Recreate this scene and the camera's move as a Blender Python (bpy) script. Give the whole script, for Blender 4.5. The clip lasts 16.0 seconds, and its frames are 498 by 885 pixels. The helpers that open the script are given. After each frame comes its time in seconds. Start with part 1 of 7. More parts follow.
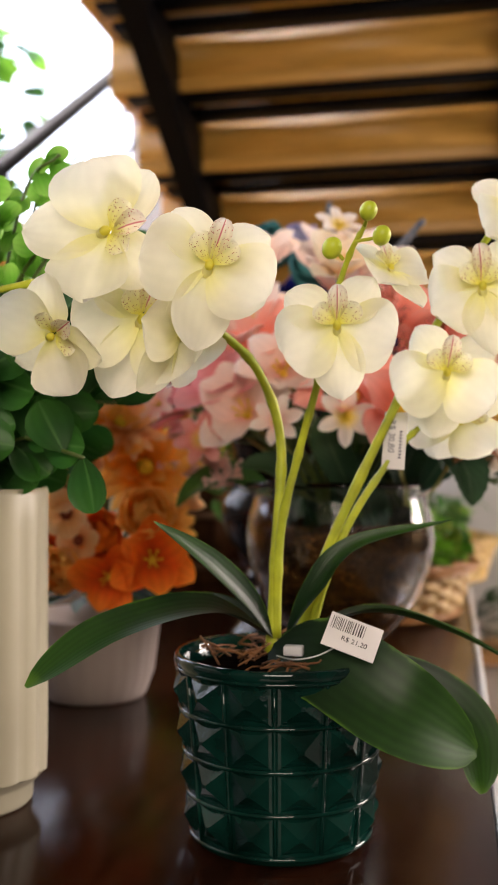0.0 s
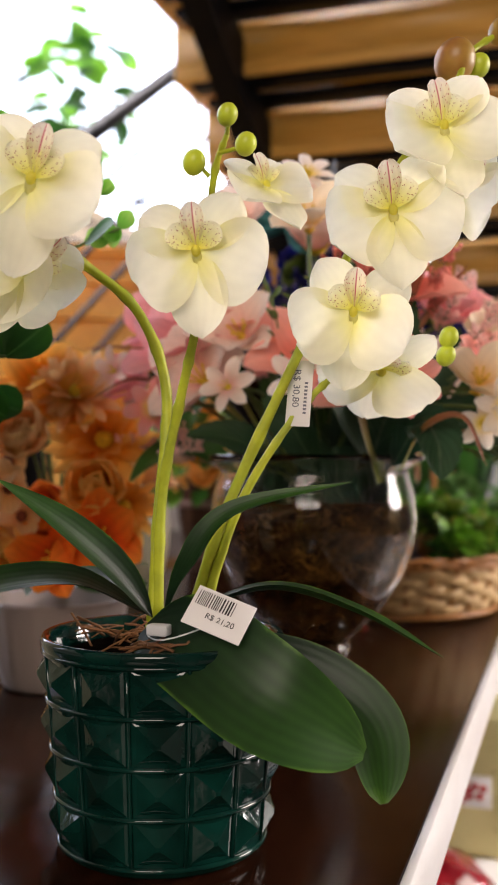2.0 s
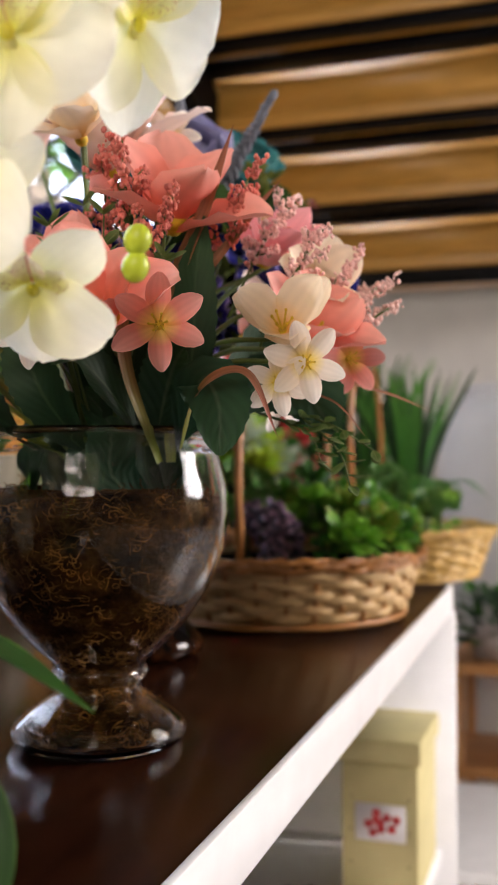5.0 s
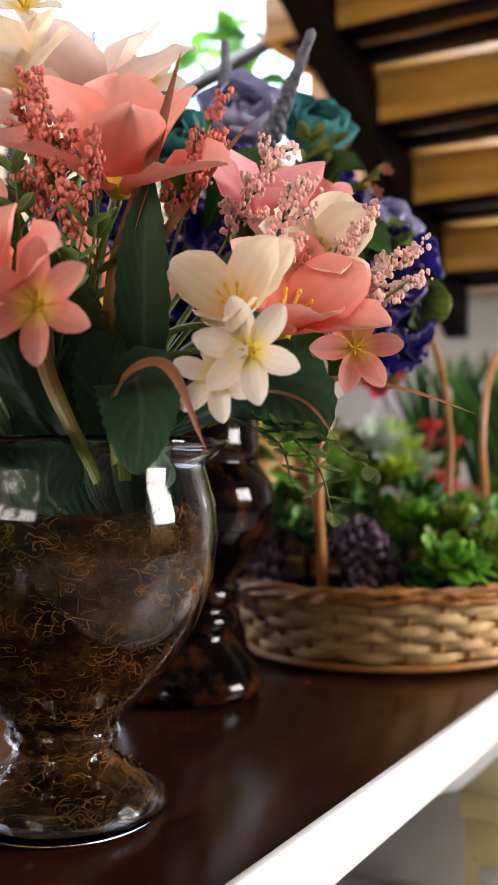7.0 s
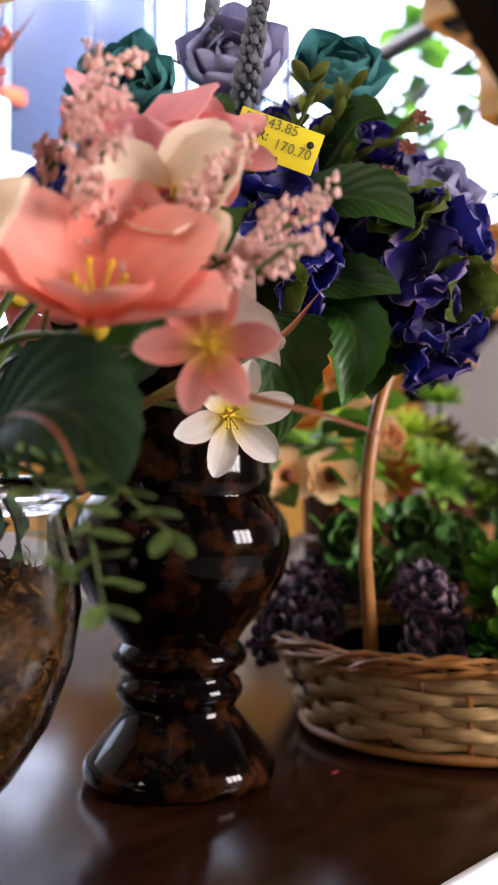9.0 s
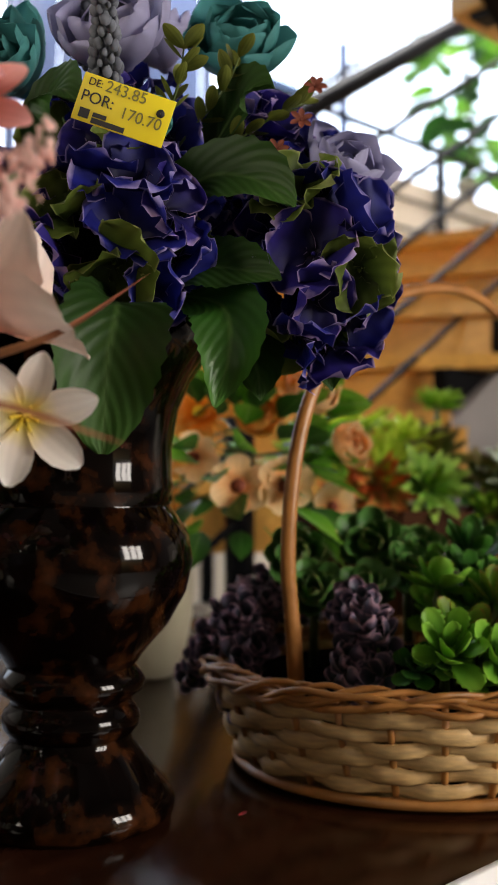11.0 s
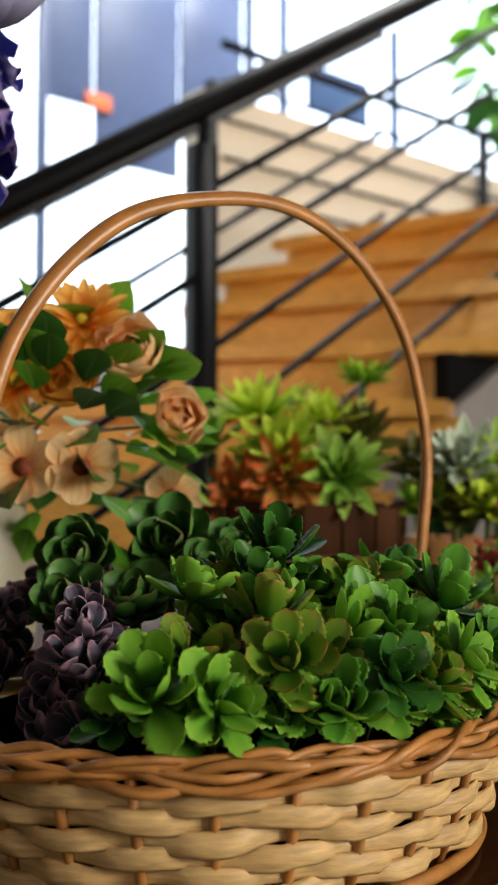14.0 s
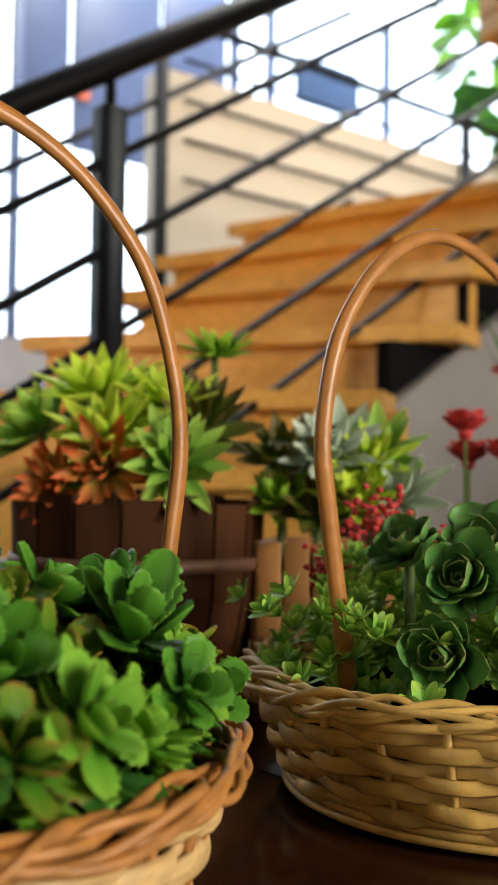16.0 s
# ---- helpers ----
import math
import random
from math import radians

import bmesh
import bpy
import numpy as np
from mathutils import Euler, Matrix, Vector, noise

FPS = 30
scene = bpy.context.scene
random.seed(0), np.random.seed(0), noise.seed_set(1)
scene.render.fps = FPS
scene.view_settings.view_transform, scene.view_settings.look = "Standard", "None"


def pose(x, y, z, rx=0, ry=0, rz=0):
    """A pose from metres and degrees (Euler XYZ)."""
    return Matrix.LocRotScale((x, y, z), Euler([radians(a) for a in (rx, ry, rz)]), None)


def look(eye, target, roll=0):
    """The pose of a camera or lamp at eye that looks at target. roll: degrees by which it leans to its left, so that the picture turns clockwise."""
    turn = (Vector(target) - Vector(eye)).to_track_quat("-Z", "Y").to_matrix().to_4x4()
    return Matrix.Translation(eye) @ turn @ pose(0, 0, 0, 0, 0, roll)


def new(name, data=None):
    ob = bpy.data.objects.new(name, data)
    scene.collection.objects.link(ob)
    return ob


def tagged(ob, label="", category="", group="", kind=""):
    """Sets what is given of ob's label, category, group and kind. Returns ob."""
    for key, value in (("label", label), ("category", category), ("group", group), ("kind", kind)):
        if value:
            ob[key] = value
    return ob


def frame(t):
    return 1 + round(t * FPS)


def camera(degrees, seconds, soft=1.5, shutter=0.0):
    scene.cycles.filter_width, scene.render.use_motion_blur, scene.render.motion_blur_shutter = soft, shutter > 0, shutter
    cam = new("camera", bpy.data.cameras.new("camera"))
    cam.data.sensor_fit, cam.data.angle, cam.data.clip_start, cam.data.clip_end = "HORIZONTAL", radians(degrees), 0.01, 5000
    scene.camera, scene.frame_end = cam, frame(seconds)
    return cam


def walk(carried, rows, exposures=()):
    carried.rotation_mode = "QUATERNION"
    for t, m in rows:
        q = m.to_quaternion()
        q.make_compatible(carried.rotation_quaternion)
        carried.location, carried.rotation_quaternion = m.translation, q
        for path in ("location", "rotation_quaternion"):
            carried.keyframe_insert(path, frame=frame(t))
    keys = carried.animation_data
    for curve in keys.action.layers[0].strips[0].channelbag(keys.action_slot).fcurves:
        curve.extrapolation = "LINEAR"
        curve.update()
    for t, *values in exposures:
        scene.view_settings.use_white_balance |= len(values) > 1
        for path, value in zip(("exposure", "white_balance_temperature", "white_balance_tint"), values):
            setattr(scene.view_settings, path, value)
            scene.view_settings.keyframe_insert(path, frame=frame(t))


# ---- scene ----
cam = camera(27.4, 16.0)
cam.data.dof.use_dof = True
cam.data.dof.focus_distance = 0.56
cam.data.dof.aperture_fstop = 11.5
METRES, EYE, TILT, LEAN, TURN = 1.6, 1.1515, 0.6, 0.0, 11.8
ROWS = [
    (0.0, 0.0, 0.0, 0.0, -0.0, 0.0, 0.0),
    (0.5, 0.0214, 0.0136, -0.0013, 2.53, -0.04, -0.01),
    (1.0, 0.0448, 0.0273, -0.0055, 4.95, -0.02, -0.06),
    (1.5, 0.0646, 0.0426, -0.0107, 5.83, 0.05, -0.11),
    (2.0, 0.0846, 0.057, -0.0183, 6.3, 0.15, -0.06),
    (2.5, 0.0998, 0.0679, -0.0215, 6.46, 0.17, -0.08),
    (3.0, 0.1193, 0.0785, -0.0289, 6.33, 0.29, -0.03),
    (3.5, 0.1345, 0.0948, -0.0303, 5.97, 0.3, 0.14),
    (4.0, 0.1454, 0.1262, -0.032, 5.85, 0.26, 0.09),
    (4.5, 0.1606, 0.1623, -0.0316, 5.91, 0.15, 0.12),
    (7.0, 0.2444, 0.2981, -0.0285, 18.16, 0.46, 0.46),
    (7.5, 0.2616, 0.3449, -0.0292, 23.29, 0.74, 0.44),
    (8.0, 0.2733, 0.3783, -0.0238, 27.11, 0.65, 0.38),
    (8.5, 0.2852, 0.4124, -0.0218, 29.1, 0.89, 0.26),
    (9.0, 0.2955, 0.4461, -0.02, 30.24, 1.09, 0.19),
    (11.5, 0.3457, 0.5442, -0.0214, 35.37, 1.69, 0.25),
    (12.0, 0.3542, 0.5734, -0.0231, 36.45, 1.66, 0.21),
    (12.5, 0.3627, 0.6055, -0.0283, 37.09, 1.76, 0.22),
    (13.0, 0.3647, 0.6388, -0.0263, 37.76, 1.73, 0.23),
    (13.5, 0.369, 0.6742, -0.0293, 38.3, 1.84, 0.26),
    (14.0, 0.3704, 0.7144, -0.0351, 38.59, 2.03, 0.25),
    (14.5, 0.3718, 0.7618, -0.04, 38.7, 2.15, 0.18),
    (15.0, 0.3765, 0.8081, -0.0398, 38.76, 2.15, -0.12),
    (15.5, 0.3807, 0.8441, -0.0422, 38.93, 2.18, -0.18),
    (16.0, 0.386, 0.8696, -0.0413, 39.1, 2.12, -0.28),
]
walk(cam, [(t, pose(0, 0, EYE, TILT, LEAN, TURN) @ pose(METRES * x, METRES * y, METRES * z, 90 + pitch, roll, yaw)) for t, x, y, z, yaw, pitch, roll in ROWS],
     [(0.0, -0.12, 6950, 20), (3.5, -0.18, 6600, 21), (7.0, 0.05, 6400, 16), (9.0, -0.03, 6350, 21), (11.5, -0.6, 6800, 11), (12.5, -0.58, 6800, 10), (14.0, -0.5, 6850, 9), (15.0, -0.36, 6900, 9), (16.0, -0.3, 6900, 9)])

# ---- light ----
world = bpy.data.worlds.new("sky")
scene.world = world
world.use_nodes = True
wn = world.node_tree.nodes
sky = wn.new("ShaderNodeTexSky")
sky.sky_type = "NISHITA"
sky.sun_disc = False
sky.sun_elevation, sky.sun_rotation = radians(28), radians(95)
wn["Background"].inputs[1].default_value = 0.09
world.node_tree.links.new(sky.outputs[0], wn["Background"].inputs[0])


def lamp(name, kind, matrix, energy, colour, size=1.0, size_y=None, angle=None):
    data = bpy.data.lights.new(name, kind)
    data.energy, data.color = energy, colour
    if kind == "AREA":
        data.shape, data.size, data.size_y = "RECTANGLE", size, size_y or size
    if kind == "SPOT":
        data.spot_size, data.spot_blend, data.shadow_soft_size = radians(angle), 0.6, size
    if kind == "SUN":
        data.angle = radians(angle)
    ob = new(name, data)
    ob.matrix_world = matrix
    return ob


lamp("sun", "SUN", look((6, 0.5, 3.2), (0, 0, 0)), 4.0, (1.0, 0.93, 0.82), angle=1)
# daylight through the glazed side behind the staircase, and through the doorway
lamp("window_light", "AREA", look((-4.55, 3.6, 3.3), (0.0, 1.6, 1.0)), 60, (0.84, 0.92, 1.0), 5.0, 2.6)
# fill lamp added high over the stairs; no skylight is known there
lamp("stairwell_fill_lamp", "AREA", look((-1.8, 4.9, 6.18), (-1.8, 4.91, 0)), 860, (0.95, 0.97, 1.0), 2.6, 2.6)
# frontal fill lamp, added to brighten the flowers from behind the camera
lamp("front_fill_lamp", "AREA", look((0.5, -3.1, 2.6), (-0.1, 0.8, 1.2)), 125, (1.0, 0.92, 0.78), 2.0, 1.4)
for y in (2.66, 3.3, 3.94):
    lamp("doorway_light", "AREA", look((4.1, y, 2.2), (0.0, y - 2.0, 1.05)), 104, (1.0, 0.95, 0.88), 0.46, 1.5)

# ---- building helpers ----
class Shape:
    """Collects vertices, faces and a (u, v) for each vertex."""

    def __init__(self):
        self.v, self.f, self.uv = [], [], []

    def add(self, verts, faces, uvs=None, m=None):
        k = len(self.v)
        self.v += [tuple(m @ Vector(p)) for p in verts] if m is not None else [tuple(p) for p in verts]
        self.f += [tuple(i + k for i in f) for f in faces]
        self.uv += list(uvs) if uvs is not None else [(0.5, 0.5)] * len(verts)
        return self

    def mesh(self, name, smooth=True):
        me = bpy.data.meshes.new(name)
        me.from_pydata(self.v, [], self.f)
        layer = me.uv_layers.new(name="UVMap")
        idx = np.empty(len(me.loops), dtype=np.int32)
        me.loops.foreach_get("vertex_index", idx)
        layer.data.foreach_set("uv", np.array(self.uv, dtype=np.float32)[idx].ravel())
        if smooth:
            me.polygons.foreach_set("use_smooth", [True] * len(me.polygons))
        me.update()
        return me


def thing(name, x, y, z, label, category, group="", kind="", turn=0.0):
    ob = new(name)
    ob.empty_display_size = 0.05
    ob.matrix_world = pose(x, y, z, 0, 0, turn)
    return tagged(ob, label, category, group, kind)


def part(name, shape, material, parent, label="", smooth=True, m=None):
    """One mesh object under a thing or a part."""
    me = shape if isinstance(shape, bpy.types.Mesh) else shape.mesh(name, smooth)
    if not me.materials:
        me.materials.append(material)
    ob = new(name, me)
    ob.parent = parent
    if m is not None:
        ob.matrix_basis = m
    if label:
        ob["label"] = label
    return ob


def solid(name, shape, material, label, category, group="", kind="", smooth=True):
    """A thing that is one mesh."""
    me = shape.mesh(name, smooth)
    me.materials.append(material)
    return tagged(new(name, me), label, category, group, kind)


def box(x0, y0, z0, x1, y1, z1, bevel=0.0, into=None):
    s = into or Shape()
    bm = bmesh.new()
    bmesh.ops.create_cube(bm, size=1.0)
    for v in bm.verts:
        v.co = Vector(((x0 + x1) / 2 + v.co.x * (x1 - x0), (y0 + y1) / 2 + v.co.y * (y1 - y0), (z0 + z1) / 2 + v.co.z * (z1 - z0)))
    if bevel:
        bmesh.ops.bevel(bm, geom=bm.edges[:], offset=bevel, segments=2, profile=0.5, affect="EDGES", clamp_overlap=True)
    bm.verts.index_update()
    s.add([v.co[:] for v in bm.verts], [[v.index for v in f.verts] for f in bm.faces])
    bm.free()
    return s


def lathe(profile, n=48, into=None, m=None, wobble=None):
    """Turns (radius, height) pairs round the z axis; the profile runs from the axis or a rim to its end."""
    s = into or Shape()
    verts, faces, uvs = [], [], []
    for j, (r, z) in enumerate(profile):
        for i in range(n):
            a = 2 * math.pi * i / n
            k = r * (wobble(a, z) if wobble else 1.0)
            verts.append((k * math.cos(a), k * math.sin(a), z))
            uvs.append((i / n, j / (len(profile) - 1)))
    for j in range(len(profile) - 1):
        for i in range(n):
            faces.append((j * n + i, j * n + (i + 1) % n, (j + 1) * n + (i + 1) % n, (j + 1) * n + i))
    return s.add(verts, faces, uvs, m)


def smooth_line(points, steps=6):
    """A Catmull-Rom curve through the points."""
    p = [Vector(q) for q in points]
    p = [p[0] * 2 - p[1]] + p + [p[-1] * 2 - p[-2]]
    out = []
    for i in range(1, len(p) - 2):
        a, b, c, d = p[i - 1:i + 3]
        for k in range(steps):
            t = k / steps
            out.append(0.5 * ((2 * b) + (c - a) * t + (2 * a - 5 * b + 4 * c - d) * t * t + (3 * b - a - 3 * c + d) * t ** 3))
    out.append(p[-2].copy())
    return out


def tube(points, radius, n=8, into=None, flat=1.0, closed=False, side=None):
    """A tube along points; radius is a number or a function of 0..1; flat squeezes it along its second axis."""
    s = into or Shape()
    pts = [Vector(p) for p in points]
    verts, faces, uvs = [], [], []
    ref = Vector(side) if side else Vector((0.13, 0.21, 1.0))
    last = len(pts) - 1
    for j, p in enumerate(pts):
        if closed:
            d = pts[(j + 1) % len(pts)] - pts[j - 1]
        else:
            d = pts[min(j + 1, last)] - pts[max(j - 1, 0)]
        d.normalize()
        a = d.cross(ref)
        if a.length < 1e-3:
            a = d.cross(Vector((1, 0, 0)))
        a.normalize()
        b = a.cross(d)
        if not side:
            ref = b
        r = radius(j / last) if callable(radius) else radius
        for i in range(n):
            t = 2 * math.pi * i / n
            verts.append(p + a * (r * flat * math.cos(t)) + b * (r * math.sin(t)))
            uvs.append((i / n, j / last))
    rings = len(pts) if closed else last
    for j in range(rings):
        k = (j + 1) % len(pts)
        for i in range(n):
            faces.append((j * n + i, j * n + (i + 1) % n, k * n + (i + 1) % n, k * n + i))
    if not closed:
        faces.append(tuple(range(n))[::-1])
        faces.append(tuple(last * n + i for i in range(n)))
    return s.add(verts, faces, uvs)


def outline(kind):
    """Half widths along a petal or leaf, 0..1."""
    tables = {"blade": [0.6, 0.85, 1.0, 1.0, 0.92, 0.78, 0.58, 0.32, 0.02]}
    curves = {"round": (1.3, 2.0, 0.5), "fan": (1.7, 2.2, 0.5), "oval": (1.1, 2.0, 0.62), "point": (0.95, 1.7, 0.9), "strap": (1.0, 3.0, 0.6), "succulent": (1.75, 2.2, 0.55)}
    if kind in curves:
        k, p, q = curves[kind]
        return lambda v: max(0.03, (1 - abs(2 * min(max(v, 0.0), 1.0) ** k - 1) ** p)) ** q
    t = tables[kind]

    def half(v):
        x = min(max(v, 0.0), 1.0) * (len(t) - 1)
        i = min(int(x), len(t) - 2)
        return t[i] + (t[i + 1] - t[i]) * (x - i)
    return half


def petal(m, length, width, kind="oval", bend=20.0, cup=0.3, start=0.0, wave=0.0, waves=3.0, thick=0.0, nu=6, nv=8, into=None, keel=0.0, seed=0.0, teeth=0.0):
    """A petal or leaf from the origin of m along its +y, its face to +z. bend: degrees that it curls towards +z;
    cup: how far its sides rise; wave: ruffle of the rim; thick: gives it a back; keel: a fold down the middle."""
    s = into or Shape()
    half = outline(kind)
    top, uvs = [], []
    y = z = 0.0
    ang = radians(start)
    for j in range(nv + 1):
        v = 0.5 - 0.5 * math.cos(math.pi * j / nv)
        step = length * (0.5 - 0.5 * math.cos(math.pi * (j + 1) / nv) - v)
        w = half(v) * width / 2
        for i in range(nu + 1):
            u = 2 * i / nu - 1
            lift = cup * w * u * u + keel * w * abs(u) + wave * u * u * math.sin(waves * 2 * math.pi * v + (1.3 if u > 0 else 0) + seed) * width
            lift += wave * 0.7 * width * math.sin(3.1 * u + seed * 1.7 + 5 * v) * v * v
            k = 1.0 - 0.25 * abs(cup) * u * u
            if teeth and i in (0, nu) and 0 < j < nv:
                k *= 1.0 + (teeth if j % 2 else -teeth)
            top.append((u * w * k, y - math.sin(ang) * lift, z + math.cos(ang) * lift))
            uvs.append((0.5 + 0.5 * u, v))
        y += math.cos(ang) * step
        z += math.sin(ang) * step
        ang += radians(bend) * step / length
    n = nu + 1
    faces = [(j * n + i, j * n + i + 1, (j + 1) * n + i + 1, (j + 1) * n + i) for j in range(nv) for i in range(nu)]
    if thick:
        k = len(top)
        back = []
        for q, (px, py, pz) in enumerate(top):
            i = q % n
            u = 2 * i / nu - 1
            back.append((px, py, pz - thick * (1.02 - u * u) * (0.25 + 0.75 * math.sin(math.pi * min(0.97, 0.08 + uvs[q][1] * 0.9)))))
        top += back
        uvs = uvs + uvs
        faces += [tuple(k + i for i in f[::-1]) for f in faces]
        rim = [i for i in range(n)] + [j * n + nu for j in range(1, nv + 1)] + [nv * n + i for i in range(nu - 1, -1, -1)] + [j * n for j in range(nv - 1, 0, -1)]
        faces += [(rim[i], k + rim[i], k + rim[(i + 1) % len(rim)], rim[(i + 1) % len(rim)]) for i in range(len(rim))]
    return s.add(top, faces, uvs, m)


def ball(m, r, sz=1.0, n=10, rings=6, into=None):
    prof = [(max(1e-5, r * math.sin(math.pi * j / rings)), -r * sz * math.cos(math.pi * j / rings)) for j in range(rings + 1)]
    return lathe(prof, n, into, m)


def aim(origin, direction, roll=0.0):
    """A pose at origin whose +z looks along direction and whose +y is as upright as can be."""
    d = Vector(direction).normalized()
    up = Vector((0, 0, 1)) if abs(d.z) < 0.95 else Vector((0, 1, 0))
    x = up.cross(d).normalized()
    y = d.cross(x)
    return Matrix.Translation(origin) @ Matrix((x, y, d)).transposed().to_4x4() @ pose(0, 0, 0, 0, 0, roll)


def along(origin, direction, roll=0.0):
    """A pose at origin whose +y runs along direction and whose +z is as upright as can be."""
    d = Vector(direction).normalized()
    up = Vector((0, 0, 1)) if abs(d.z) < 0.98 else Vector((1, 0, 0))
    x = d.cross(up).normalized()
    z = x.cross(d)
    return Matrix.Translation(origin) @ Matrix((x, d, z)).transposed().to_4x4() @ pose(0, 0, 0, 0, roll, 0)

# ---- materials ----
def material(name, colour, rough=0.5, metal=0.0, vary=0.12, scale=30.0, bump=0.0, bump_scale=120.0, second=None, second_scale=6.0, mix=0.5,
             translucent=0.0, coat=0.0, spec=0.5, per_object=0.0, stretch=(1, 1, 1), glass=0.0, ior=1.45, rough_vary=0.0, patch=(0.35, 0.65)):
    """A node material: a colour that varies at two scales, fine relief, and gloss."""
    m = bpy.data.materials.new(name)
    m.use_nodes = True
    nt = m.node_tree
    n, l = nt.nodes, nt.links
    b = n["Principled BSDF"]
    co = n.new("ShaderNodeTexCoord")
    mp = n.new("ShaderNodeMapping")
    mp.inputs["Scale"].default_value = stretch
    l.new(co.outputs["Object"], mp.inputs["Vector"])
    fine = n.new("ShaderNodeTexNoise")
    fine.inputs["Scale"].default_value, fine.inputs["Detail"].default_value = scale, 6
    l.new(mp.outputs[0], fine.inputs["Vector"])
    big = n.new("ShaderNodeTexNoise")
    big.inputs["Scale"].default_value, big.inputs["Detail"].default_value = second_scale, 3
    l.new(mp.outputs[0], big.inputs["Vector"])
    ramp = n.new("ShaderNodeMapRange")
    ramp.inputs["From Min"].default_value, ramp.inputs["From Max"].default_value = patch
    l.new(big.outputs["Fac"], ramp.inputs["Value"])
    two = n.new("ShaderNodeMix")
    two.data_type = "RGBA"
    c2 = second or tuple(c * (1 - vary) for c in colour)
    two.inputs["A"].default_value, two.inputs["B"].default_value = (*colour, 1), (*c2, 1)
    fac = n.new("ShaderNodeMath")
    fac.operation = "MULTIPLY"
    fac.inputs[1].default_value = mix if second else 1.0
    l.new(ramp.outputs[0], fac.inputs[0])
    l.new(fac.outputs[0], two.inputs["Factor"])
    hsv = n.new("ShaderNodeHueSaturation")
    l.new(two.outputs["Result"], hsv.inputs["Color"])
    val = n.new("ShaderNodeMapRange")
    val.inputs["From Min"].default_value, val.inputs["From Max"].default_value = 0.3, 0.7
    val.inputs["To Min"].default_value, val.inputs["To Max"].default_value = 1 - vary, 1 + vary
    l.new(fine.outputs["Fac"], val.inputs["Value"])
    out = val.outputs[0]
    if per_object:
        info = n.new("ShaderNodeObjectInfo")
        r = n.new("ShaderNodeMapRange")
        r.inputs["To Min"].default_value, r.inputs["To Max"].default_value = 1 - per_object, 1 + per_object
        l.new(info.outputs["Random"], r.inputs["Value"])
        mul = n.new("ShaderNodeMath")
        mul.operation = "MULTIPLY"
        l.new(out, mul.inputs[0])
        l.new(r.outputs[0], mul.inputs[1])
        out = mul.outputs[0]
    l.new(out, hsv.inputs["Value"])
    l.new(hsv.outputs[0], b.inputs["Base Color"])
    b.inputs["Roughness"].default_value = rough
    b.inputs["Metallic"].default_value = metal
    b.inputs["Specular IOR Level"].default_value = spec
    b.inputs["IOR"].default_value = ior
    b.inputs["Coat Weight"].default_value = coat
    b.inputs["Coat Roughness"].default_value = 0.08
    b.inputs["Transmission Weight"].default_value = glass
    if rough_vary:
        rv = n.new("ShaderNodeMapRange")
        rv.inputs["To Min"].default_value, rv.inputs["To Max"].default_value = rough - rough_vary, rough + rough_vary
        l.new(fine.outputs["Fac"], rv.inputs["Value"])
        l.new(rv.outputs[0], b.inputs["Roughness"])
    if bump:
        t = n.new("ShaderNodeTexNoise")
        t.inputs["Scale"].default_value, t.inputs["Detail"].default_value = bump_scale, 4
        l.new(mp.outputs[0], t.inputs["Vector"])
        bp = n.new("ShaderNodeBump")
        bp.inputs["Strength"].default_value, bp.inputs["Distance"].default_value = bump, 0.002
        l.new(t.outputs["Fac"], bp.inputs["Height"])
        l.new(bp.outputs[0], b.inputs["Normal"])
    if translucent:
        tr = n.new("ShaderNodeBsdfTranslucent")
        l.new(hsv.outputs[0], tr.inputs["Color"])
        mx = n.new("ShaderNodeMixShader")
        mx.inputs[0].default_value = translucent
        l.new(b.outputs[0], mx.inputs[1])
        l.new(tr.outputs[0], mx.inputs[2])
        l.new(mx.outputs[0], n["Material Output"].inputs["Surface"])
    return m


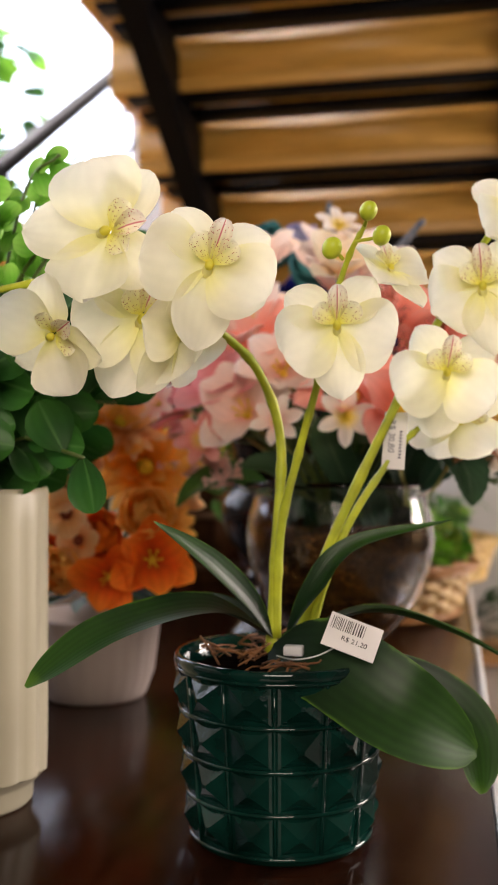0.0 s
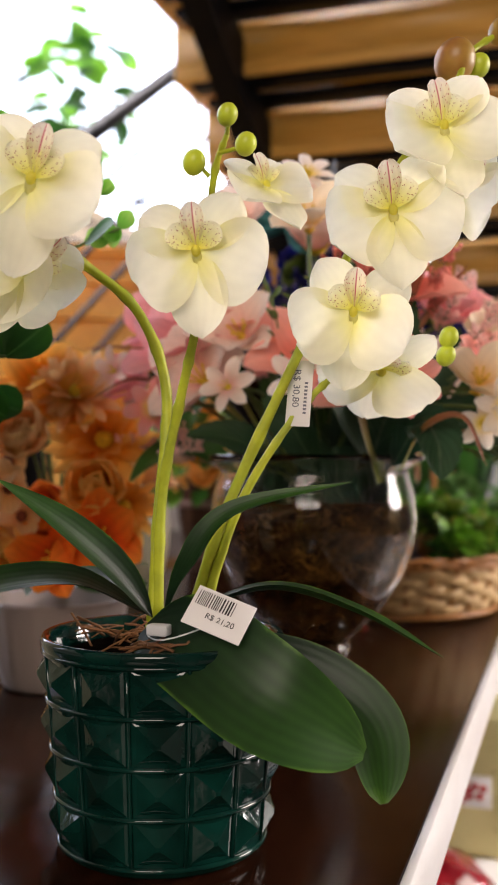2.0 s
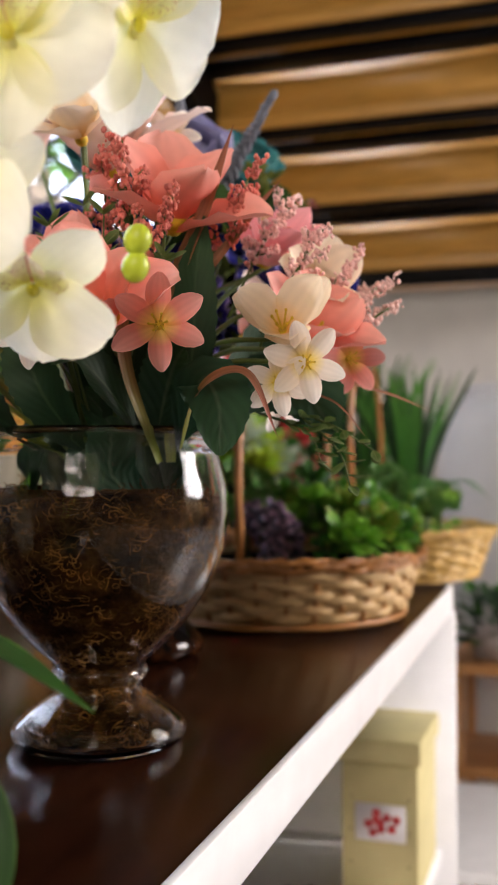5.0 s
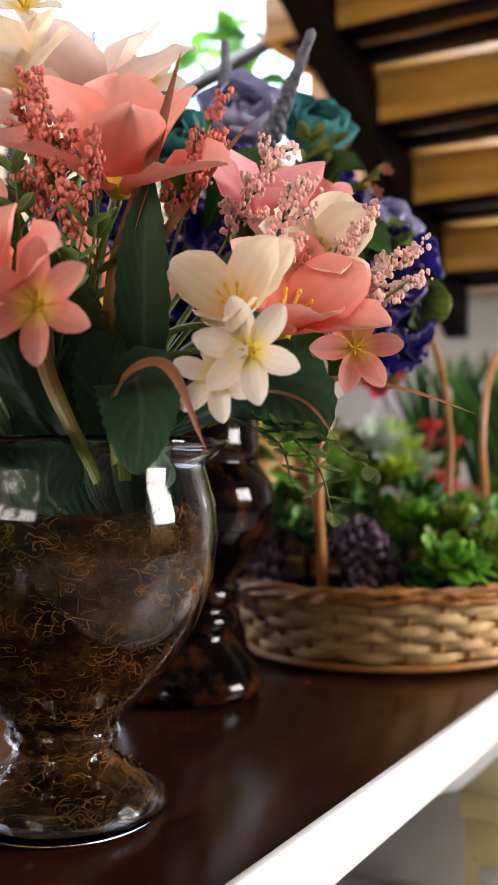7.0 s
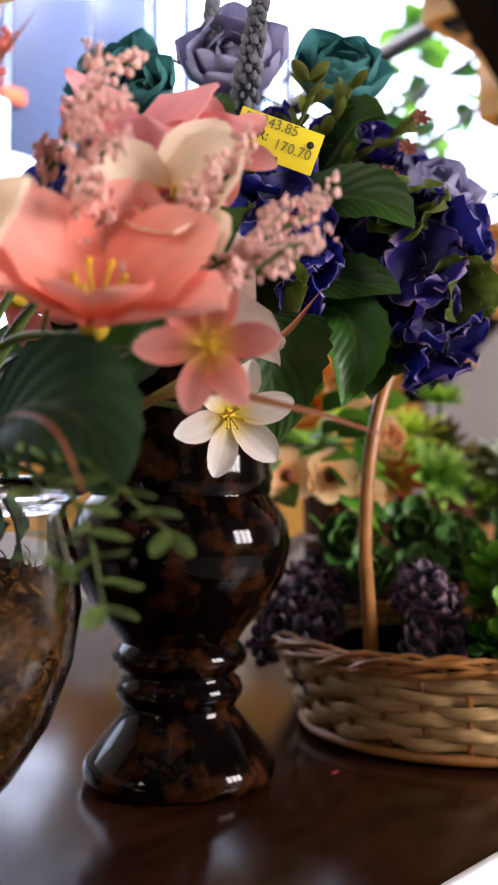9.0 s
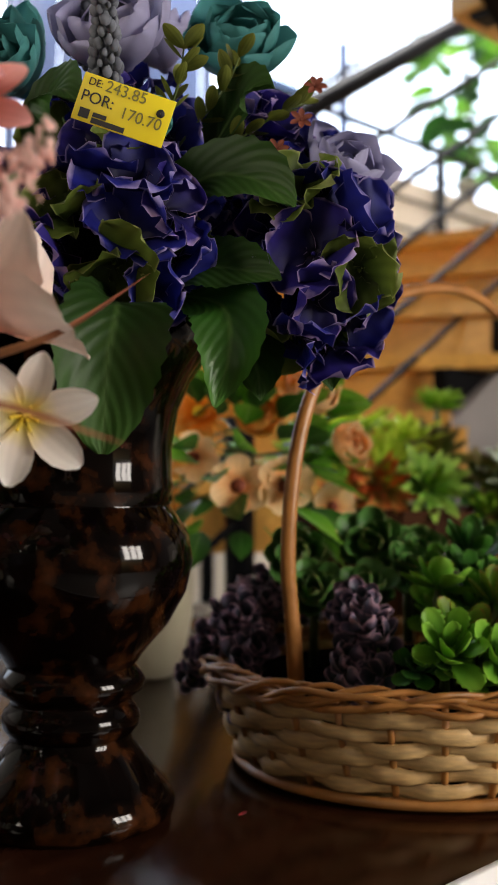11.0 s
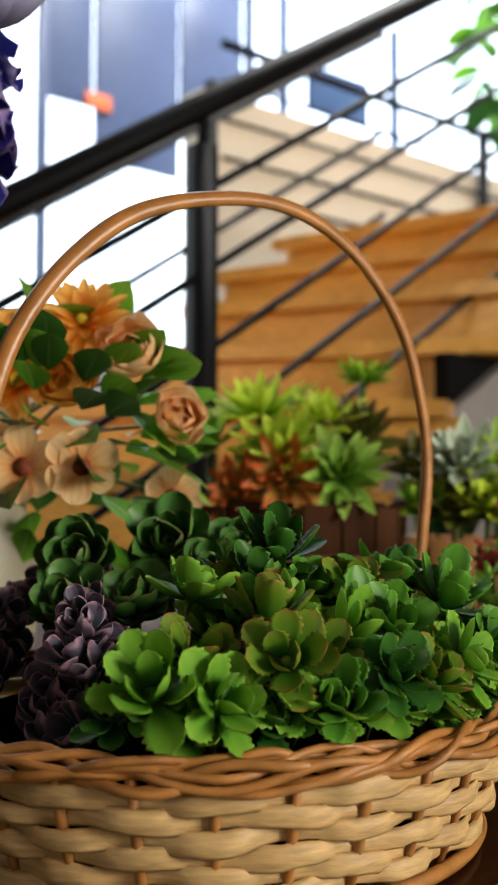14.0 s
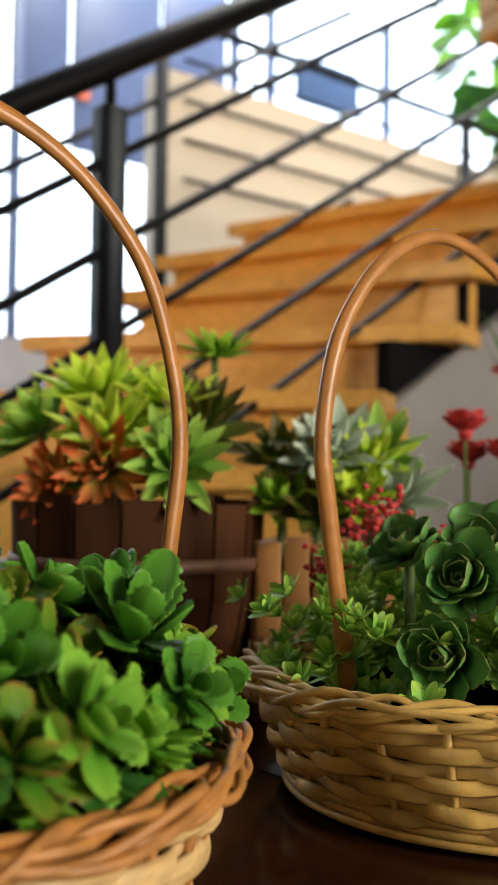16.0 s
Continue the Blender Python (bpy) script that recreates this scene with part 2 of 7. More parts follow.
def petal_material(name, base, middle, tip, edge=None, edge_at=0.75, rough=0.55, translucent=0.35, veins=0.12, vein_count=26.0, rib=None, specks=None, bump=0.15, coat=0.0, feather=False, spec=0.3):
    """Colour runs from base to tip along v; edge tints the rim; veins run along the petal; specks are spots on it."""
    m = bpy.data.materials.new(name)
    m.use_nodes = True
    nt = m.node_tree
    n, l = nt.nodes, nt.links
    b = n["Principled BSDF"]
    uv = n.new("ShaderNodeUVMap")
    sep = n.new("ShaderNodeSeparateXYZ")
    l.new(uv.outputs[0], sep.inputs[0])
    co = n.new("ShaderNodeTexCoord")
    noise_a = n.new("ShaderNodeTexNoise")
    noise_a.inputs["Scale"].default_value, noise_a.inputs["Detail"].default_value = 60, 4
    l.new(co.outputs["Object"], noise_a.inputs["Vector"])

    def mathn(op, a, c):
        k = n.new("ShaderNodeMath")
        k.operation = op
        for i, q in enumerate((a, c)):
            if isinstance(q, (int, float)):
                k.inputs[i].default_value = q
            else:
                l.new(q, k.inputs[i])
        return k.outputs[0]

    wob = mathn("MULTIPLY", mathn("SUBTRACT", noise_a.outputs["Fac"], 0.5), 0.25)
    v = mathn("ADD", sep.outputs["Y"], wob)
    cr = n.new("ShaderNodeValToRGB")
    cr.color_ramp.elements[0].position, cr.color_ramp.elements[0].color = 0.05, (*base, 1)
    cr.color_ramp.elements[1].position, cr.color_ramp.elements[1].color = 0.95, (*tip, 1)
    e = cr.color_ramp.elements.new(0.42)
    e.color = (*middle, 1)
    l.new(v, cr.inputs[0])
    col = cr.outputs[0]
    across = mathn("ABSOLUTE", mathn("SUBTRACT", mathn("MULTIPLY", sep.outputs["X"], 2.0), 1.0), 0.0)

    def blend(factor, a, c):
        k = n.new("ShaderNodeMix")
        k.data_type = "RGBA"
        l.new(factor, k.inputs["Factor"])
        l.new(a, k.inputs["A"])
        k.inputs["B"].default_value = (*c, 1)
        return k.outputs["Result"]

    def band(x, lo, hi):
        k = n.new("ShaderNodeMapRange")
        k.inputs["From Min"].default_value, k.inputs["From Max"].default_value = lo, hi
        l.new(x, k.inputs["Value"])
        return k.outputs[0]

    if edge:
        far = mathn("MAXIMUM", mathn("ADD", across, wob), v)
        col = blend(band(far, edge_at, edge_at + 0.1), col, edge)
    if rib:
        col = blend(band(across, 0.1, 0.02), col, rib)
    stripes = mathn("SINE", mathn("ADD", mathn("MULTIPLY", sep.outputs["X"], vein_count), mathn("MULTIPLY", wob, 6.0)), 0.0)
    if feather:
        stripes = mathn("SINE", mathn("ADD", mathn("MULTIPLY", mathn("SUBTRACT", sep.outputs["Y"], mathn("MULTIPLY", across, 0.35)), vein_count), mathn("MULTIPLY", wob, 5.0)), 0.0)
    if specks:
        vo = n.new("ShaderNodeTexVoronoi")
        vo.inputs["Scale"].default_value = specks[0]
        l.new(uv.outputs[0], vo.inputs["Vector"])
        spot = mathn("MULTIPLY", band(vo.outputs["Distance"], 0.28, 0.2), mathn("MULTIPLY", band(sep.outputs["Y"], 0.15, 0.25), band(sep.outputs["Y"], 0.92, 0.8)))
        col = blend(spot, col, specks[1])
    hsv = n.new("ShaderNodeHueSaturation")
    l.new(col, hsv.inputs["Color"])
    l.new(mathn("ADD", mathn("MULTIPLY", stripes, veins * 0.5), mathn("ADD", mathn("MULTIPLY", wob, 0.8), 1.0)), hsv.inputs["Value"])
    l.new(hsv.outputs[0], b.inputs["Base Color"])
    b.inputs["Roughness"].default_value = rough
    b.inputs["Specular IOR Level"].default_value = spec
    b.inputs["Coat Weight"].default_value = coat
    b.inputs["Coat Roughness"].default_value = 0.25
    weave = n.new("ShaderNodeTexNoise")
    weave.inputs["Scale"].default_value = 900
    l.new(co.outputs["Object"], weave.inputs["Vector"])
    bp = n.new("ShaderNodeBump")
    bp.inputs["Strength"].default_value, bp.inputs["Distance"].default_value = bump, 0.001
    l.new(mathn("ADD", mathn("MULTIPLY", stripes, 0.6), mathn("MULTIPLY", weave.outputs["Fac"], 0.3)), bp.inputs["Height"])
    l.new(bp.outputs[0], b.inputs["Normal"])
    if translucent:
        tr = n.new("ShaderNodeBsdfTranslucent")
        l.new(hsv.outputs[0], tr.inputs["Color"])
        mx = n.new("ShaderNodeMixShader")
        mx.inputs[0].default_value = translucent
        l.new(b.outputs[0], mx.inputs[1])
        l.new(tr.outputs[0], mx.inputs[2])
        l.new(mx.outputs[0], n["Material Output"].inputs["Surface"])
    return m


def glowing(name, colour, strength):
    m = bpy.data.materials.new(name)
    m.use_nodes = True
    n = m.node_tree.nodes
    b = n["Principled BSDF"]
    b.inputs["Base Color"].default_value = (*colour, 1)
    b.inputs["Emission Color"].default_value = (*colour, 1)
    b.inputs["Emission Strength"].default_value = strength
    return m


TABLE = material("brown_laminate", (0.022, 0.0065, 0.0028), 0.16, vary=0.35, scale=14, second=(0.01, 0.0035, 0.0018), stretch=(9, 1, 1), bump=0.03, bump_scale=60, rough_vary=0.04, spec=0.5, ior=1.2)
WHITE_BOARD = material("white_board", (0.86, 0.86, 0.86), 0.35, vary=0.03, bump=0.03)
WALL = material("white_wall", (0.68, 0.66, 0.62), 0.85, vary=0.05, scale=8, bump=0.15)
# darker copy of the white wall; the spandrel's shade is in its base colour
DIMMED_WALL = material("dimmed_wall", (0.24, 0.22, 0.215), 0.85, vary=0.06, scale=8, bump=0.15)
# for unseen walls, kept dark so that little light bounces off them
SHOP = material("dark_wall", (0.1, 0.075, 0.055), 0.8, vary=0.15, scale=4)
CEIL = material("grey_ceiling", (0.16, 0.15, 0.14), 0.9, vary=0.05, scale=4)
CREAM = material("cream_wall", (0.7, 0.64, 0.53), 0.8, vary=0.06, scale=6, bump=0.1)
FLOOR = material("floor_tile", (0.2, 0.185, 0.17), 0.3, vary=0.08, scale=5)
OAK = material("stair_oak", (0.6, 0.315, 0.065), 0.4, vary=0.15, scale=9, second=(0.48, 0.235, 0.042), stretch=(1, 9, 9), second_scale=3, bump=0.05)
STEEL = material("black_steel", (0.003, 0.003, 0.004), 0.55, vary=0.2, scale=40, spec=0.1)
BLUE_PANEL = material("blue_grey_panel", (0.07, 0.1, 0.2), 0.4, vary=0.08)
TEAL_GLAZE = material("teal_glaze", (0.0008, 0.011, 0.0082), 0.05, vary=0.4, scale=40, second=(0.003, 0.042, 0.032), second_scale=25, spec=0.5, bump=0.3, bump_scale=45, ior=1.4)
CERAMIC = material("cream_ceramic", (0.44, 0.4, 0.29), 0.4, vary=0.05, scale=12, bump=0.05)
CERAMIC_PINK = material("white_ceramic", (0.4, 0.33, 0.3), 0.35, vary=0.05, scale=12)
BRONZE_GLASS = material("bronze_glass", (0.002, 0.001, 0.0008), 0.06, 0.0, vary=0.5, scale=90, second=(0.04, 0.0125, 0.0038), second_scale=48, mix=0.85, patch=(0.5, 0.66), spec=0.5, ior=1.3)
GLASS = material("clear_glass", (1, 1, 1), 0.0, vary=0.0, glass=1.0, ior=1.33)
MOSS = material("brown_moss", (0.07, 0.032, 0.009), 0.95, vary=0.6, scale=150, second=(0.015, 0.008, 0.003), second_scale=38, mix=1.0, bump=1.0, bump_scale=200, spec=0.0)
MOSS_STRAND = material("moss_strand", (0.24, 0.105, 0.024), 0.9, vary=0.4, scale=150, second=(0.035, 0.014, 0.004), second_scale=45, mix=1.0, spec=0.05)
WICKER = material("pale_wicker", (0.54, 0.36, 0.155), 0.5, vary=0.25, scale=60, second=(0.42, 0.24, 0.085), second_scale=14, bump=0.3, bump_scale=160, stretch=(1, 1, 6), per_object=0.12)
WICKER_RIM = material("brown_wicker", (0.4, 0.17, 0.04), 0.42, vary=0.25, scale=60, second=(0.28, 0.12, 0.035), second_scale=15, bump=0.2, bump_scale=300, per_object=0.12)
CANE = material("cane", (0.42, 0.17, 0.04), 0.35, vary=0.2, scale=50, second=(0.3, 0.13, 0.035), second_scale=12, bump=0.15, bump_scale=200)
SOIL = material("dark_soil", (0.006, 0.004, 0.003), 0.95, vary=0.5, scale=120, bump=0.8, spec=0.0)

# ---- structure ----
def structure(name, shape, mat, label, category):
    return solid(name, shape, mat, label, category, kind="structure", smooth=False)


structure("floor", box(-4.9, -3.2, -0.1, 4.6, 7.2, 0.0), FLOOR, "pale polished floor tiles of the shop", "floor")
def with_opening(outer, hole, lo, hi, upright=False):
    """A slab with a rectangular opening: outer and hole are (u0, v0, u1, v1); upright slabs stand across y."""
    (a0, b0, a1, b1), (c0, d0, c1, d1) = outer, hole
    sh = Shape()
    for u0, v0, u1, v1 in ((a0, b0, c0, b1), (c1, b0, a1, b1), (c0, b0, c1, d0), (c0, d1, c1, b1)):
        if upright:
            box(u0, lo, v0, u1, hi, v1, into=sh)
        else:
            box(u0, v0, lo, u1, v1, hi, into=sh)
    return sh


# unseen ceiling; its opening is made up to hold the stairwell lamp
structure("ceiling", with_opening((-4.9, -3.2, 4.6, 7.2), (-3.15, 3.55, -0.45, 6.25), 6.2, 6.3), CEIL, "unseen grey ceiling with an opening made for the stairwell lamp", "ceiling")
structure("wall_back", box(-2.4, 7.2, 0, 4.6, 7.4, 6.2), DIMMED_WALL, "plain grey back wall behind the stairs", "wall")
structure("wall_back_low", box(-4.9, 7.2, 0, -2.4, 7.4, 1.7), DIMMED_WALL, "grey wall under the back glazing", "wall")
structure("backdrop_back", box(-7.9, 9.0, 0, -1.0, 9.1, 10), glowing("bright_sky", (0.74, 0.85, 1.0), 3.2), "overexposed bright daylight behind the stairs", "backdrop")
# unseen wall; the opening is invented to hold the front fill lamp
structure("wall_behind", with_opening((-4.9, 0, 4.6, 6.2), (-0.55, 1.85, 1.55, 3.35), -3.4, -3.2, True), SHOP, "unseen dark wall with an opening made for the front lamp", "wall")
# right-hand side: shop front with a wide opening; unseen walls added to block light
structure("wall_right", box(4.4, -3.2, 0, 4.6, 2.2, 6.2), SHOP, "unseen dark brown wall that blocks light beside the opening", "wall")
structure("wall_right_far", box(4.4, 4.4, 0, 4.6, 7.2, 6.2), SHOP, "unseen dark brown wall that blocks light beside the opening", "wall")
structure("wall_right_top", box(4.4, 2.2, 2.7, 4.6, 4.4, 6.2), SHOP, "unseen dark brown wall that blocks light above the opening", "wall")
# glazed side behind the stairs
structure("wall_left_low", box(-4.9, -3.2, 0, -4.7, 7.2, 1.9), DIMMED_WALL, "wall under the glazed side, darkened to dim its reflection", "wall")
structure("wall_left_top", box(-4.9, -3.2, 6.1, -4.7, 7.2, 6.2), WALL, "white wall above the glazing", "wall")
structure("wall_left_end", box(-4.9, -3.2, 1.9, -4.7, 0.5, 6.1), WALL, "white wall beside the glazing", "wall")
structure("backdrop", box(-8.0, -4, 0, -7.9, 10, 10), glowing("bright_outdoors", (0.74, 0.85, 1.0), 3.2), "overexposed bright daylight outside the glazing", "backdrop")

# cream parapet beyond the stairs
structure("parapet", box(-2.78, 3.5, 0, -2.66, 7.2, 2.6), CREAM, "cream painted parapet wall beyond the stairs", "wall")
# wall under the landing and the sloped spandrel beside the lower flight
structure("wall_landing", box(-1.0, 4.06, 0, 0.9, 4.18, 1.7), WALL, "white wall under the stair landing", "wall")
s = Shape()
for x in (-1.09, -1.15):
    s.add([(x, 1.0, 0), (x, 3.75, 0), (x, 3.75, 1.74), (x, 1.0, -0.0)], [])
s.f += [(0, 1, 2, 3), (7, 6, 5, 4), (3, 2, 6, 7), (1, 5, 6, 2), (0, 3, 7, 4)]
structure("wall_spandrel", s, DIMMED_WALL, "sloped wall under the lower flight, greyed for shade", "wall")

# ---- the staircase ----
stairs = thing("staircase", -1.6, 3.03, 0, "oak staircase with black steel strings and open railings", "staircase")


def rel(shape, ob):
    o = ob.matrix_world.translation
    shape.v = [(a - o.x, b - o.y, c - o.z) for a, b, c in shape.v]
    return shape


RISE, GOING = 0.17, 0.275


def slab(plan, z0, z1):
    """An upright prism over a plan of corners."""
    n = len(plan)
    v = [(x, y, z0) for x, y in plan] + [(x, y, z1) for x, y in plan]
    return Shape().add(v, [tuple(range(n))[::-1], tuple(range(n, 2 * n))] + [(i, (i + 1) % n, n + (i + 1) % n, n + i) for i in range(n)])


# lower flight: treads that fan out towards the foot
NOSES = [((-1.72, 1.8), (-1.0, 2.65)), ((-1.76, 2.2), (-1.02, 2.9)), ((-1.82, 2.55), (-1.03, 3.14)), ((-1.9, 2.86), (-1.08, 3.24)), ((-2.1, 3.1), (-1.1, 3.47)), ((-2.15, 3.4), (-1.1, 3.72)), ((-2.15, 3.75), (-1.1, 3.95))]
for k in range(len(NOSES) - 1):
    (lx, ly), (rx, ry) = NOSES[k]
    (mx, my), (qx, qy) = NOSES[k + 1]
    if k < 2:
        qx, qy = mx + (qx - mx) * 0.86, my + (qy - my) * 0.86
    z = 1.446 + 0.156 * (k - 2)
    part("tread", rel(slab([(lx, ly), (rx, ry), (qx, qy + 0.03), (mx, my + 0.03)], z - 0.035, z), stairs), OAK, stairs, smooth=False)
    cut = {2: 0.875, 3: 0.955}.get(k, 0.995)
    ex, ey = lx + (rx - lx) * cut, ly + (ry - ly) * cut
    part("riser", rel(slab([(lx + 0.01, ly + 0.06), (ex, ey + 0.06), (ex, ey + 0.08), (lx + 0.01, ly + 0.08)], z - 0.16, z - 0.035), stairs), OAK, stairs, smooth=False)
# black sheet put where the space under the lower treads lies in shade
q = [(2.85, 1.09), (3.75, 1.66), (3.75, 1.84), (3.55, 1.72), (3.27, 1.56), (3.27, 1.41), (3.03, 1.41), (3.03, 1.28), (2.85, 1.15)]
part("string", rel(Shape().add([(-1.12, y, z) for y, z in q] + [(-1.16, y, z) for y, z in q], [tuple(range(9)), tuple(range(17, 8, -1))] + [(i, i + 9, (i + 1) % 9 + 9, (i + 1) % 9) for i in range(9)]), stairs), STEEL, stairs, "black steel string, also the shade sheet under lower treads", smooth=False)
part("landing", rel(box(-2.1, 3.86, 1.84, 0.35, 5.0, 1.89, 0.004), stairs), OAK, stairs, "oak landing board")
# upper flight, seen from below
for k in range(0, 9):
    y, z = 3.775 - GOING * k, 1.73 + RISE * k
    part("tread", rel(box(-1.05, y, z, 0.35, y + 0.288, z + 0.045, 0.004), stairs), OAK, stairs)
    part("steel_bar", rel(box(-1.0, y + 0.012, z - 0.016, 0.34, y + 0.085, z - 0.001), stairs), STEEL, stairs)
    part("steel_bar", rel(box(-1.0, y + 0.15, z - 0.018, 0.34, y + 0.262, z - 0.001), stairs), STEEL, stairs)
    if k:
        part("riser", rel(box(-1.05, y + 0.276, z - RISE + 0.0455, 0.35, y + 0.287, z - 0.0005), stairs), OAK, stairs)
s = Shape()
for x0 in (-0.91, 0.12):
    q = [(2.0, 2.72), (2.0, 2.9), (4.02, 1.72), (4.02, 1.54)]
    s.add([(x0, y, z) for y, z in q] + [(x0 + 0.08, y, z) for y, z in q], [(0, 1, 2, 3), (7, 6, 5, 4), (0, 4, 5, 1), (1, 5, 6, 2), (2, 6, 7, 3), (3, 7, 4, 0)])
    part("string", rel(s, stairs), STEEL, stairs, "black steel string, also the shade sheet under lower treads", smooth=False)
    s = Shape()
# railing beside the lower flight
SL = 0.64


def sloped(x, y0, y1, z, slope, r, name, label=""):
    """A rail at x between two depths; z is its height at y = 2.4."""
    part(name, rel(tube([(x, y0, z + (y0 - 2.4) * slope), (x, y1, z + (y1 - 2.4) * slope)], r, 8), stairs), STEEL, stairs, label)


sloped(-1.2, 1.2, 3.9, 1.836, SL, 0.026, "handrail", "thick black handrail")
for h in (0.148, 0.305, 0.46, 0.615, 0.77):
    sloped(-1.2, 1.2, 3.9, 1.817 - h, SL, 0.009, "rail")
part("post", rel(box(-1.222, 2.38, 0.6, -1.178, 2.424, 1.76), stairs), STEEL, stairs)
part("post_spigot", rel(box(-1.207, 2.395, 1.76, -1.193, 2.409, 1.83), stairs), STEEL, stairs)
part("post", rel(box(-2.138, 3.115, 0.6, -2.102, 3.14, 2.36), stairs), STEEL, stairs)
for h in (0.25, 0.6, 0.9):
    sloped(-2.12, 1.2, 3.9, 2.017 - h, SL, 0.012, "rail")

rail_far = thing("landing_railing", -2.6, 4.9, 1.9, "level black steel railing along the cream parapet", "railing")
for z, r in ((2.76, 0.018), (2.62, 0.008), (2.475, 0.008), (2.33, 0.008), (2.19, 0.008)):
    part("handrail" if r > 0.01 else "rail", tube([(0, -1.35, z - 1.9), (0, 1.7, z - 1.9)], r, 8), STEEL, rail_far)
for y in (0.2, 1.7):
    part("post", box(-0.018, y - 0.018, -1.9, 0.018, y + 0.018, 0.85), STEEL, rail_far)

# ---- the display shelf ----
def skew(shape):
    """Slants the shelf's front to fit the camera's view."""
    shape.v = [(x - 0.01 * (y - 1.75) if x > -0.5 else x, y, z) for x, y, z in shape.v]
    return shape


shelf = thing("display_shelf", -0.45, 1.0, 0, "long display shelf with dark brown top and white front", "shelf")
part("top", rel(skew(box(-1.16, -0.9, 0.862, 0.012, 1.96, 0.9, 0.002)), shelf), TABLE, shelf, "dark brown laminate top")
part("front_edge", rel(skew(box(0.012, -0.9, 0.86, 0.018, 1.97, 0.902, 0.001)), shelf), WHITE_BOARD, shelf, "white front edging")
part("side_panel", rel(box(-0.95, 1.95, 0.0, 0.02, 1.97, 0.86), shelf), WHITE_BOARD, shelf)
part("extension_top", rel(box(-1.08, 1.962, 0.862, -0.035, 2.95, 0.9, 0.002), shelf), TABLE, shelf, "dark brown laminate top")
part("lower_board", rel(box(-0.95, -0.9, 0.48, 0.0, 1.95, 0.5), shelf), WHITE_BOARD, shelf)
part("back_panel", rel(box(-0.97, -0.9, 0.0, -0.95, 1.97, 0.86), shelf), WHITE_BOARD, shelf)


# ---- plant helpers ----
def local(ob, p):
    o = ob.matrix_world.translation
    return Vector(p) - o


def leaf_path(points, width, kind="strap", up=(0, 0, 1), cup=0.2, nu=6, steps=5, into=None, keel=0.0, wave=0.0, seed=0.0, teeth=0.0):
    """A leaf that follows points; up is the way its face looks."""
    s = into or Shape()
    half = outline(kind)
    line = smooth_line(points, steps)
    n = len(line) - 1
    verts, uvs = [], []
    u0 = Vector(up)
    for j, p in enumerate(line):
        d = (line[min(j + 1, n)] - line[max(j - 1, 0)]).normalized()
        side = d.cross(u0).normalized()
        nor = side.cross(d)
        w = half(j / n) * width / 2
        for i in range(nu + 1):
            u = 2 * i / nu - 1
            if teeth and i in (0, nu):
                u *= 1 + (teeth if j % 2 else -teeth)
            lift = (cup * u * u + keel * abs(u)) * w + wave * width * u * u * math.sin(9 * j / n + 2 * u + seed)
            verts.append(p + side * (u * w) + nor * lift)
            uvs.append((0.5 + 0.5 * u, j / n))
    k = nu + 1
    return s.add(verts, [(j * k + i, j * k + i + 1, (j + 1) * k + i + 1, (j + 1) * k + i) for j in range(n) for i in range(nu)], uvs)


PETALS = {}


def petal_mesh(mat, name="petal", **a):
    key = (mat.name, name, tuple(sorted(a.items())))
    if key not in PETALS:
        me = petal(Matrix.Identity(4), **a).mesh(name)
        me.materials.append(mat)
        PETALS[key] = me
    return PETALS[key]


def ring_of(parent, count, mat, tilt, first=0.0, out=0.002, z=0.0, jitter=6.0, name="petal", rnd=random, **a):
    for i in range(count):
        me = petal_mesh(mat, name, seed=float(rnd.randrange(3)), **a)
        k = 1 + 0.06 * rnd.uniform(-1, 1)
        m = pose(0, 0, z, 0, 0, first + 360 * i / count + rnd.uniform(-jitter, jitter)) @ pose(0, out, 0, tilt + rnd.uniform(-jitter, jitter), rnd.uniform(-jitter, jitter), 0) @ Matrix.Diagonal((k, k, k, 1))
        part(name, me, mat, parent, m=m)


ORCHID = petal_material("orchid_petal", (0.95, 0.92, 0.42), (0.96, 0.93, 0.7), (0.96, 0.94, 0.79), veins=0.02, vein_count=40, translucent=0.5, rough=0.6, bump=0.02)
LIP_MID = petal_material("orchid_lip_tip", (0.86, 0.8, 0.3), (0.88, 0.8, 0.5), (0.88, 0.8, 0.7), rib=(0.6, 0.16, 0.18), specks=(13.0, (0.5, 0.1, 0.1)), veins=0.08, translucent=0.4, bump=0.05)
LIP = petal_material("orchid_lip", (0.93, 0.88, 0.16), (0.95, 0.92, 0.42), (0.95, 0.92, 0.74), specks=(13.0, (0.34, 0.04, 0.05)), veins=0.05, translucent=0.4, bump=0.05)
THROAT = material("orchid_throat", (0.92, 0.88, 0.42), 0.5, vary=0.06, translucent=0.5)
CALLUS = material("orchid_callus", (0.92, 0.85, 0.12), 0.5, vary=0.06, translucent=0.4)
# tips are lighter than the bases: the light on them is put into the colour
ORCHID_LEAF = petal_material("orchid_leaf", (0.003, 0.011, 0.005), (0.008, 0.028, 0.007), (0.022, 0.075, 0.009), edge=(0.08, 0.18, 0.02), edge_at=0.95, veins=0.2, vein_count=52, rough=0.44, spec=0.26, translucent=0.1, bump=0.07, coat=0.0)
ORCHID_STEM = material("orchid_stem", (0.42, 0.46, 0.02), 0.5, vary=0.2, scale=80, second=(0.26, 0.34, 0.02), second_scale=30, bump=0.2, bump_scale=200)
BUD = material("green_bud", (0.5, 0.58, 0.03), 0.4, vary=0.15, scale=60, second=(0.3, 0.4, 0.03), second_scale=40)
